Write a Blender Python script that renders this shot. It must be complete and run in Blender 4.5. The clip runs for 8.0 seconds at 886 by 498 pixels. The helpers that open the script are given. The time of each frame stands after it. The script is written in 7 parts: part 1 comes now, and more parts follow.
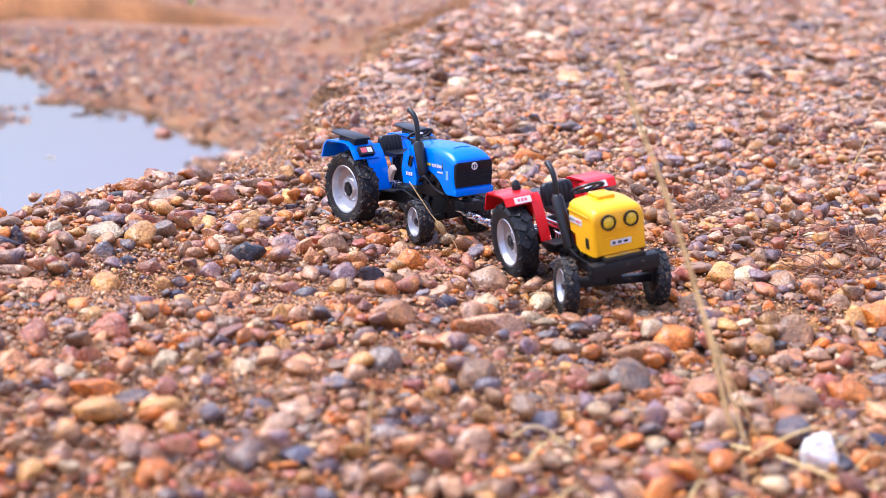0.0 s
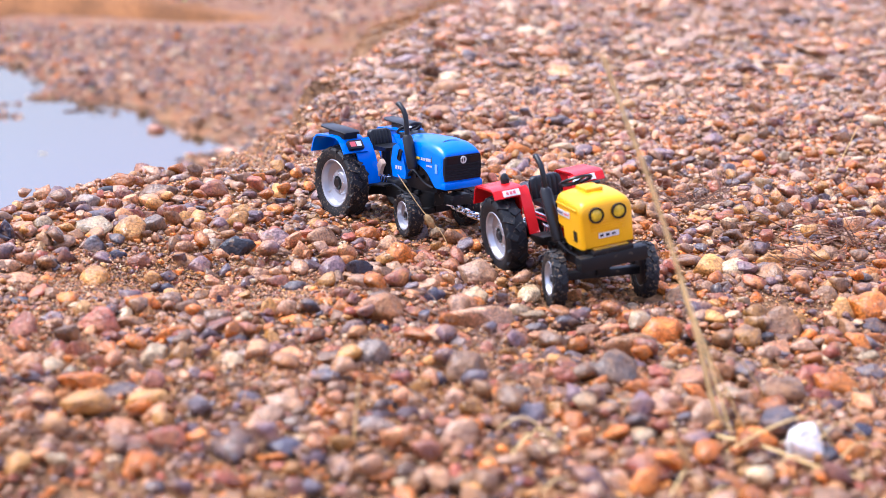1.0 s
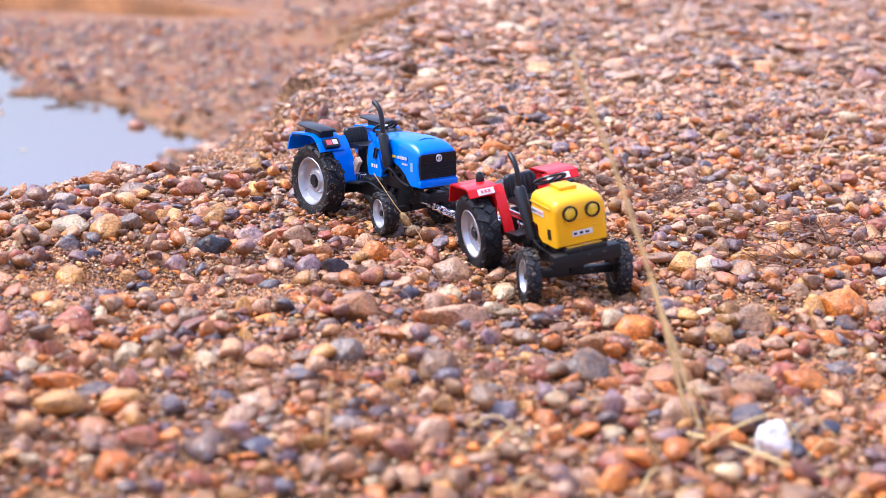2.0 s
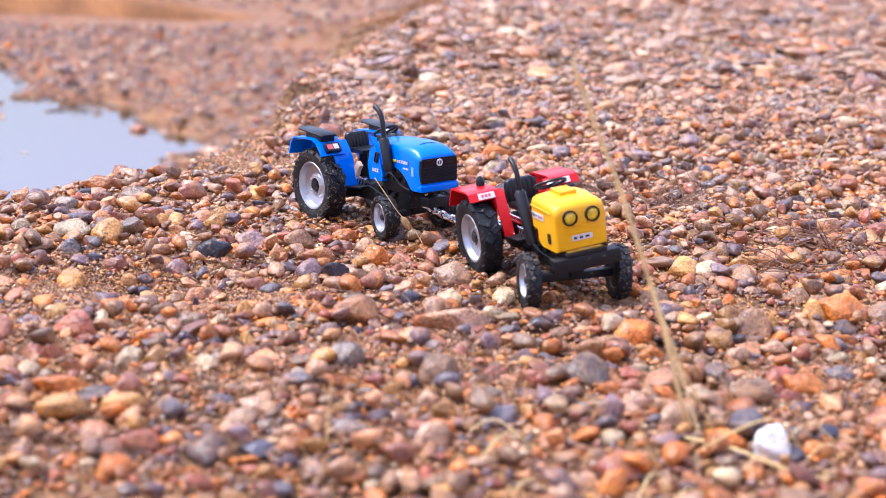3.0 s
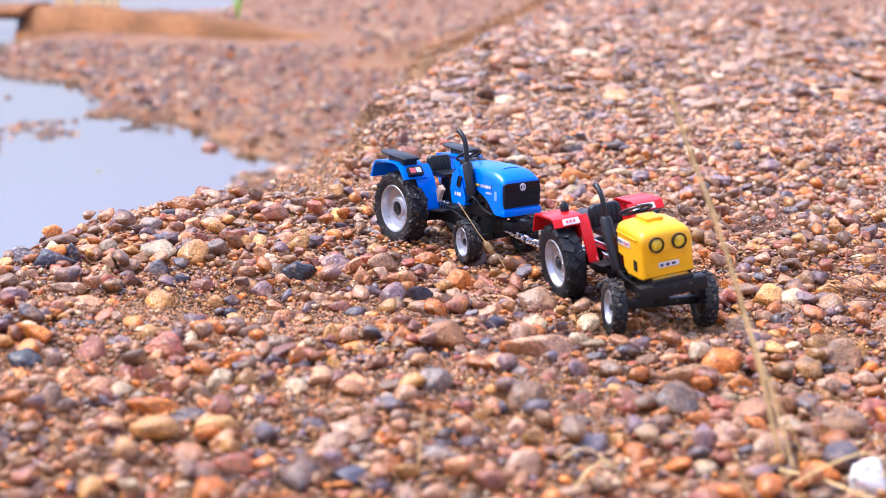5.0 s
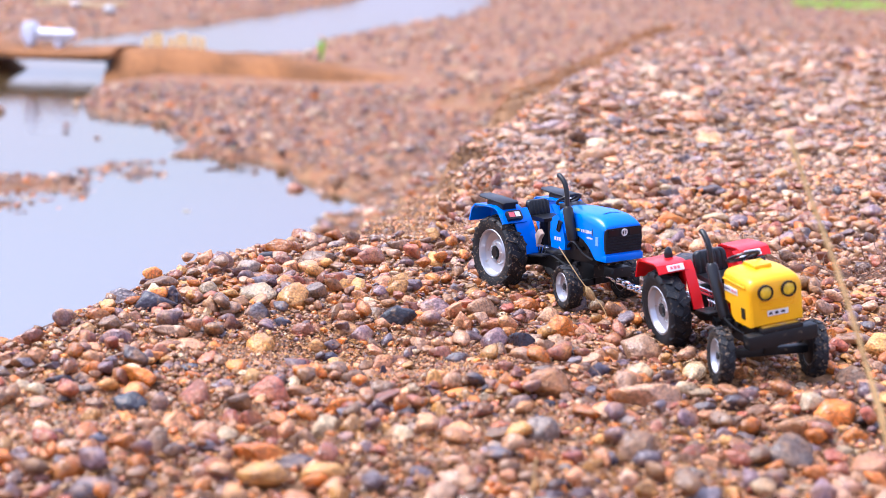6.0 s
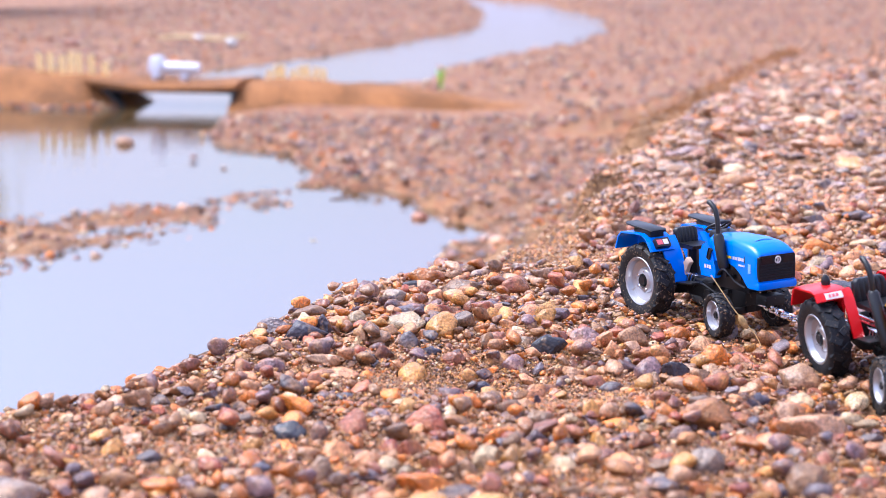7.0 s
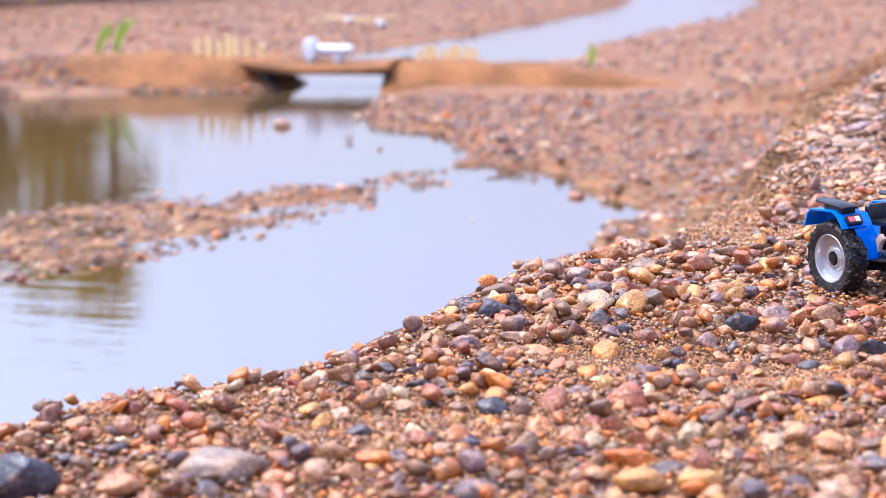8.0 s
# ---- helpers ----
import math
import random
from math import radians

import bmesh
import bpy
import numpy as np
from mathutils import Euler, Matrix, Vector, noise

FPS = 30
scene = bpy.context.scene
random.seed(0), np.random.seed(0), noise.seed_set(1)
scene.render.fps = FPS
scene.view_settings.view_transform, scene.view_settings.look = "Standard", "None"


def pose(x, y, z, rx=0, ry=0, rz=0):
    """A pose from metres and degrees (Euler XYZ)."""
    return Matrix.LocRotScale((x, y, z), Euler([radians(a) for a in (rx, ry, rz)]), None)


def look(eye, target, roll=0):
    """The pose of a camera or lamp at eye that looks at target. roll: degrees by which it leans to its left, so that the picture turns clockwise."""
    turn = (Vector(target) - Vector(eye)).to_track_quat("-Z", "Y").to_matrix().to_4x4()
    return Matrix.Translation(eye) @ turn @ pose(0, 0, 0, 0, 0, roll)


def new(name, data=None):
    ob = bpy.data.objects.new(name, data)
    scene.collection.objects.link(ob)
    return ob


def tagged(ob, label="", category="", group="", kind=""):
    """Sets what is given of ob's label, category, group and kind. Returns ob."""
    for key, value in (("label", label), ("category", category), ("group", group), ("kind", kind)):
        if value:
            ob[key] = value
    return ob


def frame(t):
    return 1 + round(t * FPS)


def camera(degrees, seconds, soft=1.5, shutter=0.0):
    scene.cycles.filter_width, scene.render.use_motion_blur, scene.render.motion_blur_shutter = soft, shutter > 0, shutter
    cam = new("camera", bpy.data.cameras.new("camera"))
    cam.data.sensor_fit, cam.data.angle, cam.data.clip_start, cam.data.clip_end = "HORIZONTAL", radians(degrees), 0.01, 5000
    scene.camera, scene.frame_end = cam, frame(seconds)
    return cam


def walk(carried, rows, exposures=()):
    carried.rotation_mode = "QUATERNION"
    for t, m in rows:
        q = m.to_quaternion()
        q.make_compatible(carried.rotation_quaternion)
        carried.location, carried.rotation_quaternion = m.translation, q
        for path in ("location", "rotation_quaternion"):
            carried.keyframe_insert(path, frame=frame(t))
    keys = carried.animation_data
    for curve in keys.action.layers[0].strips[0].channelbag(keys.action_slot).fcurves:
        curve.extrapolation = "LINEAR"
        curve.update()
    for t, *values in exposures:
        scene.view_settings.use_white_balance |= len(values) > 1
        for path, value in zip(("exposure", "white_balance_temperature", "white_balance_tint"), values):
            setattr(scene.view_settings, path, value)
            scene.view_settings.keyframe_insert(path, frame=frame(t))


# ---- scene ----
from mathutils.bvhtree import BVHTree

# ---------- camera ----------
cam = camera(34.5, 8.0, soft=0.5)
cam.data.dof.use_dof = True
cam.data.dof.focus_distance = 0.98
cam.data.dof.aperture_fstop = 8.8
PATH = [
    (0, (0.0007, -0.0136, 0.2330), (0.0122, 0.9555, -0.0135), 1.96),
    (0.5, (0.0017, -0.0141, 0.2335), (0.0132, 0.9543, -0.0160), 1.82),
    (1, (0.0043, -0.0159, 0.2321), (0.0196, 0.9524, -0.0171), 1.82),
    (1.5, (0.0066, -0.0165, 0.2332), (0.0288, 0.9508, -0.0196), 1.84),
    (2, (0.0092, -0.0190, 0.2353), (0.0363, 0.9482, -0.0172), 1.88),
    (3.5, (0.0099, -0.0216, 0.2361), (0.0338, 0.9465, -0.0130), 2.03),
    (4, (0.0093, -0.0222, 0.2361), (0.0274, 0.9461, -0.0133), 2.12),
    (4.5, (0.0025, -0.0210, 0.2374), (0.0078, 0.9479, -0.0102), 2.27),
    (4.7, (-0.0001, -0.0220, 0.2392), (-0.0043, 0.9476, -0.0055), 2.09),
    (6, (-0.0190, -0.0136, 0.2399), (-0.0924, 0.9607, 0.0274), 1.58),
    (6.5, (-0.0302, -0.0119, 0.2389), (-0.1444, 0.9611, 0.0385), 1.04),
    (7, (-0.0411, -0.0125, 0.2393), (-0.1953, 0.9562, 0.0445), 0.34),
    (7.5, (-0.0581, -0.0170, 0.2390), (-0.2657, 0.9396, 0.0347), -0.36),
    (8, (-0.0682, -0.0270, 0.2408), (-0.3209, 0.9178, 0.0323), -1.07),
]
EXPOSURE = 1.49
walk(cam, [(t, look(eye, target, roll)) for t, eye, target, roll in PATH],
     exposures=[(0.0, EXPOSURE, 5540, 12), (4.5, EXPOSURE, 5540, 12), (6.0, EXPOSURE + 0.1, 5540, 12), (8.0, EXPOSURE + 0.1, 5540, 12)])

# ---------- light ----------
SUN_EL, SUN_AZ = radians(60), radians(-78)
world = bpy.data.worlds.new("world")
scene.world = world
world.use_nodes = True
wn = world.node_tree
sky = wn.nodes.new("ShaderNodeTexSky")
sky.sky_type = "NISHITA"
sky.sun_disc = False
sky.sun_elevation, sky.sun_rotation = SUN_EL, SUN_AZ
sky.air_density, sky.dust_density, sky.ozone_density = 1.4, 5.0, 3.5
# a thin even overcast over the blue
veil = wn.nodes.new("ShaderNodeMixRGB")
veil.inputs["Color2"].default_value = (3.28, 3.02, 4.0, 1)
wn.links.new(sky.outputs["Color"], veil.inputs["Color1"])
where = wn.nodes.new("ShaderNodeTexCoord")
cloud = wn.nodes.new("ShaderNodeTexNoise")
cloud.inputs["Scale"].default_value, cloud.inputs["Detail"].default_value = 4.0, 5.0
wn.links.new(where.outputs["Generated"], cloud.inputs["Vector"])
thick = wn.nodes.new("ShaderNodeMapRange")
thick.inputs["From Min"].default_value, thick.inputs["From Max"].default_value = 0.3, 0.7
thick.inputs["To Min"].default_value, thick.inputs["To Max"].default_value = 0.40, 0.70
wn.links.new(cloud.outputs["Fac"], thick.inputs["Value"])
wn.links.new(thick.outputs["Result"], veil.inputs["Fac"])
wn.links.new(veil.outputs["Color"], wn.nodes["Background"].inputs["Color"])
wn.nodes["Background"].inputs["Strength"].default_value = 0.14

sun = new("sun", bpy.data.lights.new("sun", "SUN"))
sun.data.energy, sun.data.angle, sun.data.color = 1.6, radians(25), (1.0, 0.96, 0.9)
sun.matrix_world = look((math.sin(SUN_AZ) * math.cos(SUN_EL) * 20, math.cos(SUN_AZ) * math.cos(SUN_EL) * 20, math.sin(SUN_EL) * 20), (0, 0, 0))

# ---------- materials ----------
def material(name, color, rough=0.5, metal=0.0, spec=0.5, vary=0.12, scale=40.0, bump=0.0, bump_scale=300.0, coat=0.0):
    """A plain surface with mottling at two scales and a fine relief."""
    m = bpy.data.materials.new(name)
    m.use_nodes = True
    nt = m.node_tree
    b = nt.nodes["Principled BSDF"]
    b.inputs["Roughness"].default_value = rough
    b.inputs["Metallic"].default_value = metal
    b.inputs["Specular IOR Level"].default_value = spec
    b.inputs["Coat Weight"].default_value = coat
    geo = nt.nodes.new("ShaderNodeNewGeometry")
    n1 = nt.nodes.new("ShaderNodeTexNoise")
    n1.inputs["Scale"].default_value, n1.inputs["Detail"].default_value = scale, 6.0
    nt.links.new(geo.outputs["Position"], n1.inputs["Vector"])
    hsv = nt.nodes.new("ShaderNodeHueSaturation")
    hsv.inputs["Color"].default_value = (*color, 1)
    mr = nt.nodes.new("ShaderNodeMapRange")
    mr.inputs["From Min"].default_value, mr.inputs["From Max"].default_value = 0.3, 0.7
    mr.inputs["To Min"].default_value, mr.inputs["To Max"].default_value = 1 - vary, 1 + vary
    nt.links.new(n1.outputs["Fac"], mr.inputs["Value"])
    nt.links.new(mr.outputs["Result"], hsv.inputs["Value"])
    nt.links.new(hsv.outputs["Color"], b.inputs["Base Color"])
    if bump:
        n2 = nt.nodes.new("ShaderNodeTexNoise")
        n2.inputs["Scale"].default_value, n2.inputs["Detail"].default_value = bump_scale, 4.0
        nt.links.new(geo.outputs["Position"], n2.inputs["Vector"])
        bp = nt.nodes.new("ShaderNodeBump")
        bp.inputs["Strength"].default_value, bp.inputs["Distance"].default_value = bump, 0.002
        nt.links.new(n2.outputs["Fac"], bp.inputs["Height"])
        nt.links.new(bp.outputs["Normal"], b.inputs["Normal"])
    return m


def dusty(m, amount=0.5, scale=260.0, low=0.56, color=(0.42, 0.29, 0.18)):
    """Adds grains of dried mud over a material."""
    nt = m.node_tree
    b = nt.nodes["Principled BSDF"]
    old = b.inputs["Base Color"].links[0].from_socket
    geo = nt.nodes.new("ShaderNodeNewGeometry")
    n = nt.nodes.new("ShaderNodeTexNoise")
    n.inputs["Scale"].default_value, n.inputs["Detail"].default_value = scale, 8.0
    nt.links.new(geo.outputs["Position"], n.inputs["Vector"])
    r = nt.nodes.new("ShaderNodeMapRange")
    r.inputs["From Min"].default_value, r.inputs["From Max"].default_value = low, low + 0.08
    r.inputs["To Max"].default_value = amount
    nt.links.new(n.outputs["Fac"], r.inputs["Value"])
    mix = nt.nodes.new("ShaderNodeMixRGB")
    mix.inputs["Color2"].default_value = (*color, 1)
    nt.links.new(r.outputs["Result"], mix.inputs["Fac"])
    nt.links.new(old, mix.inputs["Color1"])
    nt.links.new(mix.outputs["Color"], b.inputs["Base Color"])
    rr = nt.nodes.new("ShaderNodeMapRange")
    rr.inputs["To Min"].default_value, rr.inputs["To Max"].default_value = b.inputs["Roughness"].default_value, 0.9
    nt.links.new(r.outputs["Result"], rr.inputs["Value"])
    nt.links.new(rr.outputs["Result"], b.inputs["Roughness"])
    return m


PALETTE = {
    "orange": (0.54, 0.15, 0.02), "peach": (0.48, 0.205, 0.088), "ochre": (0.46, 0.215, 0.055), "cream": (0.52, 0.36, 0.20),
    "red": (0.34, 0.088, 0.046), "russet": (0.25, 0.082, 0.044), "umber": (0.27, 0.138, 0.070), "mauve": (0.165, 0.094, 0.096),
    "pink": (0.43, 0.235, 0.135), "grey": (0.225, 0.158, 0.120), "slate": (0.125, 0.092, 0.096), "navy": (0.058, 0.047, 0.064),
    "black": (0.028, 0.025, 0.03), "white": (0.74, 0.69, 0.64),
}
MIXTURE = ("umber orange mauve peach russet pink slate ochre orange umber red mauve russet peach orange pink slate peach "
           "orange mauve umber russet peach ochre pink russet cream umber orange umber mauve red").split()
SHORE = "umber russet mauve peach pink grey mauve orange russet grey cream slate peach russet pink slate cream grey".split()


def stone_material(name, source, color=None, mixture=MIXTURE, rust_most=0.6, gloss=(0.18, 0.52), dirt_sheen=(0.34, 0.180, 0.076), dirt_sheen_most=0.38, dirt_sheen_from=0.56, spec=0.5, shades=(0.55, 1.28)):
    """River pebble, a little damp. source: island, object or fixed, where its colour comes from."""
    m = bpy.data.materials.new(name)
    m.use_nodes = True
    nt = m.node_tree
    b = nt.nodes["Principled BSDF"]
    b.inputs["Specular IOR Level"].default_value = spec
    geo = nt.nodes.new("ShaderNodeNewGeometry")
    chance = geo.outputs["Random Per Island"]
    if source == "object":
        chance = nt.nodes.new("ShaderNodeObjectInfo").outputs["Random"]
    if source == "fixed":
        base = nt.nodes.new("ShaderNodeRGB").outputs[0]
        base.default_value = (*color, 1)
        chance = nt.nodes.new("ShaderNodeObjectInfo").outputs["Random"]
    else:
        ramp = nt.nodes.new("ShaderNodeValToRGB")
        ramp.color_ramp.interpolation = "CONSTANT"
        steps = ramp.color_ramp.elements
        while len(steps) < len(mixture):
            steps.new(len(steps) / len(mixture))
        for n, kind in enumerate(mixture):
            steps[n].position = n / len(mixture)
            steps[n].color = (*PALETTE[kind], 1)
        nt.links.new(chance, ramp.inputs["Fac"])
        base = ramp.outputs["Color"]
    # each stone shifts the pattern, so that no two carry the same marks
    push = nt.nodes.new("ShaderNodeVectorMath")
    push.operation = "SCALE"
    push.inputs[0].default_value = (7.0, 3.0, 5.0)
    nt.links.new(chance, push.inputs["Scale"])
    place = nt.nodes.new("ShaderNodeVectorMath")
    nt.links.new(geo.outputs["Position"], place.inputs[0])
    nt.links.new(push.outputs["Vector"], place.inputs[1])
    blotch = nt.nodes.new("ShaderNodeTexNoise")
    blotch.inputs["Scale"].default_value, blotch.inputs["Detail"].default_value = 110.0, 3.0
    grain = nt.nodes.new("ShaderNodeTexNoise")
    grain.inputs["Scale"].default_value, grain.inputs["Detail"].default_value = 800.0, 5.0
    for n in (blotch, grain):
        nt.links.new(place.outputs["Vector"], n.inputs["Vector"])
    value = nt.nodes.new("ShaderNodeMapRange")
    value.inputs["From Min"].default_value, value.inputs["From Max"].default_value = 0.25, 0.75
    value.inputs["To Min"].default_value, value.inputs["To Max"].default_value = 0.62, 1.42
    nt.links.new(blotch.outputs["Fac"], value.inputs["Value"])
    value2 = nt.nodes.new("ShaderNodeMapRange")
    value2.inputs["From Min"].default_value, value2.inputs["From Max"].default_value = 0.3, 0.7
    value2.inputs["To Min"].default_value, value2.inputs["To Max"].default_value = 0.38, 1.56
    nt.links.new(grain.outputs["Fac"], value2.inputs["Value"])
    both = nt.nodes.new("ShaderNodeMath")
    both.operation = "MULTIPLY"
    nt.links.new(value.outputs["Result"], both.inputs[0])
    nt.links.new(value2.outputs["Result"], both.inputs[1])
    # rusty stains with soft borders
    rust = nt.nodes.new("ShaderNodeTexNoise")
    rust.inputs["Scale"].default_value, rust.inputs["Detail"].default_value = 75.0, 5.0
    nt.links.new(place.outputs["Vector"], rust.inputs["Vector"])
    much = nt.nodes.new("ShaderNodeMapRange")
    much.inputs["From Min"].default_value, much.inputs["From Max"].default_value = 0.46, 0.66
    much.inputs["To Max"].default_value = rust_most
    nt.links.new(rust.outputs["Fac"], much.inputs["Value"])
    stained = nt.nodes.new("ShaderNodeMixRGB")
    stained.inputs["Color2"].default_value = (0.45, 0.185, 0.040, 1)
    nt.links.new(much.outputs["Result"], stained.inputs["Fac"])
    nt.links.new(base, stained.inputs["Color1"])
    base = stained.outputs["Color"]
    # each stone a shade lighter or darker than its kind
    hashed = nt.nodes.new("ShaderNodeTexWhiteNoise")
    hashed.noise_dimensions = "1D"
    nt.links.new(chance, hashed.inputs["W"])
    shade = nt.nodes.new("ShaderNodeMapRange")
    shade.inputs["To Min"].default_value, shade.inputs["To Max"].default_value = shades
    nt.links.new(hashed.outputs["Value"], shade.inputs["Value"])
    whole = nt.nodes.new("ShaderNodeMath")
    whole.operation = "MULTIPLY"
    nt.links.new(both.outputs["Value"], whole.inputs[0])
    nt.links.new(shade.outputs["Result"], whole.inputs[1])
    hsv = nt.nodes.new("ShaderNodeHueSaturation")
    nt.links.new(base, hsv.inputs["Color"])
    nt.links.new(whole.outputs["Value"], hsv.inputs["Value"])
    hue = nt.nodes.new("ShaderNodeMapRange")
    hue.inputs["To Min"].default_value, hue.inputs["To Max"].default_value = 0.485, 0.515
    nt.links.new(blotch.outputs["Color"], hue.inputs["Value"])
    nt.links.new(hue.outputs["Result"], hsv.inputs["Hue"])
    # sand grains sticking to the stone; on the further stones also painted sky sheen
    specks = nt.nodes.new("ShaderNodeTexNoise")
    specks.inputs["Scale"].default_value, specks.inputs["Detail"].default_value = 240.0, 6.0
    nt.links.new(geo.outputs["Position"], specks.inputs["Vector"])
    cover = nt.nodes.new("ShaderNodeMapRange")
    cover.inputs["From Min"].default_value, cover.inputs["From Max"].default_value = dirt_sheen_from, dirt_sheen_from + 0.1
    cover.inputs["To Max"].default_value = dirt_sheen_most
    nt.links.new(specks.outputs["Fac"], cover.inputs["Value"])
    mix = nt.nodes.new("ShaderNodeMixRGB")
    mix.inputs["Color2"].default_value = (*dirt_sheen, 1)
    nt.links.new(cover.outputs["Result"], mix.inputs["Fac"])
    nt.links.new(hsv.outputs["Color"], mix.inputs["Color1"])
    nt.links.new(mix.outputs["Color"], b.inputs["Base Color"])
    rough = nt.nodes.new("ShaderNodeMapRange")
    rough.inputs["From Min"].default_value, rough.inputs["From Max"].default_value = 0.3, 0.7
    rough.inputs["To Min"].default_value, rough.inputs["To Max"].default_value = gloss
    nt.links.new(blotch.outputs["Fac"], rough.inputs["Value"])
    nt.links.new(rough.outputs["Result"], b.inputs["Roughness"])
    bp = nt.nodes.new("ShaderNodeBump")
    bp.inputs["Strength"].default_value, bp.inputs["Distance"].default_value = 0.75, 0.0018
    bumps = nt.nodes.new("ShaderNodeTexNoise")
    bumps.inputs["Scale"].default_value, bumps.inputs["Detail"].default_value = 320.0, 6.0
    nt.links.new(place.outputs["Vector"], bumps.inputs["Vector"])
    nt.links.new(bumps.outputs["Fac"], bp.inputs["Height"])
    nt.links.new(bp.outputs["Normal"], b.inputs["Normal"])
    return m


def sand_material(name, dark, light, grit=700.0, patch=9.0, bump=0.8, distance=0.003):
    m = bpy.data.materials.new(name)
    m.use_nodes = True
    nt = m.node_tree
    b = nt.nodes["Principled BSDF"]
    geo = nt.nodes.new("ShaderNodeNewGeometry")
    big = nt.nodes.new("ShaderNodeTexNoise")
    big.inputs["Scale"].default_value, big.inputs["Detail"].default_value = patch, 6.0
    cell = nt.nodes.new("ShaderNodeTexVoronoi")
    cell.inputs["Scale"].default_value = grit
    fine = nt.nodes.new("ShaderNodeTexNoise")
    fine.inputs["Scale"].default_value, fine.inputs["Detail"].default_value = grit * 0.5, 6.0
    for n in (big, cell, fine):
        nt.links.new(geo.outputs["Position"], n.inputs["Vector"])
    mix = nt.nodes.new("ShaderNodeMixRGB")
    mix.inputs["Color1"].default_value, mix.inputs["Color2"].default_value = (*dark, 1), (*light, 1)
    fac = nt.nodes.new("ShaderNodeMapRange")
    fac.inputs["From Min"].default_value, fac.inputs["From Max"].default_value = 0.36, 0.62
    nt.links.new(big.outputs["Fac"], fac.inputs["Value"])
    nt.links.new(fac.outputs["Result"], mix.inputs["Fac"])
    hsv = nt.nodes.new("ShaderNodeHueSaturation")
    v = nt.nodes.new("ShaderNodeMapRange")
    v.inputs["To Min"].default_value, v.inputs["To Max"].default_value = 0.55, 1.45
    sep = nt.nodes.new("ShaderNodeSeparateColor")
    nt.links.new(cell.outputs["Color"], sep.inputs["Color"])
    nt.links.new(sep.outputs[0], v.inputs["Value"])
    nt.links.new(v.outputs["Result"], hsv.inputs["Value"])
    nt.links.new(mix.outputs["Color"], hsv.inputs["Color"])
    nt.links.new(hsv.outputs["Color"], b.inputs["Base Color"])
    b.inputs["Roughness"].default_value = 0.75
    b.inputs["Specular IOR Level"].default_value = 0.2
    bp = nt.nodes.new("ShaderNodeBump")
    bp.inputs["Strength"].default_value, bp.inputs["Distance"].default_value = bump, distance
    nt.links.new(fine.outputs["Fac"], bp.inputs["Height"])
    nt.links.new(bp.outputs["Normal"], b.inputs["Normal"])
    return m


def ground_material():
    """Sandy grit near by; far off, where stones are no longer separate, a mottle of pebble colours."""
    m = sand_material("gravel_ground", (0.095, 0.048, 0.022), (0.31, 0.158, 0.068), 420.0, 11.0)
    nt = m.node_tree
    b = nt.nodes["Principled BSDF"]
    old = b.inputs["Base Color"].links[0].from_socket
    geo = nt.nodes.new("ShaderNodeNewGeometry")
    cell = nt.nodes.new("ShaderNodeTexVoronoi")
    cell.inputs["Scale"].default_value = 38.0
    nt.links.new(geo.outputs["Position"], cell.inputs["Vector"])
    sep = nt.nodes.new("ShaderNodeSeparateColor")
    nt.links.new(cell.outputs["Color"], sep.inputs["Color"])
    ramp = nt.nodes.new("ShaderNodeValToRGB")
    steps = ramp.color_ramp.elements
    for n, kind in enumerate("umber grey russet umber peach mauve umber russet".split()):
        if n > 1:
            steps.new(n / 8)
        steps[n].position = n / 8
        steps[n].color = (*PALETTE[kind], 1)
    nt.links.new(sep.outputs[1], ramp.inputs["Fac"])
    xyz = nt.nodes.new("ShaderNodeSeparateXYZ")
    nt.links.new(geo.outputs["Position"], xyz.inputs["Vector"])
    far = nt.nodes.new("ShaderNodeMapRange")
    far.inputs["From Min"].default_value, far.inputs["From Max"].default_value = 2.4, 4.0
    far.inputs["To Max"].default_value = 0.55
    nt.links.new(xyz.outputs["Y"], far.inputs["Value"])
    mix = nt.nodes.new("ShaderNodeMixRGB")
    nt.links.new(far.outputs["Result"], mix.inputs["Fac"])
    nt.links.new(old, mix.inputs["Color1"])
    nt.links.new(ramp.outputs["Color"], mix.inputs["Color2"])
    nt.links.new(mix.outputs["Color"], b.inputs["Base Color"])
    return m


def leaf_material():
    """Olive leaves that let some light through."""
    m = material("tree_leaf", (0.40, 0.29, 0.008), 0.6, spec=0.2, vary=0.35, scale=2)
    nt = m.node_tree
    b = nt.nodes["Principled BSDF"]
    thin = nt.nodes.new("ShaderNodeBsdfTranslucent")
    mix = nt.nodes.new("ShaderNodeMixShader")
    nt.links.new(b.inputs["Base Color"].links[0].from_socket, thin.inputs["Color"])
    nt.links.new(b.outputs["BSDF"], mix.inputs[1])
    nt.links.new(thin.outputs["BSDF"], mix.inputs[2])
    nt.links.new(mix.outputs["Shader"], nt.nodes["Material Output"].inputs["Surface"])
    return m


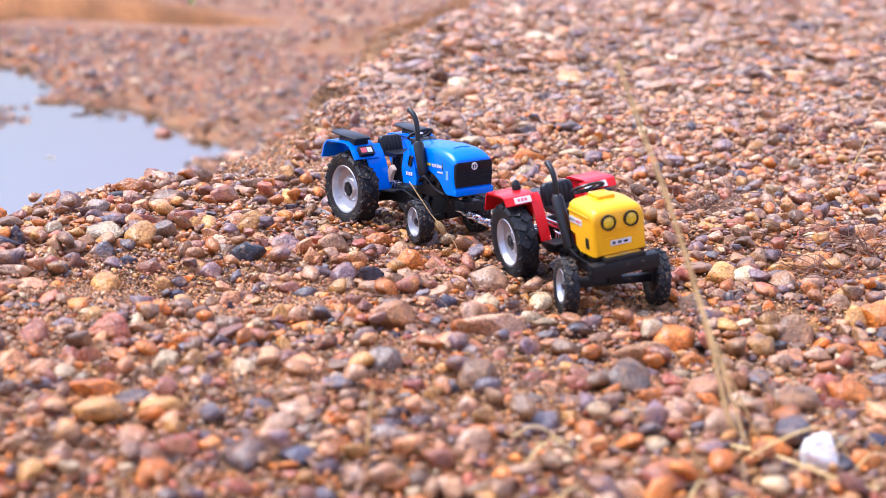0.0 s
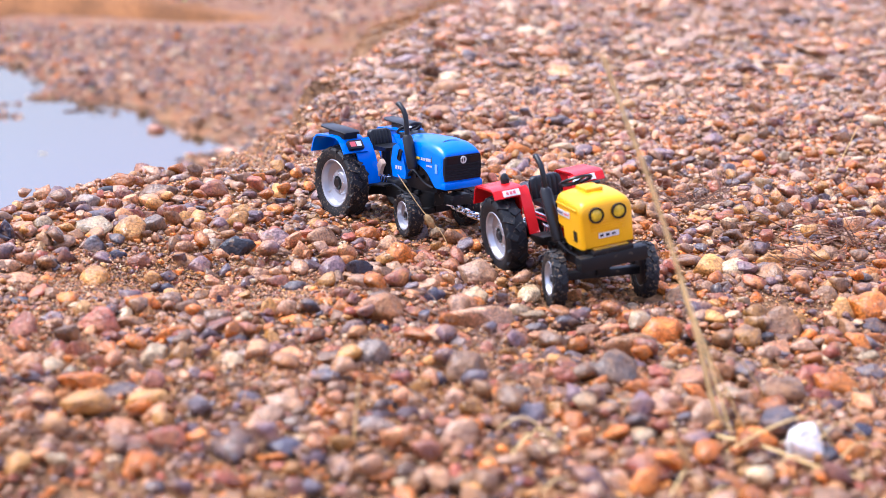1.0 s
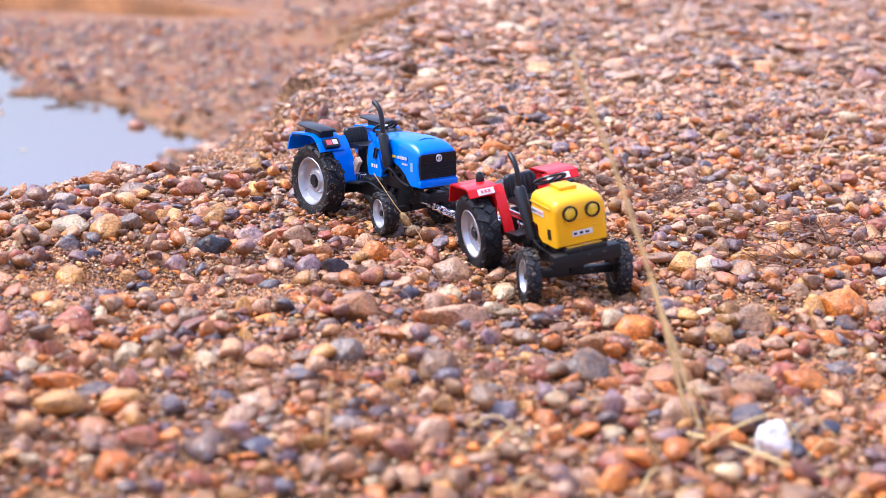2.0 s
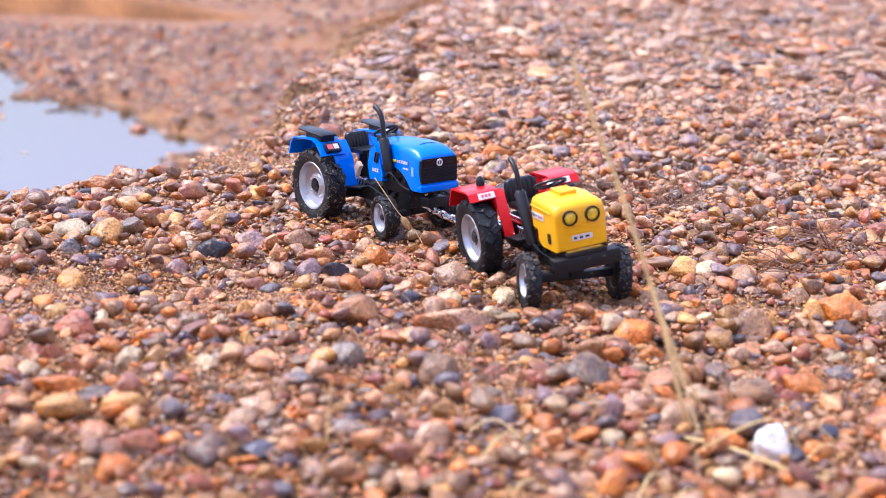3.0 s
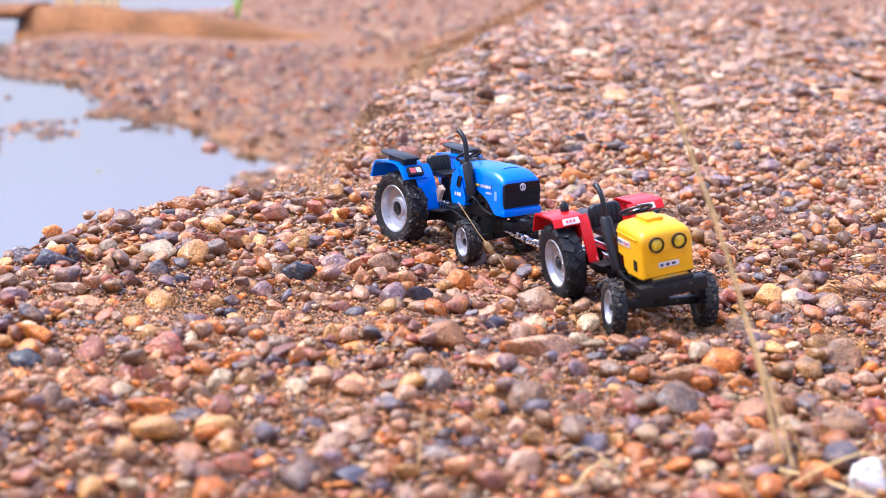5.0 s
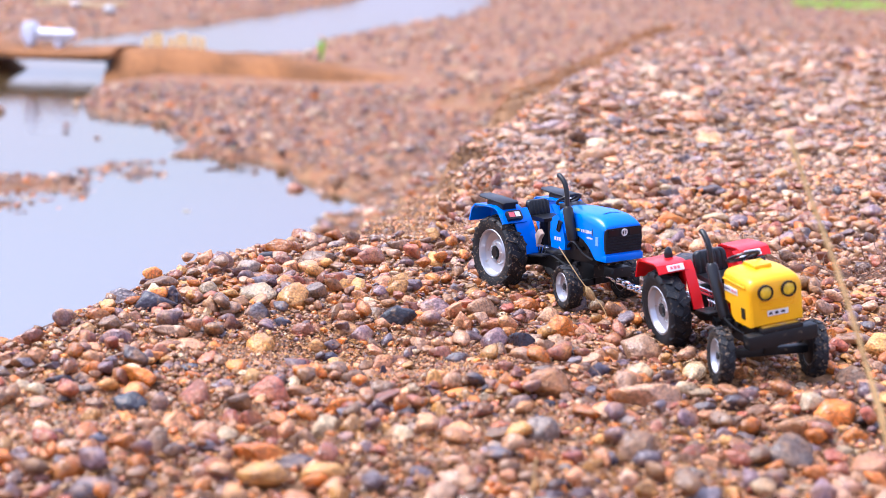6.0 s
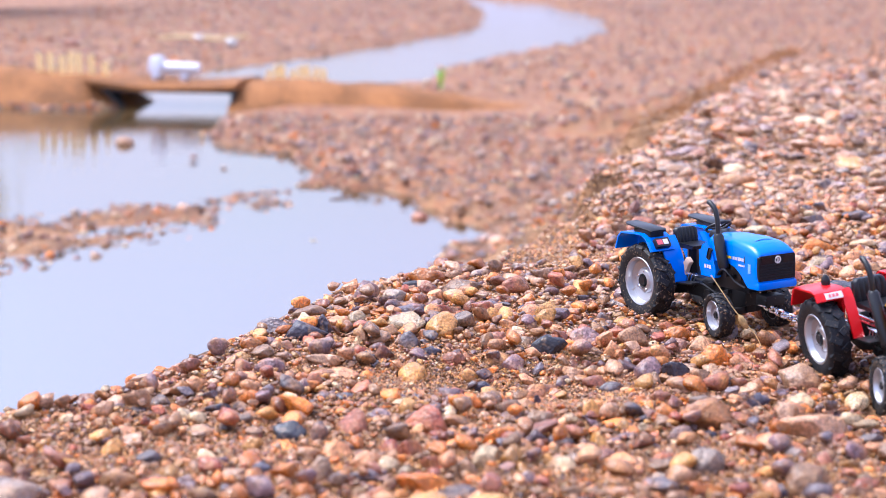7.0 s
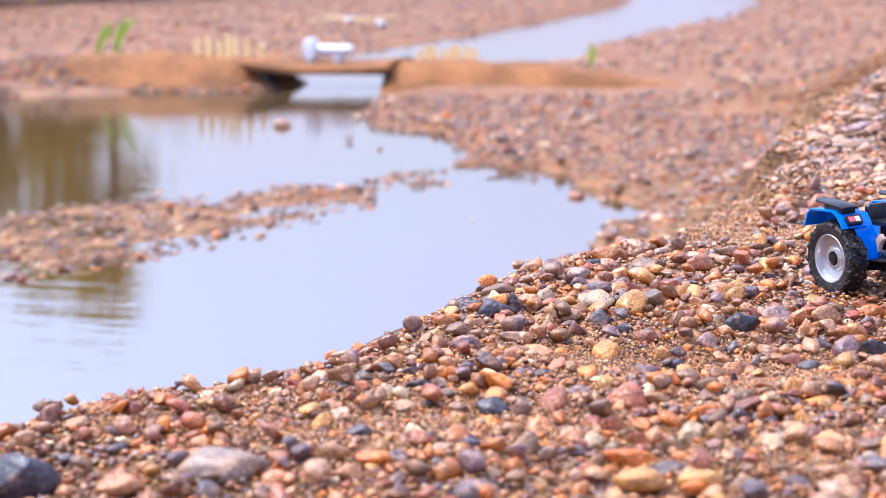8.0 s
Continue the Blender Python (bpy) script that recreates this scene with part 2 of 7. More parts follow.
def water_material():
    m = bpy.data.materials.new("pond_water")
    m.use_nodes = True
    nt = m.node_tree
    b = nt.nodes["Principled BSDF"]
    b.inputs["Base Color"].default_value = (0.08, 0.05, 0.022, 1)
    b.inputs["Roughness"].default_value = 0.015
    b.inputs["IOR"].default_value = 5.0
    geo = nt.nodes.new("ShaderNodeNewGeometry")
    n = nt.nodes.new("ShaderNodeTexNoise")
    n.inputs["Scale"].default_value, n.inputs["Detail"].default_value = 10.0, 4.0
    stretch = nt.nodes.new("ShaderNodeVectorMath")
    stretch.operation = "MULTIPLY"
    stretch.inputs[1].default_value = (0.35, 2.2, 1.0)
    nt.links.new(geo.outputs["Position"], stretch.inputs[0])
    nt.links.new(stretch.outputs["Vector"], n.inputs["Vector"])
    bp = nt.nodes.new("ShaderNodeBump")
    bp.inputs["Strength"].default_value, bp.inputs["Distance"].default_value = 0.12, 0.01
    nt.links.new(n.outputs["Fac"], bp.inputs["Height"])
    nt.links.new(bp.outputs["Normal"], b.inputs["Normal"])
    return m


M_GROUND = ground_material()
M_WATER = water_material()
M_SAND = sand_material("packed_sand", (0.175, 0.070, 0.021), (0.31, 0.126, 0.040), 160.0, 5.0, 0.6, 0.01)
M_STONE_ISLAND = stone_material("river_pebbles", "island")
M_GRIT = stone_material("sand_grit", "island", mixture="peach ochre umber peach cream umber ochre russet peach grey umber ochre pink umber".split(), gloss=(0.25, 0.6), spec=0.4, shades=(0.45, 1.5))
# paler copy for further stones: sky sheen and haze painted into the colours
M_SHEEN = stone_material("sheen_pebbles", "island", mixture="pink umber peach mauve cream orange pink umber peach russet mauve peach slate pink ochre grey orange umber pink russet".split(), rust_most=0.4, dirt_sheen=(0.53, 0.345, 0.22), dirt_sheen_most=0.65, dirt_sheen_from=0.50, gloss=(0.16, 0.46), shades=(0.66, 1.36))
M_SHORE = stone_material("shore_pebbles", "island", mixture=SHORE, rust_most=0.25, dirt_sheen_most=0.3, gloss=(0.10, 0.34), shades=(0.62, 1.42))
M_STONE = {kind: stone_material("pebble_" + kind, "fixed", c, rust_most=0.0 if kind in ("white", "navy", "black") else 0.4) for kind, c in PALETTE.items()}
M_BLUE = material("blue_paint", (0.003, 0.165, 0.78), 0.26, spec=0.4, vary=0.06)
M_RED = material("red_paint", (0.60, 0.006, 0.009), 0.26, spec=0.4, vary=0.06)
M_YELLOW = material("yellow_paint", (0.82, 0.40, 0.0), 0.30, spec=0.4, vary=0.05)
M_BLACK = material("black_plastic", (0.009, 0.009, 0.011), 0.34, spec=0.4, vary=0.25)
M_BLACKD = dusty(material("dusty_black_plastic", (0.009, 0.009, 0.010), 0.45, spec=0.3, vary=0.25), 0.25, 200.0, 0.63)
M_TYRE = dusty(material("rubber_tyre", (0.009, 0.010, 0.013), 0.5, spec=0.3, vary=0.3), 0.4, 700.0, 0.61, (0.30, 0.20, 0.12))
M_TYRE_MUDDY = dusty(material("muddy_rubber_tyre", (0.011, 0.011, 0.013), 0.55, spec=0.3, vary=0.3), 0.6, 620.0, 0.575, (0.33, 0.22, 0.13))
M_RIM = dusty(material("silver_rim", (0.50, 0.50, 0.53), 0.36, metal=0.85, vary=0.1), 0.5, 180.0, 0.63, (0.4, 0.28, 0.17))
M_CHROME = material("chrome", (0.85, 0.85, 0.87), 0.16, metal=1.0, vary=0.05)
M_LENS = material("amber_lens", (0.72, 0.48, 0.02), 0.2, vary=0.3, scale=300, coat=0.15)
M_LABEL = material("white_sticker", (0.65, 0.62, 0.60), 0.45, vary=0.04)
M_LABEL_RED = material("red_sticker", (0.62, 0.10, 0.12), 0.4, vary=0.1)
M_LABEL_NAVY = material("dark_sticker_print", (0.02, 0.02, 0.09), 0.45, vary=0.1)
M_LABEL_GOLD = material("yellow_sticker_print", (0.75, 0.52, 0.04), 0.45, vary=0.1)
M_WHITE = material("white_toy_plastic", (0.72, 0.72, 0.76), 0.35, vary=0.05)
M_WOOD = material("pale_ice_lolly_wood", (0.95, 0.70, 0.30), 0.6, vary=0.12)
M_STRAW = material("dry_straw", (0.78, 0.54, 0.22), 0.55, vary=0.2, scale=90)
M_SEED = material("seed_head", (0.42, 0.26, 0.10), 0.8, vary=0.35, scale=400, bump=0.6, bump_scale=900)
M_TWIG = material("dark_root_fibre", (0.17, 0.085, 0.05), 0.75, vary=0.3)
M_LEAF = material("grass_leaf", (0.36, 0.62, 0.07), 0.5, vary=0.2, scale=20)
M_TREELEAF = leaf_material()
M_BARK = material("tree_bark", (0.13, 0.09, 0.06), 0.85, vary=0.3, scale=9, bump=0.6, bump_scale=30)
M_DARKBOARD = material("black_board", (0.018, 0.017, 0.017), 0.55, vary=0.3)
M_YELLOWSTICK = material("yellow_stick", (0.70, 0.55, 0.28), 0.55, vary=0.1)

# ---------- mesh helpers ----------
UNIT = 0.01      # the toys are drawn up in centimetres


def part(name, bm, mat, parent=None, label="", unit=UNIT, smooth=True):
    """Links a bmesh as one mesh object under a thing or a part."""
    me = bpy.data.meshes.new(name)
    bmesh.ops.scale(bm, vec=(unit,) * 3, verts=bm.verts)
    bmesh.ops.recalc_face_normals(bm, faces=bm.faces)
    if smooth:
        for f in bm.faces:
            f.smooth = True
        for e in bm.edges:
            if len(e.link_faces) == 2 and e.calc_face_angle(0) > radians(38):
                e.smooth = False
    bm.to_mesh(me)
    bm.free()
    me.materials.append(mat)
    ob = new(name, me)
    if parent:
        ob.parent = parent
    return tagged(ob, label)


def box(bm, size, at, turn=(0, 0, 0), bevel=0.06):
    """A block with rounded edges."""
    m = pose(*at, *turn) @ Matrix.Diagonal((*size, 1))
    made = bmesh.ops.create_cube(bm, size=1, matrix=m)["verts"]
    if bevel:
        edges = list({e for v in made for e in v.link_edges})
        bmesh.ops.bevel(bm, geom=edges, offset=bevel, segments=2, affect="EDGES", profile=0.6)


def rod(bm, a, b, r, r2=None, sides=10):
    a, b = Vector(a), Vector(b)
    m = Matrix.Translation((a + b) / 2) @ (b - a).to_track_quat("Z", "Y").to_matrix().to_4x4()
    bmesh.ops.create_cone(bm, cap_ends=True, segments=sides, radius1=r, radius2=r if r2 is None else r2, depth=(b - a).length, matrix=m)


def tube(bm, points, radii, sides=8):
    """A bent, tapering rod along points."""
    rings = []
    points = [Vector(p) for p in points]
    for n, p in enumerate(points):
        way = points[min(n + 1, len(points) - 1)] - points[max(n - 1, 0)]
        turn = way.to_track_quat("Z", "Y").to_matrix()
        r = radii[n] if hasattr(radii, "__len__") else radii
        rings.append([bm.verts.new(p + turn @ Vector((math.cos(k * math.tau / sides) * r, math.sin(k * math.tau / sides) * r, 0))) for k in range(sides)])
    for a, b in zip(rings, rings[1:]):
        for k in range(sides):
            bm.faces.new((a[k], a[(k + 1) % sides], b[(k + 1) % sides], b[k]))
    bm.faces.new(rings[0][::-1])
    bm.faces.new(rings[-1])


def smooth_line(points, n=24):
    """Points along a smooth curve through the given ones."""
    p = np.array(points, float)
    s = np.linspace(0, len(p) - 1, n)
    out = []
    for v in s:
        i = min(int(v), len(p) - 2)
        u = v - i
        a, b, c, d = p[max(i - 1, 0)], p[i], p[i + 1], p[min(i + 2, len(p) - 1)]
        out.append(0.5 * (2 * b + (c - a) * u + (2 * a - 5 * b + 4 * c - d) * u * u + (3 * b - a - 3 * c + d) * u ** 3))
    return out


def spin(bm, profile, axis="y", steps=32, at=(0, 0, 0)):
    """A closed ring of (radius, along) points turned round an axis."""
    rings = []
    for k in range(steps):
        c, s = math.cos(k * math.tau / steps), math.sin(k * math.tau / steps)
        rings.append([bm.verts.new((at[0] + r * c, at[1] + a, at[2] + r * s)) for r, a in profile])
    for k in range(steps):
        a, b = rings[k], rings[(k + 1) % steps]
        for n in range(len(profile)):
            m = (n + 1) % len(profile)
            bm.faces.new((a[n], a[m], b[m], b[n]))


def loft(bm, sections):
    """A skin over rings of points, closed at both ends."""
    rings = [[bm.verts.new(p) for p in ring] for ring in sections]
    size = len(rings[0])
    for a, b in zip(rings, rings[1:]):
        for k in range(size):
            bm.faces.new((a[k], a[(k + 1) % size], b[(k + 1) % size], b[k]))
    bm.faces.new(rings[0][::-1])
    bm.faces.new(rings[-1])


def arch(x, half, low, high, r, seg=5, crown=0.0):
    """A cross section at x: flat bottom, upright sides, rounded shoulders, slightly crowned top."""
    pts = [(x, -half, low), (x, half, low)]
    for k in range(seg + 1):
        a = k * math.pi / 2 / seg
        pts.append((x, half - r + r * math.cos(a), high - r + r * math.sin(a)))
    if crown:
        pts.append((x, 0, high + crown))
    for k in range(seg + 1):
        a = math.pi / 2 + k * math.pi / 2 / seg
        pts.append((x, -half + r + r * math.cos(a), high - r + r * math.sin(a)))
    return pts

# ---------- the lie of the land ----------
WATER = -0.36
# the lip of the gravel bank: x of its edge against y
LIP_Y = [-30, -1.0, 0.0, 0.3, 0.45, 0.60, 0.65, 0.73, 0.82, 0.90, 1.00, 1.05, 1.09, 1.12, 1.17, 1.30, 1.39, 1.49, 1.53, 1.585, 1.745, 1.87, 2.09, 2.355, 2.64, 3.36, 3.70, 4.70, 4.90, 5.10, 5.40, 6.50, 200.0]
LIP_X = [-14, -2.4, -1.1, -0.68, -0.53, -0.438, -0.396, -0.332, -0.306, -0.287, -0.266, -0.248, -0.222, -0.192, -0.182, -0.184, -0.176, -0.160, -0.132, -0.126, -0.094, -0.064, -0.034, 0.002, 0.050, 0.180, 0.256, 0.385, 0.50, 1.00, 2.20, 7.00, 900.0]
POND = [(-0.60, 1.15), (-0.50, 2.0), (-0.50, 2.7), (-0.51, 3.12), (-0.60, 3.29), (-0.72, 3.66), (-0.89, 3.76), (-1.03, 3.81), (-1.16, 4.2), (-1.42, 4.44),
        (-1.63, 4.73), (-1.63, 5.07), (-1.78, 5.4), (-1.82, 6.4), (-2.5, 6.4), (-2.45, 5.85), (-2.72, 5.85), (-2.95, 5.5), (-3.25, 5.36), (-3.8, 5.2), (-4.6, 4.8), (-6.5, 3.0), (-4.5, 0.9), (-1.6, 0.3)]
SPIT = [(-2.9, 2.05), (-1.9, 2.86), (-1.77, 3.07), (-1.67, 3.20), (-1.52, 3.17), (-1.46, 3.24), (-1.42, 3.42), (-1.26, 3.42), (-1.20, 3.66), (-1.06, 3.72), (-1.04, 3.43),
        (-1.12, 3.25), (-1.15, 2.92), (-1.21, 2.81), (-1.28, 2.73), (-1.32, 2.61), (-1.34, 2.45), (-1.44, 2.33), (-1.50, 2.22), (-2.3, 1.5)]
STREAM = [(-1.82, 6.2), (-1.40, 6.9), (-1.32, 7.2), (-1.36, 8.1), (-1.29, 9.0), (-0.84, 10.8), (-0.63, 13.2), (-0.88, 17.7), (-2.2, 24.0), (-6.0, 32.0), (-9.0, 31.0), (-3.9, 25.7),
          (-2.63, 19.3), (-1.96, 14.3), (-2.14, 11.8), (-2.34, 9.6), (-2.55, 8.7), (-2.75, 7.6), (-2.6, 6.9), (-2.5, 6.2)]


def inside(poly, x, y):
    """How far points lie inside a polygon (outside: minus)."""
    best = np.full(x.shape, 1e9)
    odd = np.zeros(x.shape, bool)
    for (ax, ay), (bx, by) in zip(poly, poly[1:] + poly[:1]):
        ex, ey = bx - ax, by - ay
        u = np.clip(((x - ax) * ex + (y - ay) * ey) / (ex * ex + ey * ey), 0, 1)
        best = np.minimum(best, np.hypot(x - ax - u * ex, y - ay - u * ey))
        cross = (ay > y) != (by > y)
        odd ^= cross & (x < ex * (y - ay) / (ey if abs(ey) > 1e-9 else 1e-9) + ax)
    return np.where(odd, best, -best)


GRAIN = np.random.RandomState(5).rand(64, 64)


def ripple(x, y, size):
    """Smooth noise from -1 to 1 on a grid of that size."""
    u, v = np.asarray(x) / size, np.asarray(y) / size
    i, j = np.floor(u).astype(int), np.floor(v).astype(int)
    a, b = u - i, v - j
    a, b = a * a * (3 - 2 * a), b * b * (3 - 2 * b)
    g = lambda p, q: GRAIN[p % 64, q % 64]
    return 2 * ((g(i, j) * (1 - a) + g(i + 1, j) * a) * (1 - b) + (g(i, j + 1) * (1 - a) + g(i + 1, j + 1) * a) * b) - 1


def step(v):
    v = np.clip(v, 0, 1)
    return v * v * (3 - 2 * v)


def from_lip(x, y):
    """Distance on to the bank from its lip (off it: minus)."""
    edge = np.interp(y, LIP_Y, LIP_X) + 0.012 * ripple(y, y * 0 + 3.3, 0.09) * (y < 4)
    slope = (np.interp(y + 0.05, LIP_Y, LIP_X) - np.interp(y - 0.05, LIP_Y, LIP_X)) / 0.1
    return (x - edge) / np.sqrt(1 + slope * slope)


def washed(x, y, s):
    reach = 0.068 + 0.018 * ripple(x, y, 0.05)
    return step((reach - s) / 0.03) * step((y - 1.08) / 0.14) * step((1.575 + 0.012 * ripple(x, y, 0.04) - y) / 0.022)


def height(x, y):
    x, y = np.asarray(x, float), np.asarray(y, float)
    s = from_lip(x, y)
    near = step((6 - y) / 3)
    top = 0.0035 * ripple(x, y, 0.11) * near + 0.010 * ripple(x, y, 0.7) * step((y - 1.1) / 1.5) + 0.0015 * ripple(x, y, 0.03) * near
    # a shallow sandy hollow, and the ruts in which the toys stand
    top = top - 0.009 * np.exp(-((x + 0.13) ** 2 / 0.006 + (y - 0.79) ** 2 / 0.0011))
    for px, py in ((0.085, 0.780), (0.140, 0.802)):
        top = top - 0.007 * np.exp(-((x - px) ** 2 + (y + 0.006 - py) ** 2) / 0.0005)
    # the shoulder of the bank rounds off before its lip
    top = top - 0.001 * step((0.030 - s) / 0.04) * step((1.12 - y) / 0.1)
    # a terrace of bare sand washed out of the lip, ending in a small scarp
    top = top + 0.012 * step((y - 1.1) / 0.4) * near - (0.045 - 0.024 * step((1.42 - y) / 0.2)) * washed(x, y, s)
    steep = 0.24 + 0.17 * step((1.2 - y) / 0.3) + 0.16 * step((y - 2.0) / 1.5)
    drop = step(-s / steep)
    # further on the lip is undercut: a steep sandy face, then an apron of spilt gravel
    face = step((y - 1.15) / 0.1) * step((8.0 - y) / 3.0)
    cliff = np.interp(-s, [0, 0.045, 0.10, 0.32], [0, 0.40, 0.62, 1])
    ledge = np.interp(-s + 0.02 * ripple(x, y, 0.15), [0, 0.012, 0.11, 0.17, 0.45], [0, 0.04, 0.10, 0.40, 1])
    cliff = cliff + (ledge - cliff) * step((y - 2.0) / 0.5)
    drop = drop + face * (cliff - drop)
    low = WATER + 0.028 + 0.012 * ripple(x, y, 0.45) + 0.006 * ripple(x, y, 0.13) + 0.05 * step((x + 0.5) / 1.6) + 0.03 * step((y - 9) / 12)
    low = low + 0.25 * step((np.hypot(x, y) - 40) / 100)
    pond = np.maximum(inside(POND, x, y), inside(STREAM, x, y)) + 0.09 * ripple(x, y, 0.22) + 0.06 * ripple(x, y, 0.08)
    bed = WATER - 0.05
    low = low + (bed - low) * step(0.5 + pond / 0.16)
    spit = inside(SPIT, x, y) + 0.035 * ripple(x, y, 0.16) + 0.03 * ripple(x, y, 0.07)
    low = np.maximum(low, np.where(spit > -0.3, WATER - 0.0062 + np.clip(spit, -0.3, 0.07) * 0.12 + 0.008 * ripple(x, y, 0.055) + 0.005 * ripple(x, y, 0.13), -9))
    return top * (1 - drop) + low * drop


def spaced(fine_a, fine_b, d, low, high, growth=1.09):
    """Grid lines: even between two bounds, then wider and wider."""
    mid = list(np.arange(fine_a, fine_b + d / 2, d))
    up, w = [], d
    while (up[-1] if up else mid[-1]) < high:
        w *= growth
        up.append((up[-1] if up else mid[-1]) + w)
    down, w = [], d
    while (down[-1] if down else mid[0]) > low:
        w *= growth
        down.append((down[-1] if down else mid[0]) - w)
    return np.array(down[::-1] + mid + up)


def grid_mesh(name, xs, ys, zz, mat):
    me = bpy.data.meshes.new(name)
    gx, gy = np.meshgrid(xs, ys)
    co = np.stack([gx, gy, zz], -1).reshape(-1, 3)
    w, h = len(xs), len(ys)
    i = (np.arange(h - 1)[:, None] * w + np.arange(w - 1)[None]).ravel()
    quads = np.stack([i, i + 1, i + 1 + w, i + w], -1)
    me.vertices.add(len(co))
    me.vertices.foreach_set("co", co.ravel())
    me.loops.add(quads.size)
    me.loops.foreach_set("vertex_index", quads.ravel())
    me.polygons.add(len(quads))
    me.polygons.foreach_set("loop_start", np.arange(0, quads.size, 4))
    me.polygons.foreach_set("use_smooth", np.ones(len(quads), bool))
    me.update()
    me.materials.append(mat)
    return new(name, me)


gxs, gys = spaced(-0.62, 0.45, 0.011, -2500, 2500, 1.08), spaced(0.45, 1.75, 0.012, -2500, 2500, 1.036)
GX, GY = np.meshgrid(gxs, gys)
ground = tagged(grid_mesh("ground", gxs, gys, height(GX, GY), M_GROUND), "damp brown sandy gravel bank sloping to a pond", "ground", kind="structure")

wxs, wys = np.linspace(-16, 0.6, 60), np.linspace(0.2, 36, 90)
water = tagged(grid_mesh("water", wxs, wys, np.full((90, 60), WATER), M_WATER), "still pale pond water mirroring the bright sky", "water", kind="structure")


# ---------- the sand dam with its little bridge ----------
def dam_height(x):
    return np.interp(x, [-12, -4.2, -3.5, -2.95, -2.50, -2.42, -2.24, -1.86, -1.78, -1.55, -1.25, -0.95, -0.6, -0.45],
                     [0.05, 0.085, 0.135, 0.152, 0.13, 0.095, -0.04, 0.105, 0.115, 0.116, 0.100, 0.068, 0.02, -0.02])


DAM_ACROSS = [(-0.48, -0.10), (-0.36, 0.0), (-0.25, 0.45), (-0.16, 0.85), (-0.09, 0.98), (0.0, 1.0), (0.10, 0.97), (0.2, 0.8), (0.32, 0.3), (0.45, -0.10)]


def embankment(x0, x1, name):
    bm = bmesh.new()
    rings = []
    n = max(10, int((x1 - x0) / 0.05))
    for k in range(n + 1):
        x = x0 + (x1 - x0) * k / n
        h = float(dam_height(x))
        mid = 5.92 + 0.02 * math.sin(x * 3)
        ring = []
        for dy, v in DAM_ACROSS:
            wob = 0.012 * float(ripple(x, dy * 2 + 9, 0.12))
            ring.append((x + (0.0 if 0 < k < n else 0.03 * float(ripple(dy, v, 0.1))), mid + dy * (0.75 + h * 1.6), WATER - 0.06 + (h + 0.06) * max(v, -0.1) + wob))
        rings.append(ring)
    loft(bm, rings)
    return part(name, bm, M_SAND, unit=1)


dam_w = tagged(embankment(-9.0, -2.26, "embankment"), "smooth brown sand dam across the stream", "embankment", kind="structure")
dam_e = tagged(embankment(-1.86, -0.40, "embankment"), "low tapering end of the brown sand dam", "embankment", kind="structure")

bridge = tagged(new("toy_bridge"), "small sand-covered toy bridge with black board sides over the stream", "bridge")
bridge.location = (-2.13, 5.92, WATER)
bm = bmesh.new()
loft(bm, [[(x, y, z + dz) for y, z in ((-0.21, 0), (0.21, 0), (0.21, 0.022), (0.12, 0.034), (-0.12, 0.034), (-0.21, 0.020))]
          for x, dz in ((-0.36, 0.098), (-0.30, 0.090), (-0.2, 0.080), (-0.05, 0.074), (0.1, 0.075), (0.2, 0.080), (0.30, 0.088))])
part("deck", bm, M_SAND, bridge, "sand-covered deck", unit=1)
bm = bmesh.new()
box(bm, (0.56, 0.30, 0.008), (0.0, -0.03, 0.072), bevel=0.002)
part("board", bm, M_DARKBOARD, bridge, "thin black board", unit=1)
for x, y, z, deep, lean in ((-0.255, -0.10, 0.052, 0.18, 46), (0.28, 0.0, 0.01, 0.40, -4)):
    bm = bmesh.new()
    box(bm, (0.012, deep, 0.15), (x, y, z), (0, -lean, 0), bevel=0.002)
    part("abutment", bm, M_DARKBOARD, bridge, "leaning black side board", unit=1)


def lolly_stick(x, y, z, tall, lean, group):
    bm = bmesh.new()
    w = 0.013
    ring = [(-w, 0), (w, 0)] + [(w * math.cos(a), tall - w + w * math.sin(a)) for a in np.linspace(0, math.pi, 7)]
    loft(bm, [[(u, d, v) for u, v in ring] for d in (-0.0015, 0.0015)])
    ob = part("wooden_stick", bm, M_WOOD, unit=1)
    ob.matrix_world = pose(x, y, z, 0, lean, 0)
    return tagged(ob, "pale flat wooden lolly stick standing in the sand dam", "stick", group)


rnd = random.Random(4)
for n, x in enumerate((-2.75, -2.70, -2.65, -2.612, -2.57, -2.515, -2.45)):
    lolly_stick(x, 5.86, WATER + float(dam_height(x)) - 0.026, 0.108 + rnd.uniform(-0.01, 0.01), rnd.uniform(-4, 4), "fence of sticks west of the bridge")
for n, x in enumerate((-1.77, -1.735, -1.70, -1.66, -1.63, -1.59, -1.56, -1.52)):
    lolly_stick(x, 6.0, WATER + float(dam_height(x)) - 0.025, 0.075 + rnd.uniform(-0.015, 0.015), rnd.uniform(-8, 8), "fence of sticks east of the bridge")


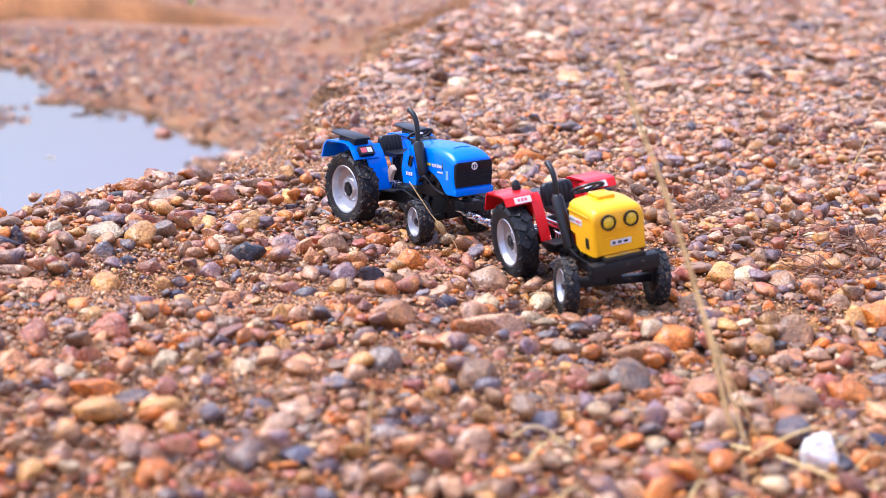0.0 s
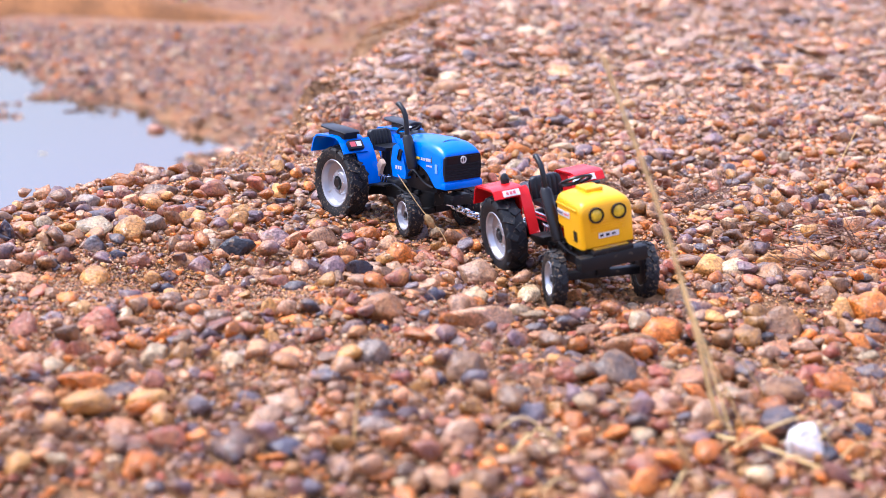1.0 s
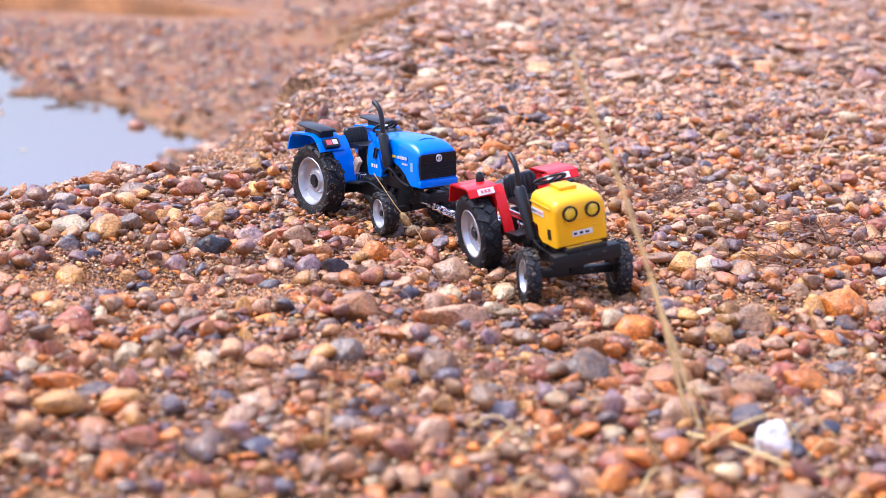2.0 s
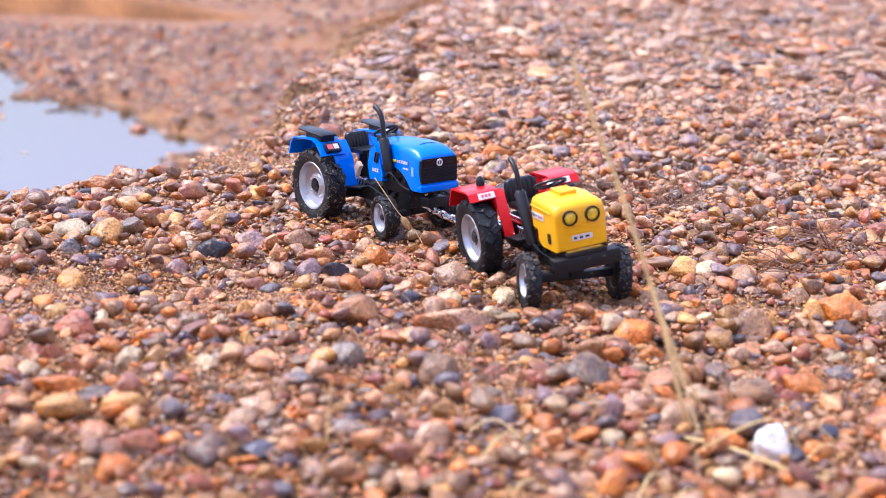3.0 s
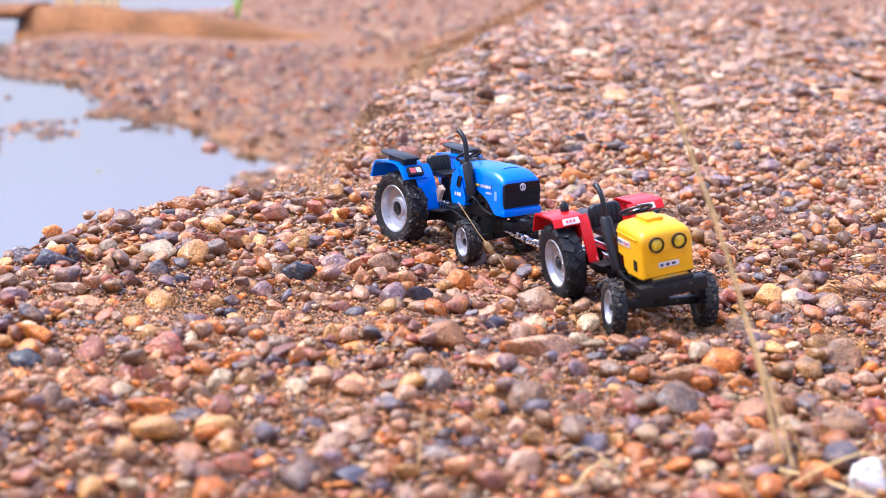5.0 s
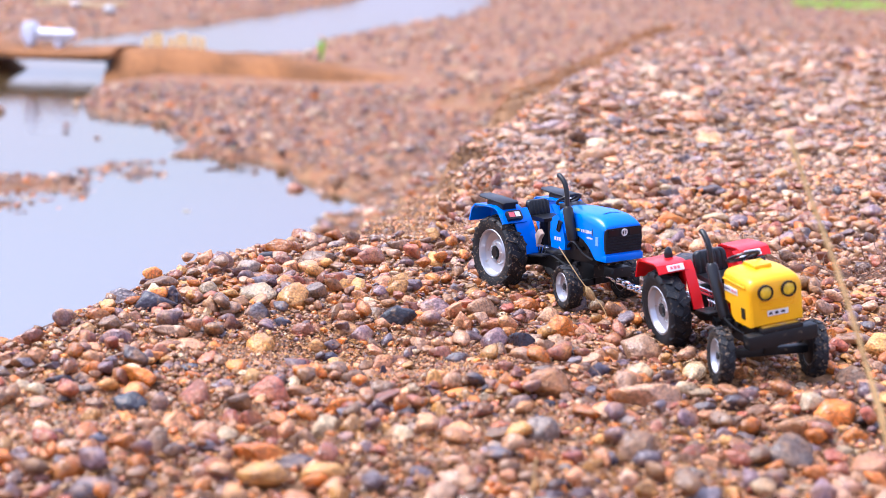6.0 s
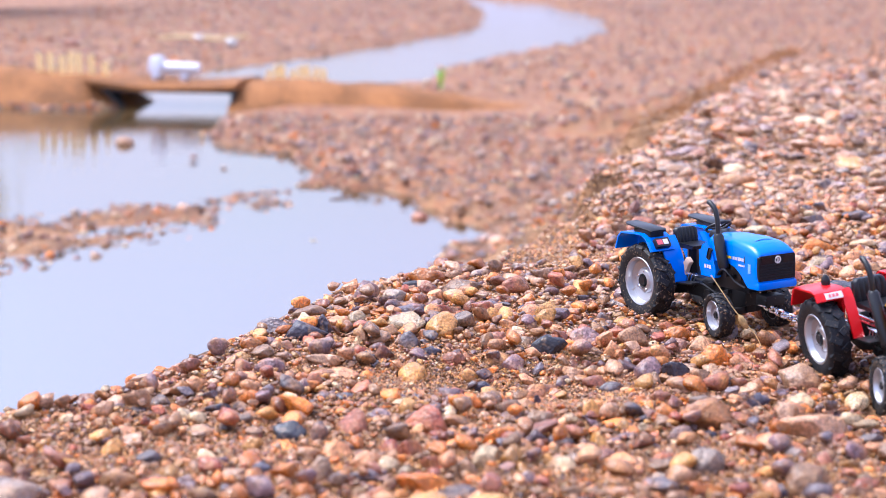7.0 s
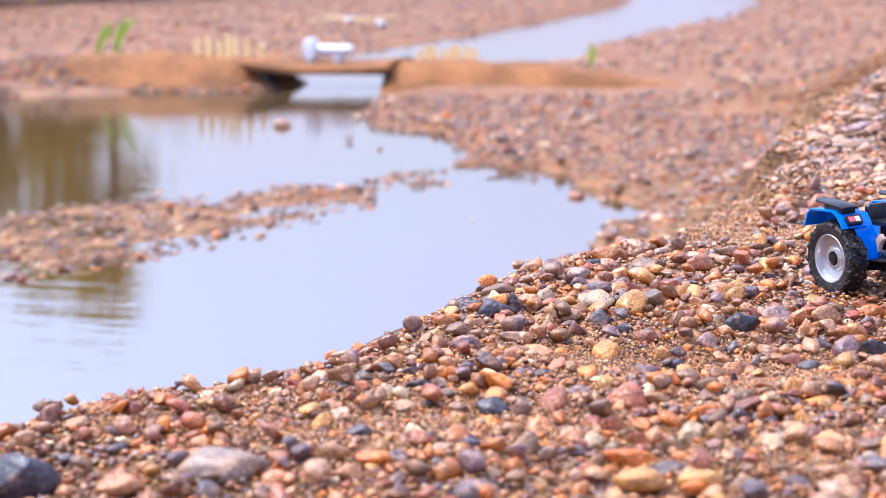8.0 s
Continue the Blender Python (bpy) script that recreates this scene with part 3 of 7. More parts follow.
def toy_truck():
    """A white lorry, 22 cm long, nose towards -x."""
    truck = tagged(new("toy_truck"), "white plastic toy tanker lorry parked on the sand bridge", "toy truck")
    bm = bmesh.new()
    loft(bm, [[(x, y, z) for y, z in ((-3.3, 2.9), (3.3, 2.9), (3.3, h - 1.2), (2.6, h), (-2.6, h), (-3.3, h - 1.2))] for x, h in ((-11, 7.5), (-10.6, 9.2), (-9.5, 10.2), (-6.0, 10.2), (-5.4, 9.4))])
    cab = part("cab", bm, M_WHITE, truck)
    bm = bmesh.new()
    box(bm, (0.2, 5.2, 2.2), (-11.0, 0, 7.2), (0, 12, 0), 0.05)
    part("windscreen", bm, material("smoked_glass", (0.25, 0.27, 0.3), 0.1), cab, "grey windscreen")
    bm = bmesh.new()
    loft(bm, [[(x, r * 3.2 * math.cos(a), 5.7 + r * 2.0 * math.sin(a)) for a in np.linspace(0, math.tau, 15)[:-1]] for x, r in ((-5.0, 0.75), (-4.6, 0.95), (-3.5, 1), (9.5, 1), (10.6, 0.95), (11, 0.75))])
    part("tank", bm, M_WHITE, truck, "rounded white tank")
    bm = bmesh.new()
    box(bm, (20, 3.2, 0.8), (0, 0, 3.3), bevel=0.2)
    part("chassis", bm, M_WHITE, truck)
    for x in (-7.9, 4.6):
        for y in (-2.9, 2.9):
            bm = bmesh.new()
            spin(bm, [(0.3, -0.6), (1.3, -0.7), (1.65, -0.55), (1.7, 0), (1.65, 0.55), (1.3, 0.7), (0.3, 0.6)], steps=18, at=(x, y, 1.7))
            part("wheel", bm, M_WHITE, truck)
    return truck


truck = toy_truck()
truck.matrix_world = pose(-2.155, 5.90, WATER + 0.108, 0, 1.0, 3)


# ---------- toy tractors ----------
def tyre(bm, R, W, r, lug):
    """The carcass of a farm tyre about the y axis."""
    h = W / 2
    spin(bm, [(r, -h * 0.78), (r + (R - r) * 0.35, -h), (R - lug * 1.6, -h * 0.98), (R - lug * 0.8, -h * 0.8), (R - lug * 0.7, 0), (R - lug * 0.8, h * 0.8), (R - lug * 1.6, h * 0.98),
              (r + (R - r) * 0.35, h), (r, h * 0.78), (r - 0.08, 0)], steps=40)


def lug_mesh(R, W, lug, side, mat):
    """One chevron lug at the front of the tyre, its outer end wrapped over the shoulder."""
    h = W / 2
    bm = bmesh.new()
    m = pose(R - lug * 0.62, side * h * 0.48, 0, side * 32, 0, 0)
    bmesh.ops.create_cube(bm, size=1, matrix=m @ Matrix.Diagonal((lug * 1.25, h * 1.08, R * 0.16, 1)))
    for v in bm.verts:
        if v.co.y * side > h * 0.7:
            v.co.x -= lug * 0.9
    bmesh.ops.bevel(bm, geom=list(bm.edges), offset=lug * 0.12, segments=1, affect="EDGES")
    bmesh.ops.scale(bm, vec=(UNIT,) * 3, verts=bm.verts)
    me = bpy.data.meshes.new("lug")
    bm.to_mesh(me)
    bm.free()
    me.materials.append(mat)
    return me


def wheel(parent, name, at, R, W, r, lugs, mat, outer, steer=0, turn=0):
    """Tyre, dished rim and hub. outer: +1 or -1, the side that faces outwards."""
    bm = bmesh.new()
    tyre(bm, R, W, r, R * 0.07)
    w = part(name, bm, mat, parent, "rubber tyre with chevron lugs and dried mud")
    w.matrix_local = pose(*(v * UNIT for v in at), 0, turn, steer)
    for lug_side in (-1, 1):
        me = lug_mesh(R, W, R * 0.07, lug_side, mat)
        for k in range(lugs):
            ob = new("lug", me)
            ob.parent = w
            ob.matrix_local = pose(0, 0, 0, 0, -(k + (0.5 if lug_side > 0 else 0)) * 360 / lugs, 0)
    o, h = outer, W / 2
    bm = bmesh.new()
    prof = [(r * 1.03, o * h * 0.80), (r * 1.0, o * h * 0.86), (r * 0.93, o * h * 0.80), (r * 0.86, o * h * 0.30), (r * 0.55, o * h * 0.12), (r * 0.48, o * h * 0.34), (r * 0.30, o * h * 0.42),
            (r * 0.28, -o * h * 0.6), (r * 1.0, -o * h * 0.7)]
    spin(bm, prof, steps=36)
    rim = part("rim", bm, M_RIM, w, "silver painted dished rim")
    bm = bmesh.new()
    rod(bm, (0, -o * h * 0.69, 0), (0, -o * h * 0.80, 0), r * 0.93, r * 0.84, 28)
    part("brake_drum", bm, M_BLACK, w, "black inner wheel disc")
    bm = bmesh.new()
    rod(bm, (0, o * h * 0.1, 0), (0, o * h * 0.58, 0), r * 0.26, r * 0.20, 14)
    part("hub", bm, M_BLACK, w, "black hub cap")
    for k in range(5):
        bm = bmesh.new()
        a = k * math.tau / 5
        rod(bm, (math.cos(a) * r * 0.40, o * h * 0.36, math.sin(a) * r * 0.40), (math.cos(a) * r * 0.40, o * h * 0.46, math.sin(a) * r * 0.40), r * 0.035, sides=6)
        part("wheel_nut", bm, M_CHROME, w)
    return w


def folded(bm, line, half, at_y, thick=0.12):
    """A bent sheet: a line in x, z given a width in y and a thickness."""
    pts = [Vector((x, 0, z)) for x, z in line]
    out = []
    for n, p in enumerate(pts):
        way = (pts[min(n + 1, len(pts) - 1)] - pts[max(n - 1, 0)]).normalized()
        out.append(p + Vector((way.z, 0, -way.x)) * -thick)
    ring = pts + out[::-1]
    loft(bm, [[(p.x, at_y + s * half, p.z) for p in ring] for s in (-1, -0.97, 0.97, 1)])


def steering(parent, at, lean, r):
    bm = bmesh.new()
    m = pose(*at, 0, lean, 0)
    ring = [m @ Vector((r * math.cos(a), r * math.sin(a), 0)) for a in np.linspace(0, math.tau, 25)]
    tube(bm, ring, 0.10, 7)
    wheel_ob = part("steering_wheel", bm, M_BLACK, parent)
    bm = bmesh.new()
    for k in range(3):
        a = k * math.tau / 3 + 0.4
        rod(bm, m @ Vector((0, 0, -0.1)), m @ Vector((r * math.cos(a), r * math.sin(a), 0)), 0.06, sides=6)
    rod(bm, m @ Vector((0, 0, -1.8)), m @ Vector((0, 0, 0)), 0.13, sides=8)
    part("steering_column", bm, M_BLACK, parent)
    bm = bmesh.new()
    rod(bm, m @ Vector((0, 0, -0.05)), m @ Vector((0, 0, 0.1)), 0.26, 0.2, 14)
    part("steering_boss", bm, M_CHROME, parent, "chrome boss")


def seat(parent, at, w, back):
    x, y, z = at
    bm = bmesh.new()
    loft(bm, [[(x + px, y + s * w / 2, z + pz) for px, pz in ((-0.9, 0), (0.8, 0.05), (0.9, 0.3), (-0.7, 0.35), (-0.95, 0.3))] for s in (-1, -0.85, 0.85, 1)])
    part("seat", bm, M_BLACK, parent, "ribbed black seat cushion")
    bm = bmesh.new()
    rings = []
    for u, deep, part_w in ((0, 0.6, 0.94), (0.06, 1, 1.0), (0.70, 1, 1.0), (0.86, 1, 0.96), (0.96, 0.8, 0.86), (1, 0.3, 0.72)):
        v = w * part_w
        front = [(x - 0.9 - 0.28 * u + deep * (0.06 + 0.07 * abs(math.sin(k * math.pi / 4))), y - v / 2 + v * k / 24, z + 0.1 + back * u) for k in range(25)]
        behind = [(x - 1.15 - 0.28 * u - deep * 0.06, y + v / 2 - v * k / 24, z + 0.1 + back * u) for k in range(25)]
        rings.append(front + behind)
    loft(bm, rings)
    part("backrest", bm, M_BLACK, parent, "ribbed black backrest")


def exhaust(parent, x, y, low, mid, top, lean=0.0, r=0.30):
    bm = bmesh.new()
    tube(bm, [(x, y, low), (x - lean * 0.05, y, low + 0.15), (x - 0.1 - lean, y, mid - 0.2), (x - 0.12 - lean, y, mid)], [r * 0.87, r, r, r * 0.66], 12)
    part("muffler", bm, M_BLACK, parent, "matt black muffler")
    x -= lean
    bm = bmesh.new()
    tube(bm, smooth_line([(x - 0.12, y, mid - 0.1), (x - 0.2, y, mid + (top - mid) * 0.45), (x - 0.45, y, top - 0.35), (x - 0.95, y, top + 0.05), (x - 1.15, y, top + 0.08)], 14), 0.17, 10)
    part("exhaust_pipe", bm, M_BLACK, parent, "bent black exhaust pipe")


def plate(parent, name, mat, m, w, h, label="", t=0.03):
    """A flat sticker or panel, w by h, facing the local +z of m."""
    bm = bmesh.new()
    bmesh.ops.create_cube(bm, size=1, matrix=m @ Matrix.Diagonal((w, h, t, 1)))
    return part(name, bm, mat, parent, label)


def bars(parent, mat, m, w, h, n, seed):
    """Unreadable lettering: short bars in a row."""
    r = random.Random(seed)
    bm = bmesh.new()
    u = -w / 2
    for k in range(n):
        d = w / n * r.uniform(0.45, 0.8)
        bmesh.ops.create_cube(bm, size=1, matrix=m @ pose(u + d / 2, 0, 0) @ Matrix.Diagonal((d, h * r.uniform(0.75, 1.0), 0.03, 1)))
        u += w / n
    return part("lettering", bm, mat, parent)


def engine(parent, L, floor, seed):
    """The black underbody: gearbox, engine block, axles and small fittings."""
    r = random.Random(seed)
    bm = bmesh.new()
    loft(bm, [arch(x, hw, lo, hi, 0.3) for x, hw, lo, hi in ((-1.0, 0.8, 1.7, 3.4), (0.6, 1.0, 1.6, 3.9), (1.8, 0.75, 1.8, 3.2), (L * 0.45, 0.7, 1.8, 3.0), (L * 0.55, 0.85, 1.5, 3.3), (L * 0.95, 0.8, 1.6, 3.2), (L + 0.5, 0.6, 1.9, 2.9))])
    body = part("gearbox", bm, M_BLACKD, parent, "black moulded engine and gearbox")
    for side in (-1, 1):
        bm = bmesh.new()
        rod(bm, (L * 0.62, side * 0.9, 2.2), (L * 0.62, side * 1.15, 2.2), 0.4, 0.33, 12)
        rod(bm, (L * 0.78, side * 0.85, 2.7), (L * 0.78, side * 1.1, 2.7), 0.28, 0.25, 10)
        for k in range(7):
            box(bm, (r.uniform(0.25, 0.7), 0.3, r.uniform(0.2, 0.5)), (L * r.uniform(0.35, 0.9), side * 0.95, r.uniform(1.9, 3.2)), (0, r.uniform(-20, 20), 0), 0.05)
        tube(bm, smooth_line([(L * 0.4, side * 1.0, 2.4), (L * 0.55, side * 1.25, 2.9), (L * 0.75, side * 1.2, 2.5), (L * 0.9, side * 1.0, 2.3)], 12), 0.07, 6)
        part("engine_fitting", bm, M_BLACKD, body)
        bm = bmesh.new()
        box(bm, (1.9, 1.0, 0.14), (L * 0.42, side * 1.5, floor), (0, -6, 0), 0.05)
        part("footboard", bm, M_BLACKD, parent, "black footboard")
        for k in range(3):
            bm = bmesh.new()
            rod(bm, (L * 0.42 + 0.35 * k - 0.5, side * 1.25, floor + 0.1), (L * 0.42 + 0.35 * k - 0.3, side * 1.25, floor + 0.6), 0.05, sides=6)
            box(bm, (0.35, 0.3, 0.06), (L * 0.42 + 0.35 * k - 0.3, side * 1.25, floor + 0.62), (0, 20, 0), 0.02)
            part("pedal", bm, M_CHROME, parent, "bright foot pedal")
    return body


def red_tractor():
    """Older toy tractor; x ahead, y left, origin on the ground under the rear axle; 11 cm long."""
    t = tagged(new("toy_tractor"), "red and yellow toy farm tractor, muddy tyres, standing on gravel", "toy tractor")
    L = 7.4
    for s in (-1, 1):
        wheel(t, "rear_wheel", (0, s * 2.95, 2.55), 2.58, 1.32, 1.52, 15, M_TYRE, s, turn=11 * s)
        wheel(t, "front_wheel", (L, s * 2.95, 1.68), 1.72, 0.86, 1.0, 16, M_TYRE_MUDDY, s, steer=-11, turn=20 * s)
    engine(t, L, 2.9, 2)
    bm = bmesh.new()
    rod(bm, (0, -2.6, 2.55), (0, 2.6, 2.55), 0.5, sides=12)
    part("rear_axle", bm, M_BLACKD, t)
    bm = bmesh.new()
    box(bm, (0.55, 5.0, 0.5), (L, 0, 1.75), bevel=0.1)
    box(bm, (0.9, 0.9, 0.9), (L, 0, 2.1), bevel=0.15)
    part("front_axle", bm, M_BLACKD, t)
    # bonnet
    bm = bmesh.new()
    x0, x1 = L - 1.75, L + 1.55
    loft(bm, [arch(x0, 1.52, 4.35, 6.05, 0.45, crown=0.1), arch(x0 + 0.1, 1.62, 4.3, 6.15, 0.5, crown=0.12), arch(x0 + 0.8, 1.66, 4.25, 6.18, 0.5, crown=0.12), arch(x0 + 0.82, 1.66, 3.6, 6.18, 0.5, crown=0.12),
              arch(x0 + 1.3, 1.67, 3.3, 6.18, 0.5, crown=0.12), arch(x1 - 0.55, 1.66, 3.3, 6.08, 0.52, crown=0.1), arch(x1 - 0.3, 1.65, 3.3, 6.0, 0.52, crown=0.09), arch(x1 - 0.1, 1.61, 3.32, 5.88, 0.5, crown=0.07), arch(x1, 1.5, 3.4, 5.70, 0.45, crown=0.04)])
    hood = part("bonnet", bm, M_YELLOW, t, "bright yellow moulded bonnet")
    bm = bmesh.new()
    box(bm, (1.5, 1.1, 0.25), (x0 + 1.0, 0.1, 6.32), bevel=0.11)
    part("bonnet_bulge", bm, M_YELLOW, hood)
    for y, z, r in [(1.3, 4.95, 0.05), (1.5, 3.55, 0.06)] + [(1.1, 4.8 - 0.16 * k, 0.035) for k in range(4)]:
        bm = bmesh.new()
        rod(bm, (x1 - (0.0 if r < 0.04 else 0.05), -y, z), (x1 - (0.0 if r < 0.04 else 0.05), y, z), r, sides=6)
        part("bonnet_rib", bm, M_YELLOW, hood)
    for s in (-1, 1):
        bm = bmesh.new()
        rod(bm, (x0 + 0.1, s * 1.66, 5.62), (x1 - 0.5, s * 1.69, 5.58), 0.05, sides=6)
        part("bonnet_rib", bm, M_YELLOW, hood)
    for s in (-1, 1):
        bm = bmesh.new()
        spin(bm, [(0.37, -0.12), (0.46, -0.12), (0.46, 0.04), (0.37, 0.04)], steps=24)
        bmesh.ops.rotate(bm, cent=(0, 0, 0), matrix=Matrix.Rotation(radians(90), 3, "Z"), verts=bm.verts)
        bmesh.ops.translate(bm, vec=(x1 + 0.06, s * 0.72, 5.28), verts=bm.verts)
        lamp = part("headlight", bm, M_BLACK, t, "black ringed headlight")
        bm = bmesh.new()
        bmesh.ops.create_uvsphere(bm, u_segments=18, v_segments=10, radius=1, matrix=pose(x1 + 0.08, s * 0.72, 5.28) @ Matrix.Diagonal((0.12, 0.38, 0.38, 1)))
        part("lens", bm, M_LENS, lamp, "yellow lamp lens")
    side = lambda x, y, z, lean=0: pose(x, y, z, 90, 0, 0) if y < 0 else pose(x, y, z, 90, 0, 180)
    face = lambda x, y, z: pose(x, y, z, 90, 0, 90)
    plate(t, "nameplate", M_LABEL, face(x1 + 0.03, 0, 4.02), 1.3, 0.32, "white nameplate")
    bars(t, M_BLACK, face(x1 + 0.05, 0, 4.02), 1.1, 0.16, 3, 3)
    for s in (-1, 1):
        plate(t, "side_sticker", M_LABEL, side(x0 + 1.05, s * 1.69, 5.1), 1.6, 0.36, "white side sticker")
        bars(t, M_LABEL_NAVY, side(x0 + 0.7 if s < 0 else x0 + 1.45, s * 1.71, 5.1), 0.75, 0.18, 3, 8)
        bars(t, M_LABEL_RED, side(x0 + 1.45 if s < 0 else x0 + 0.7, s * 1.71, 5.1), 0.6, 0.16, 4, 9)
        plate(t, "air_vent", M_BLACK, side(x1 - 0.9, s * 1.68, 4.0), 0.42, 0.62, "dark square vent")
    # nose beam
    bm = bmesh.new()
    box(bm, (0.8, 4.3, 0.86), (x1 + 0.15, 0, 2.62), bevel=0.12)
    box(bm, (1.4, 2.6, 0.25), (x1 - 0.2, 0, 3.15), bevel=0.06)
    part("front_beam", bm, M_BLACKD, t, "heavy dusty black front beam")
    bm = bmesh.new()
    box(bm, (0.7, 2.2, 0.06), (x1 - 0.1, 0, 3.30), bevel=0.01)
    part("beam_plate", bm, dusty(material("dirty_yellow", (0.5, 0.28, 0.02), 0.5), 0.6), t, "muddy yellow plate")
    # mudguards
    for s in (-1, 1):
        bm = bmesh.new()
        folded(bm, [(-2.5, 4.2), (-2.0, 5.25), (-1.75, 5.42), (0.55, 5.60), (0.92, 5.54), (1.2, 5.12)], 0.98, s * 2.78)
        guard = part("mudguard", bm, M_RED, t, "red mudguard")
        bm = bmesh.new()
        folded(bm, [(0.7, 5.52), (1.0, 5.36), (1.25, 5.0), (1.95, 3.4), (2.15, 2.85)], 0.34, s * 1.75)
        part("front_leg", bm, M_RED, guard)
        bm = bmesh.new()
        loft(bm, [[(x, y, z) for x, z in ((-2.35, 4.25), (-1.9, 5.3), (0.6, 5.47), (1.0, 5.15), (1.2, 4.5), (0.9, 3.0), (-1.2, 2.8))] for y in (s * 1.98, s * 2.08)])
        part("inner_panel", bm, M_RED, guard)
        plate(guard, "sticker", M_LABEL, pose(1.16, s * 2.6, 5.42, 0, 53, 0) @ pose(0, 0, 0.0, 0, 0, 90), 1.1, 0.42, "white and red sticker")
        bars(guard, M_LABEL_RED, pose(1.16, s * 2.6, 5.42, 0, 53, 0) @ pose(0, 0, 0.02, 0, 0, 90), 0.7, 0.2, 3, 5)
        if s > 0:
            continue
        bm = bmesh.new()
        tube(bm, [(-0.7, s * 2.2, 5.4), (-0.7, s * 2.2, 5.85), (-0.7, s * 2.2, 6.1), (-0.7, s * 2.2, 6.25)], [0.26, 0.28, 0.22, 0.08], 12)
        part("side_lamp", bm, M_BLACK, guard, "black rounded side lamp")
    # driver's place
    bm = bmesh.new()
    loft(bm, [arch(x, 0.75, 3.0, h, 0.25) for x, h in ((x0 - 0.75, 5.3), (x0 - 0.35, 5.75), (x0 + 0.15, 5.8))])
    part("dashboard", bm, M_RED, t, "red dashboard cowl")
    for y in (-1.1, 1.1):
        bm = bmesh.new()
        box(bm, (0.14, 0.35, 1.9), (x0 - 0.3, y, 4.2), (0, 10, 0), 0.05)
        part("cowl_strut", bm, M_RED, t)
    steering(t, (x0 - 0.55, 0, 6.45), -26, 0.95)
    bm = bmesh.new()
    tube(bm, [(0.9, 0, 3.2), (0.9, 0, 4.5)], 0.35, 8)
    part("seat_post", bm, M_BLACK, t)
    seat(t, (1.7, 0, 4.3), 2.1, 1.55)
    bm = bmesh.new()
    for s in (-1, 1):
        rod(bm, (1.0, s * 1.35, 4.0), (x0, s * 1.45, 4.3), 0.09, sides=8)
        rod(bm, (1.0, s * 1.35, 3.75), (x0, s * 1.45, 4.05), 0.09, sides=8)
    part("foot_rail", bm, M_CHROME, t, "chrome side rails")
    exhaust(t, x0 + 0.1, -1.75, 3.2, 6.25, 7.9, 1.15, 0.36)
    bm = bmesh.new()
    box(bm, (1.3, 0.5, 0.3), (-2.2, 0, 2.2), bevel=0.08)
    rod(bm, (-2.6, 0, 2.0), (-2.6, 0, 2.7), 0.13, sides=8)
    part("tow_hitch", bm, M_BLACKD, t)
    return t


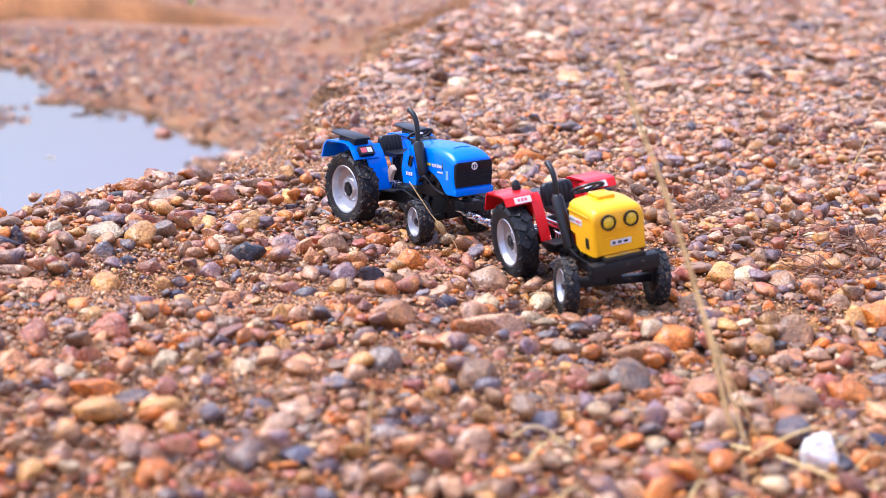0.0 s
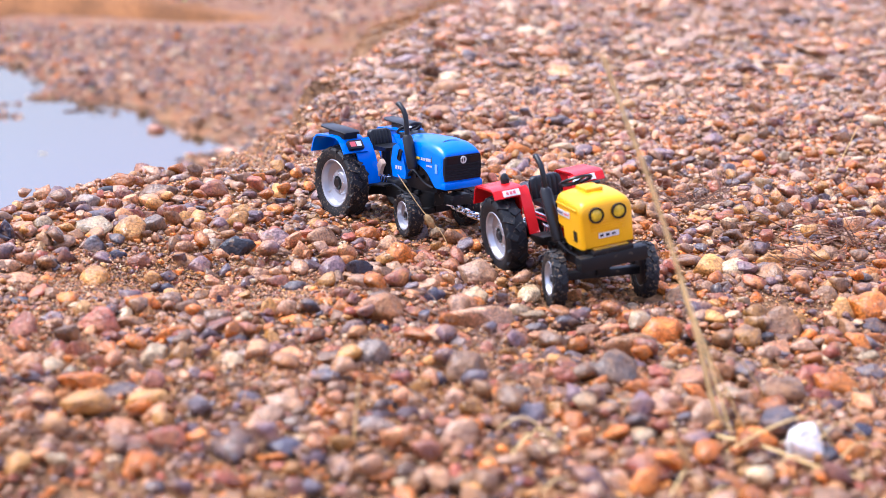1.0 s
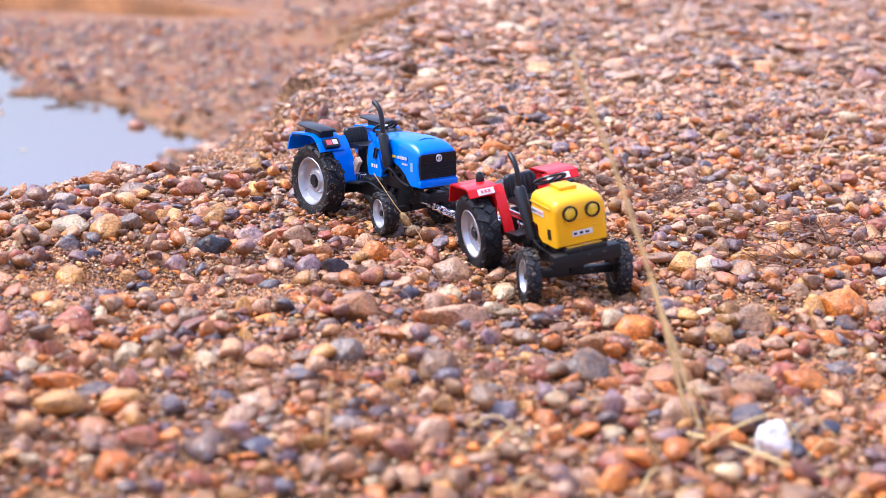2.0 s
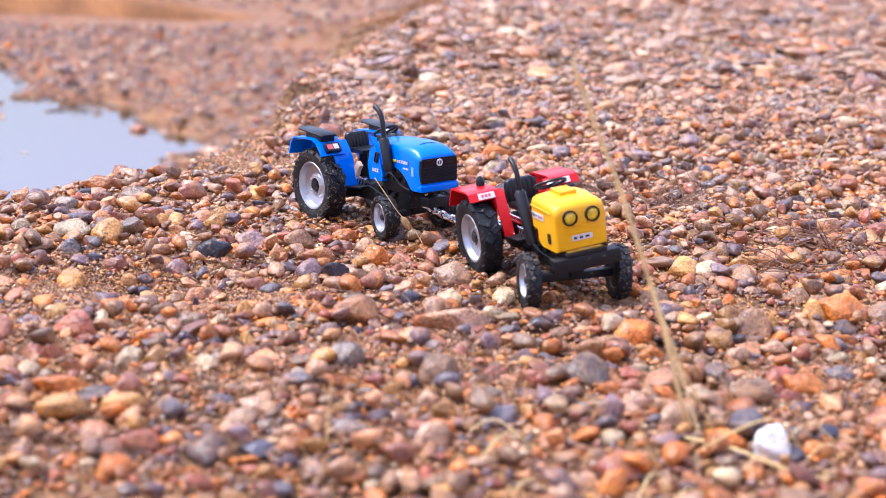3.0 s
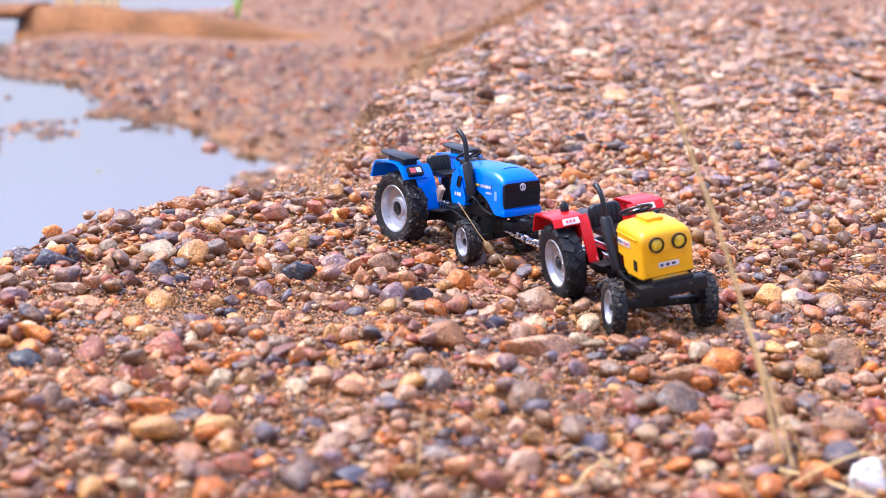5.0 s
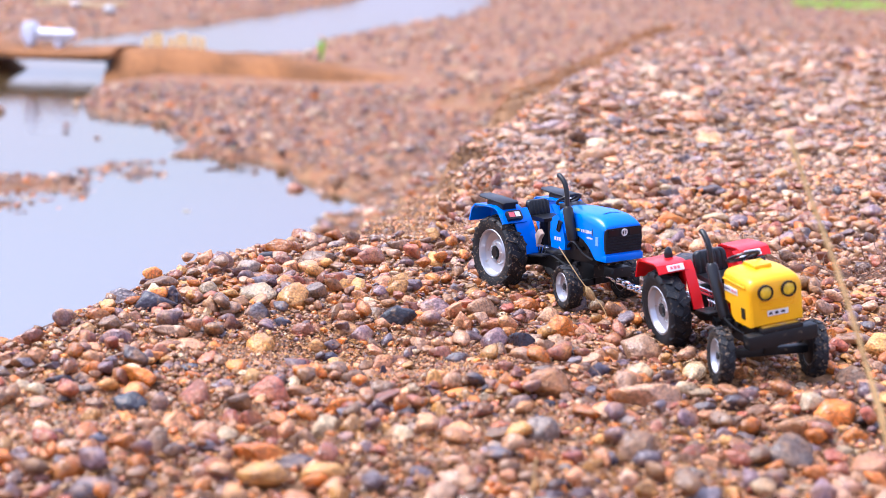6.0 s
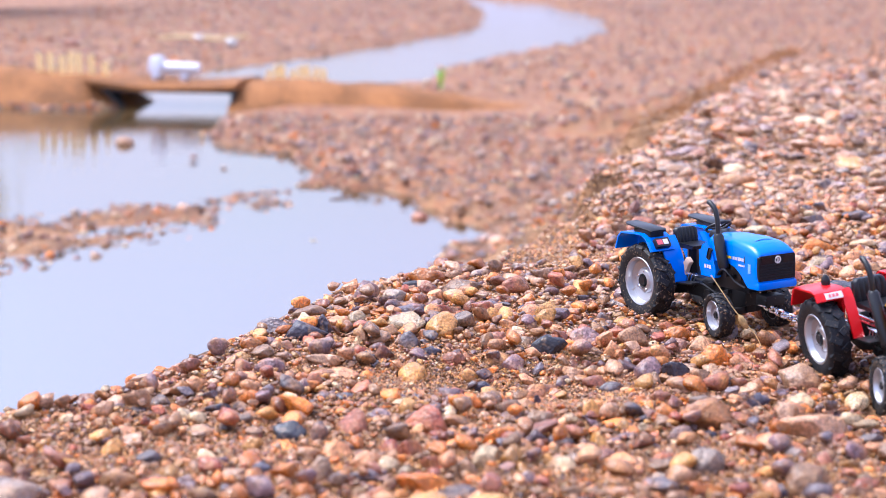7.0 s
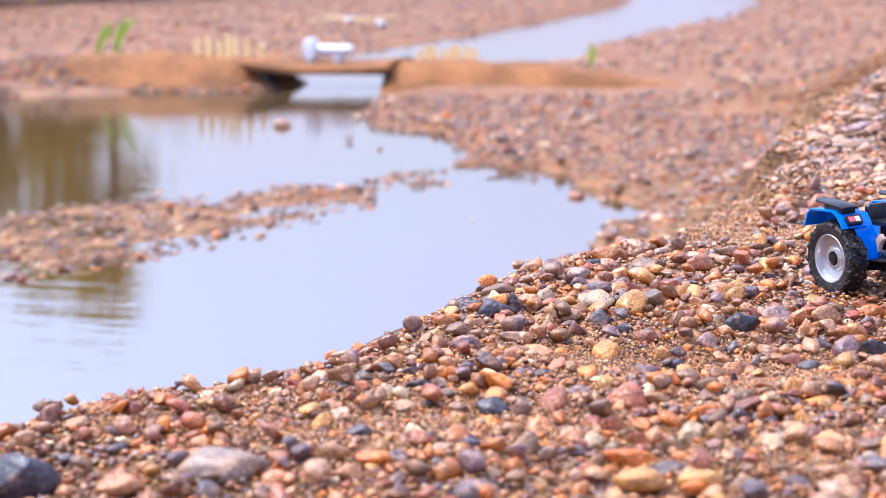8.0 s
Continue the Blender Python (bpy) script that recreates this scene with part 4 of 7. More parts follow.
def blue_tractor():
    """Newer toy tractor; 12 cm long."""
    t = tagged(new("toy_tractor"), "blue toy farm tractor with muddy tyres, chained behind another", "toy tractor")
    L, F = 9.2, 7.7
    for s in (-1, 1):
        wheel(t, "rear_wheel", (0, s * 2.8, 2.65), 2.7, 1.5, 1.68, 16, M_TYRE_MUDDY, s, turn=7 * s)
        wheel(t, "front_wheel", (F, s * 2.4, 1.5), 1.52, 1.05, 0.98, 16, M_TYRE_MUDDY, s, steer=-12, turn=25 * s)
    engine(t, F, 2.8, 6)
    bm = bmesh.new()
    rod(bm, (0, -2.5, 2.65), (0, 2.5, 2.65), 0.5, sides=12)
    part("rear_axle", bm, M_BLACKD, t)
    bm = bmesh.new()
    box(bm, (0.5, 4.2, 0.45), (F, 0, 1.55), bevel=0.1)
    box(bm, (0.8, 0.8, 1.4), (F, 0, 2.1), bevel=0.15)
    part("front_axle", bm, M_BLACKD, t)
    x0, x1 = L - 3.9, L + 1.4
    secs = ((x0, 1.35, 4.7, 6.30, 0.4, 0.05), (x0 + 0.2, 1.45, 4.7, 6.42, 0.45, 0.08), (x0 + 1.1, 1.5, 4.8, 6.46, 0.45, 0.1), (x0 + 1.8, 1.52, 4.85, 6.44, 0.45, 0.1),
            (x0 + 2.4, 1.54, 4.80, 6.46, 0.45, 0.1), (x0 + 3.0, 1.56, 4.62, 6.44, 0.45, 0.1), (x1 - 1.75, 1.58, 4.3, 6.40, 0.52, 0.12), (x1 - 1.2, 1.60, 3.75, 6.36, 0.58, 0.12), (x1 - 0.95, 1.60, 3.5, 6.31, 0.62, 0.11), (x1 - 0.6, 1.60, 3.45, 6.20, 0.60, 0.09),
            (x1 - 0.3, 1.58, 3.47, 6.02, 0.50, 0.06), (x1 - 0.1, 1.55, 3.5, 5.86, 0.38, 0.03), (x1, 1.50, 3.55, 5.74, 0.26, 0.01))
    bm = bmesh.new()
    loft(bm, [arch(x, w, lo, hi, r, 5, c) for x, w, lo, hi, r, c in secs])
    hood = part("bonnet", bm, M_BLUE, t, "glossy blue sloping bonnet")
    bm = bmesh.new()
    box(bm, (3.6, 2.2, 2.1), (x0 + 2.1, 0, 4.0), bevel=0.12)
    for k in range(4):
        box(bm, (0.55, 2.5, 0.5), (x0 + 0.9 + 0.75 * k, 0, 4.55), bevel=0.08)
        rod(bm, (x0 + 0.9 + 0.75 * k, -1.3, 3.9), (x0 + 0.9 + 0.75 * k, 1.3, 3.9), 0.16, sides=10)
    tube(bm, smooth_line([(x0 + 0.6, -1.3, 3.5), (x0 + 1.6, -1.4, 4.3), (x0 + 2.8, -1.35, 3.6), (x0 + 3.6, -1.2, 3.3)], 12), 0.08, 6)
    part("engine_block", bm, M_BLACK, t, "black moulded engine block")
    bm = bmesh.new()
    tube(bm, [(x1 - 1.25, 1.615 * math.cos(a), 4.9 + 1.58 * math.sin(a) ** 0.6) for a in np.linspace(0.02, math.pi - 0.02, 22)], 0.035, 5)
    part("bonnet_seam", bm, M_BLACK, hood, "dark panel seam")
    face = lambda x, y, z: pose(x, y, z, 90, 0, 90)
    side = lambda x, y, z: pose(x, y, z, 90, 0, 0) if y < 0 else pose(x, y, z, 90, 0, 180)
    # grille
    bm = bmesh.new()
    loft(bm, [[(x, y * w, z) for y, z in ((-1.46, 4.0), (1.46, 4.0), (1.49, 4.85), (1.47, 5.54), (1.36, 5.64), (-1.36, 5.64), (-1.47, 5.54), (-1.49, 4.85))] for x, w in ((x1 - 0.75, 1.03), (x1 - 0.05, 1.04), (x1 + 0.08, 1.0))])
    M_GRILLE = material("grille_plastic", (0.010, 0.010, 0.013), 0.6, spec=0.2, vary=0.2)
    grille = part("grille", bm, M_GRILLE, t, "black radiator grille")
    for k in range(5):
        bm = bmesh.new()
        rod(bm, (x1 + 0.08, -1.42, 4.10 + 0.18 * k), (x1 + 0.08, 1.42, 4.10 + 0.18 * k), 0.045, sides=6)
        part("grille_bar", bm, M_GRILLE, grille)
    bm = bmesh.new()
    box(bm, (0.12, 2.7, 0.10), (x1 + 0.08, 0, 5.02), bevel=0.03)
    part("grille_crossbar", bm, M_GRILLE, grille)
    for s in (-1, 1):
        plate(grille, "lamp_recess", material("dark_gloss", (0.004, 0.004, 0.005), 0.35, spec=0.3), face(x1 + 0.09, s * 0.88, 5.33), 0.85, 0.44, "glossy dark headlight")
    bm = bmesh.new()
    ring = [(x1 + 0.12, 0.21 * math.cos(a), 5.33 + 0.21 * math.sin(a)) for a in np.linspace(0, math.tau, 21)]
    tube(bm, ring, 0.05, 6)
    rod(bm, (x1 + 0.12, 0, 5.12), (x1 + 0.12, 0, 5.54), 0.05, sides=6)
    part("badge", bm, M_LABEL, grille, "round silver badge")
    bm = bmesh.new()
    box(bm, (0.6, 3.16, 0.52), (x1 - 0.12, 0, 3.66), bevel=0.16)
    part("front_bumper", bm, M_BLUE, t)
    bm = bmesh.new()
    box(bm, (1.1, 1.5, 0.7), (x1 - 0.6, 0, 2.6), bevel=0.1)
    rod(bm, (x1 - 0.2, -0.9, 2.6), (x1 - 0.2, 0.9, 2.6), 0.12, sides=8)
    part("front_weight", bm, M_BLACKD, t)
    for s in (-1, 1):
        plate(t, "side_stripe", M_LABEL_GOLD, side(x0 + 2.2, s * 1.575, 5.25), 0.9, 0.16, "yellow stripe")
        bars(t, M_LABEL, side(x0 + 3.5 if s < 0 else x0 + 3.3, s * 1.605, 5.25), 1.3, 0.24, 7, 4)
        bars(t, M_LABEL, side(x0 + 3.8, s * 1.605, 4.85), 0.7, 0.12, 4, 5)
        plate(t, "worn_mark", material("worn_blue", (0.20, 0.38, 0.70), 0.5), side(x1 - 0.75, s * 1.62, 4.75), 0.25, 0.6, "pale worn sticker")
        bm = bmesh.new()
        loft(bm, [[(x, s * y, z) for x, z in ((x0 - 0.6, 3.6), (x0 + 0.9, 3.6), (x0 + 1.0, 4.1), (x0 + 0.6, 5.4), (x0 + 0.1, 6.0), (x0 - 0.5, 5.7), (x0 - 0.8, 4.6))] for y in (1.05, 1.5, 1.58)])
        cowl = part("side_cowl", bm, M_BLUE, t, "blue cowl panel")
        bars(cowl, M_LABEL, side(x0 + 0.2, s * 1.60, 4.3), 0.8, 0.3, 3, 7)
        bm = bmesh.new()
        box(bm, (0.35, 0.05, 0.8), (x0 + 0.35, s * 1.59, 5.2), (0, 20, 0), 0.1)
        part("cowl_slot", bm, M_BLACK, cowl)
        # mudguard, its long pad and its rear lamp
        bm = bmesh.new()
        folded(bm, [(-2.5, 4.7), (-2.15, 5.6), (-1.8, 5.9), (-0.2, 6.0), (0.6, 6.0), (1.1, 5.8), (1.6, 5.2), (1.75, 4.95)], 1.02, s * 2.66)
        guard = part("mudguard", bm, M_BLUE, t, "blue mudguard")
        bm = bmesh.new()
        folded(bm, [(0.9, 5.78), (1.35, 5.25), (1.75, 4.6), (2.1, 3.8), (2.22, 3.0), (2.22, 2.6)], 0.75, s * 1.80)
        part("front_leg", bm, M_BLUE, guard)
        bm = bmesh.new()
        loft(bm, [[(x, y, z) for x, z in ((-2.4, 4.7), (-1.8, 5.8), (0.6, 5.9), (1.5, 5.1), (1.7, 4.4), (1.2, 3.0), (-1.2, 2.8))] for y in (s * 1.84, s * 1.94)])
        part("inner_panel", bm, M_BLUE, guard)
        bm = bmesh.new()
        loft(bm, [[(x, s * 2.70 + v * w, z + dz) for v, dz in ((-1, 0), (1, 0), (1, h), (0.8, h + 0.1), (-0.8, h + 0.1), (-1, h))] for x, w, z, h in ((-0.85, 0.5, 5.98, 0.28), (-0.75, 0.58, 5.98, 0.36), (1.05, 0.62, 5.92, 0.36), (1.2, 0.55, 5.9, 0.25))])
        loft(bm, [[(x, s * 2.70 + v * w, z + dz) for v, dz in ((-1, 0), (1, 0), (1, 0.1), (0.8, 0.16), (-0.8, 0.16), (-1, 0.1))] for x, w, z in ((-1.85, 0.5, 6.54), (-1.7, 0.62, 6.50), (-0.5, 0.74, 6.44), (1.2, 0.76, 6.32), (1.4, 0.62, 6.22))])
        part("mudguard_pad", bm, M_BLACK, guard, "black ribbed pad")
        bm = bmesh.new()
        box(bm, (0.4, 1.2, 0.72), (1.7, s * 2.66, 5.5), (0, -40, 0), 0.1)
        lamp = part("rear_lamp", bm, M_BLACK, guard, "black lamp housing")
        plate(lamp, "lamp_red", M_LABEL_RED, pose(1.86, s * 2.66 - 0.28, 5.63, 0, 50, 0), 0.4, 0.45)
        plate(lamp, "lamp_white", M_LABEL, pose(1.86, s * 2.66 + 0.2, 5.63, 0, 50, 0), 0.4, 0.4)
    bm = bmesh.new()
    box(bm, (0.8, 1.9, 0.5), (x0 - 0.2, 0, 6.3), (0, 15, 0), 0.15)
    part("dashboard", bm, M_BLACK, t)
    steering(t, (x0 - 0.75, 0, 6.75), -30, 0.85)
    seat(t, (2.0, 0, 4.95), 1.8, 1.25)
    bm = bmesh.new()
    tube(bm, [(1.7, 0, 3.2), (1.7, 0, 4.9)], 0.4, 8)
    part("seat_post", bm, M_BLACK, t)
    exhaust(t, x0 + 2.2, -1.85, 4.5, 6.75, 8.65, 0.45, 0.36)
    bm = bmesh.new()
    for k in range(3):
        box(bm, (0.5, 0.35, 0.6), (2.1 + 0.2 * k, -1.0, 3.5 + 0.3 * k), (0, 20 * k, 0), 0.06)
    part("lever_box", bm, material("tan_plastic", (0.6, 0.42, 0.3), 0.5), t, "tan lever box")
    return t


red = red_tractor()
red.matrix_world = pose(0.0868, 0.8640, -0.0019, 8.5, -1.0, -70)
for ob in red.children:                     # the front axle swings about its pivot
    if ob.name.startswith(("front_wheel", "front_axle")):
        ob.matrix_basis = pose(0, 0, 0.0132, -7.0, 0, 0) @ pose(0, 0, -0.018) @ ob.matrix_basis
blue = blue_tractor()
blue.matrix_world = pose(-0.0300, 0.9985, -0.0037, 1.2, -2.6, -54)
for ob in blue.children:
    if ob.name.startswith(("front_wheel", "front_axle")):
        ob.matrix_basis = pose(0, 0, 0.016, 1.5, 0, 0) @ pose(0, 0, -0.016) @ ob.matrix_basis


def chain(a, b, n):
    """A towing chain of twisted silver links between two points."""
    c = tagged(new("tow_chain"), "shiny silver towing chain stretched between two toy tractors", "chain")
    a, b = Vector(a), Vector(b)
    c.location = a
    bm = bmesh.new()
    ring = [(0.26 * math.cos(u) + 0.08 * np.sign(math.cos(u)), 0.24 * math.sin(u), 0) for u in np.linspace(0, math.tau, 15)]
    tube(bm, ring, 0.085, 6)
    link = part("link", bm, M_CHROME, c)
    turn = (b - a).to_track_quat("X", "Z").to_matrix().to_4x4()
    for k in range(n):
        u = (k + 0.5) / n
        ob = link if k == 0 else new("link", link.data)
        ob.parent = c
        sag = -0.006 * 4 * u * (1 - u)
        ob.matrix_local = Matrix.Translation((b - a) * u + Vector((0, 0, sag))) @ turn @ pose(0, 0, 0, 90 * (k % 2) + 25, 0, 0)
    return c


nose = blue.matrix_world @ Vector((0.094, -0.004, 0.024))
tail = red.matrix_world @ Vector((-0.026, 0, 0.023))
chain(nose, tail, max(6, round((tail - nose).length / 0.0042)))


# ---------- straw, roots and green shoots ----------
def stalk(name, points, r0, r1, mat, label, category, n=26, sides=6):
    bm = bmesh.new()
    pts = smooth_line(points, n)
    tube(bm, pts, list(np.linspace(r0, r1, n)), sides)
    ob = part(name, bm, mat, unit=1)
    return tagged(ob, label, category)


tall = stalk("straw_stalk", [(0.146, 0.582, -0.004), (0.136, 0.575, 0.010), (0.126, 0.575, 0.042), (0.113, 0.575, 0.079), (0.100, 0.575, 0.112), (0.0875, 0.575, 0.140), (0.077, 0.575, 0.165)],
             0.0012, 0.0010, M_STRAW, "long dry straw stalk leaning out of the gravel", "straw")
bm = bmesh.new()
tube(bm, smooth_line([(0.1145, 0.5755, 0.074), (0.121, 0.571, 0.058), (0.131, 0.566, 0.032), (0.140, 0.560, 0.006)], 16), list(np.linspace(0.0004, 0.0007, 16)), 5)
part("dry_blade", bm, M_STRAW, tall, unit=1)
stalk("dry_straw", [(0.150, 0.565, 0.0), (0.138, 0.556, 0.022), (0.128, 0.553, 0.040), (0.123, 0.552, 0.052)], 0.00066, 0.00028, M_STRAW, "dry curled straw blade", "straw", 16)
stalk("dry_straw", [(0.136, 0.545, 0.003), (0.150, 0.540, 0.015), (0.166, 0.540, 0.021), (0.178, 0.545, 0.010), (0.184, 0.548, 0.0)], 0.00060, 0.00035, M_STRAW, "dry arched straw blade", "straw", 18)
stalk("dry_straw", [(0.134, 0.560, 0.004), (0.150, 0.545, 0.006), (0.168, 0.530, 0.004), (0.186, 0.520, 0.003)], 0.00078, 0.00042, M_STRAW, "dry flat straw blade on gravel", "straw", 16)
stalk("dry_straw", [(0.166, 0.600, 0.002), (0.158, 0.590, 0.016), (0.148, 0.584, 0.030), (0.139, 0.580, 0.036)], 0.00042, 0.00021, M_STRAW, "thin dry straw blade", "straw", 14)
stalk("dry_straw", [(0.120, 0.530, 0.0), (0.112, 0.524, 0.012), (0.106, 0.522, 0.026)], 0.00072, 0.00028, M_STRAW, "short dry straw blade", "straw", 10)
stalk("dry_straw", [(-0.022, 0.552, 0.0), (-0.0215, 0.551, 0.012), (-0.020, 0.549, 0.030)], 0.0007, 0.0004, M_STRAW, "short thin upright straw", "straw", 10)
seedy = stalk("dry_straw", [(-0.012, 0.897, 0.046), (-0.004, 0.895, 0.035), (0.003, 0.895, 0.025), (0.009, 0.895, 0.018), (0.018, 0.894, 0.008), (0.022, 0.892, 0.0)],
              0.00032, 0.00028, M_STRAW, "thin leaning straw with a small seed head", "straw", 14)
bm = bmesh.new()
tube(bm, [(0.0065, 0.894, 0.021), (0.0075, 0.894, 0.0195), (0.0095, 0.894, 0.0165), (0.0115, 0.894, 0.0135), (0.0125, 0.894, 0.012)], [0.0006, 0.0019, 0.0024, 0.0018, 0.0005], 8)
part("seed_head", bm, M_SEED, seedy, "tan seed head", unit=1)
stalk("dry_straw", [(0.352, 1.17, 0.0), (0.358, 1.165, 0.02), (0.366, 1.16, 0.045)], 0.0006, 0.0004, M_STRAW, "short upright dry stem", "straw", 10)

litter_rnd = random.Random(21)
for k in range(9):                         # broken straw strewn over the stones
    px, py, a = litter_rnd.uniform(0.03, 0.19), litter_rnd.uniform(0.485, 0.555), litter_rnd.uniform(-0.7, 0.7)
    half, up = litter_rnd.uniform(0.006, 0.015), litter_rnd.uniform(0.007, 0.011)
    ca, sa = math.cos(a) * half, math.sin(a) * half
    stalk("dry_straw", [(px - ca, py - sa, up), (px, py + 0.004, up + litter_rnd.uniform(0.001, 0.008)), (px + ca, py + sa, up - 0.002)],
          0.0004, 0.0003, M_STRAW, "broken dry straw blade on gravel", "straw", 8, 5)
twig_rnd = random.Random(12)
def root_tuft(x, y, n, reach, tallness):
    t = tagged(new("root_tuft"), "tangle of thin dark dry roots lying on gravel", "roots")
    t.location = (x, y, 0.002)
    for k in range(n):
        a = twig_rnd.uniform(0, math.tau)
        p = [(0, 0, 0)]
        px, py, pz = twig_rnd.uniform(-0.4, 0.4) * reach, twig_rnd.uniform(-0.3, 0.3) * reach, 0.002
        p = [(px, py, pz)]
        for s in range(3):
            a += twig_rnd.uniform(-1.3, 1.3)
            px, py = px + math.cos(a) * reach * 0.4, py + math.sin(a) * reach * 0.3
            pz = max(0.003, pz + twig_rnd.uniform(-0.5, 0.8) * tallness)
            p.append((px, py, pz))
        bm = bmesh.new()
        tube(bm, smooth_line(p, 10), list(np.linspace(0.0004, 0.0002, 10)), 4)
        part("root", bm, M_TWIG, t, unit=1)


root_tuft(0.205, 1.03, 30, 0.038, 0.014)
root_tuft(0.165, 1.05, 22, 0.03, 0.010)
root_tuft(0.255, 0.86, 16, 0.04, 0.012)
root_tuft(0.27, 0.95, 16, 0.045, 0.012)
root_tuft(0.030, 0.690, 9, 0.035, 0.006)
root_tuft(0.012, 0.735, 8, 0.04, 0.007)
root_tuft(0.05, 0.63, 8, 0.03, 0.01)
root_tuft(0.235, 1.075, 6, 0.02, 0.03)
root_tuft(0.295, 0.905, 14, 0.022, 0.016)
root_tuft(0.315, 0.875, 14, 0.022, 0.016)
root_tuft(-0.150, 0.545, 12, 0.030, 0.009)
root_tuft(-0.090, 0.525, 12, 0.030, 0.009)
root_tuft(0.020, 0.555, 10, 0.030, 0.009)
root_tuft(0.075, 0.520, 10, 0.030, 0.009)


def green_shoot(x, y, z, tall, n, seed, swing=math.tau, most=0.5):
    r = random.Random(seed)
    g = tagged(new("grass_shoot"), "small tuft of fresh green grass on the shore", "grass")
    g.location = (x, y, z)
    for k in range(n):
        a, lean = r.uniform(0, swing), r.uniform(0.2, 1.0) * most
        h = tall * r.uniform(0.6, 1.0)
        b = a + r.uniform(0.1, 1.1)      # the way the blade's width lies
        bm = bmesh.new()
        rows = []
        for s in range(6):
            u = s / 5
            w = 0.11 * tall * (1 - u) ** 0.6 * (0.45 + u) + 0.001
            cx, cy = math.cos(a) * lean * h * u * u, math.sin(a) * lean * h * u * u
            rows.append([(cx - math.cos(b) * w, cy - math.sin(b) * w, h * u), (cx, cy - w * 0.3, h * u), (cx + math.cos(b) * w, cy + math.sin(b) * w, h * u), (cx, cy + w * 0.2, h * u)])
        loft(bm, rows)
        part("blade", bm, M_LEAF, g, unit=1)


green_shoot(-1.10, 6.55, WATER + 0.02, 0.13, 5, 1, most=0.3)
green_shoot(-1.16, 6.02, WATER + 0.04, 0.06, 4, 2)
green_shoot(-3.30, 5.98, WATER + 0.14, 0.15, 4, 3, 0.3, 1.1)
green_shoot(-3.22, 6.0, WATER + 0.14, 0.18, 5, 4, 0.3, 0.8)

# litter on the far shore
bm = bmesh.new()
tube(bm, smooth_line([(-3.89, 10.41, WATER + 0.05), (-3.68, 10.45, WATER + 0.065), (-3.42, 10.35, WATER + 0.055), (-3.22, 10.5, WATER + 0.07)], 10), 0.014, 6)
tagged(part("bamboo_cane", bm, M_YELLOWSTICK, unit=1), "pale yellow cane lying on the far gravel", "cane")
for x, y, r in ((-3.54, 10.30, 0.04), (-3.09, 9.69, 0.05)):
    bm = bmesh.new()
    bmesh.ops.create_icosphere(bm, subdivisions=2, radius=r)
    for v in bm.verts:
        v.co *= 1 + 0.2 * noise.noise(v.co * 20)
        v.co.z *= 0.7
    ob = part("white_rock", bm, M_STONE["white"], unit=1)
    ob.location = (x, y, WATER + 0.06)
    tagged(ob, "chalky white rock on the far gravel", "rock")


# a twig and a fallen leaf afloat
stalk("floating_twig", [(-0.907, 3.561, WATER), (-0.878, 3.586, WATER + 0.003), (-0.849, 3.591, WATER)], 0.003, 0.0018, M_TWIG, "thin dark twig floating on the pond", "twig", 10)
bm = bmesh.new()
loft(bm, [[(x, w, 0.001), (x, 0, 0.002), (x, -w, 0.001), (x, 0, 0.0)] for x, w in ((-0.007, 0.0006), (-0.003, 0.003), (0.001, 0.004), (0.005, 0.0025), (0.008, 0.0005))])
leaf = tagged(part("fallen_leaf", bm, M_YELLOWSTICK, unit=1), "small dry yellow leaf floating on the pond", "leaf")
leaf.location = (-0.814, 3.009, WATER)


# single rocks in and by the shallow water
# the red one, far off, stands in for an unclear red brick-like fragment
for x, y, r, kind in ((-1.86, 4.56, 0.035, "umber"), (-0.630, 3.33, 0.020, "russet"), (-1.53, 4.30, 0.012, "mauve"), (-1.48, 4.15, 0.012, "slate"), (-1.35, 4.05, 0.010, "umber"),
                      (-4.25, 9.66, 0.055, "red")):
    bm = bmesh.new()
    bmesh.ops.create_icosphere(bm, subdivisions=2, radius=r)
    for v in bm.verts:
        v.co *= 1 + 0.3 * noise.noise(v.co * (1.2 / r) + Vector((x, y, 0)))
        v.co.z *= 0.6
    ob = part("rock", bm, M_STONE[kind], unit=1)
    ob.location = (x, y, max(WATER, float(height(x, y))) + r * 0.15)
    tagged(ob, "small wet %s rock by the pond" % {"umber": "brown", "russet": "reddish", "mauve": "purple-grey", "slate": "grey", "red": "red", "cream": "pale"}[kind], "rock")


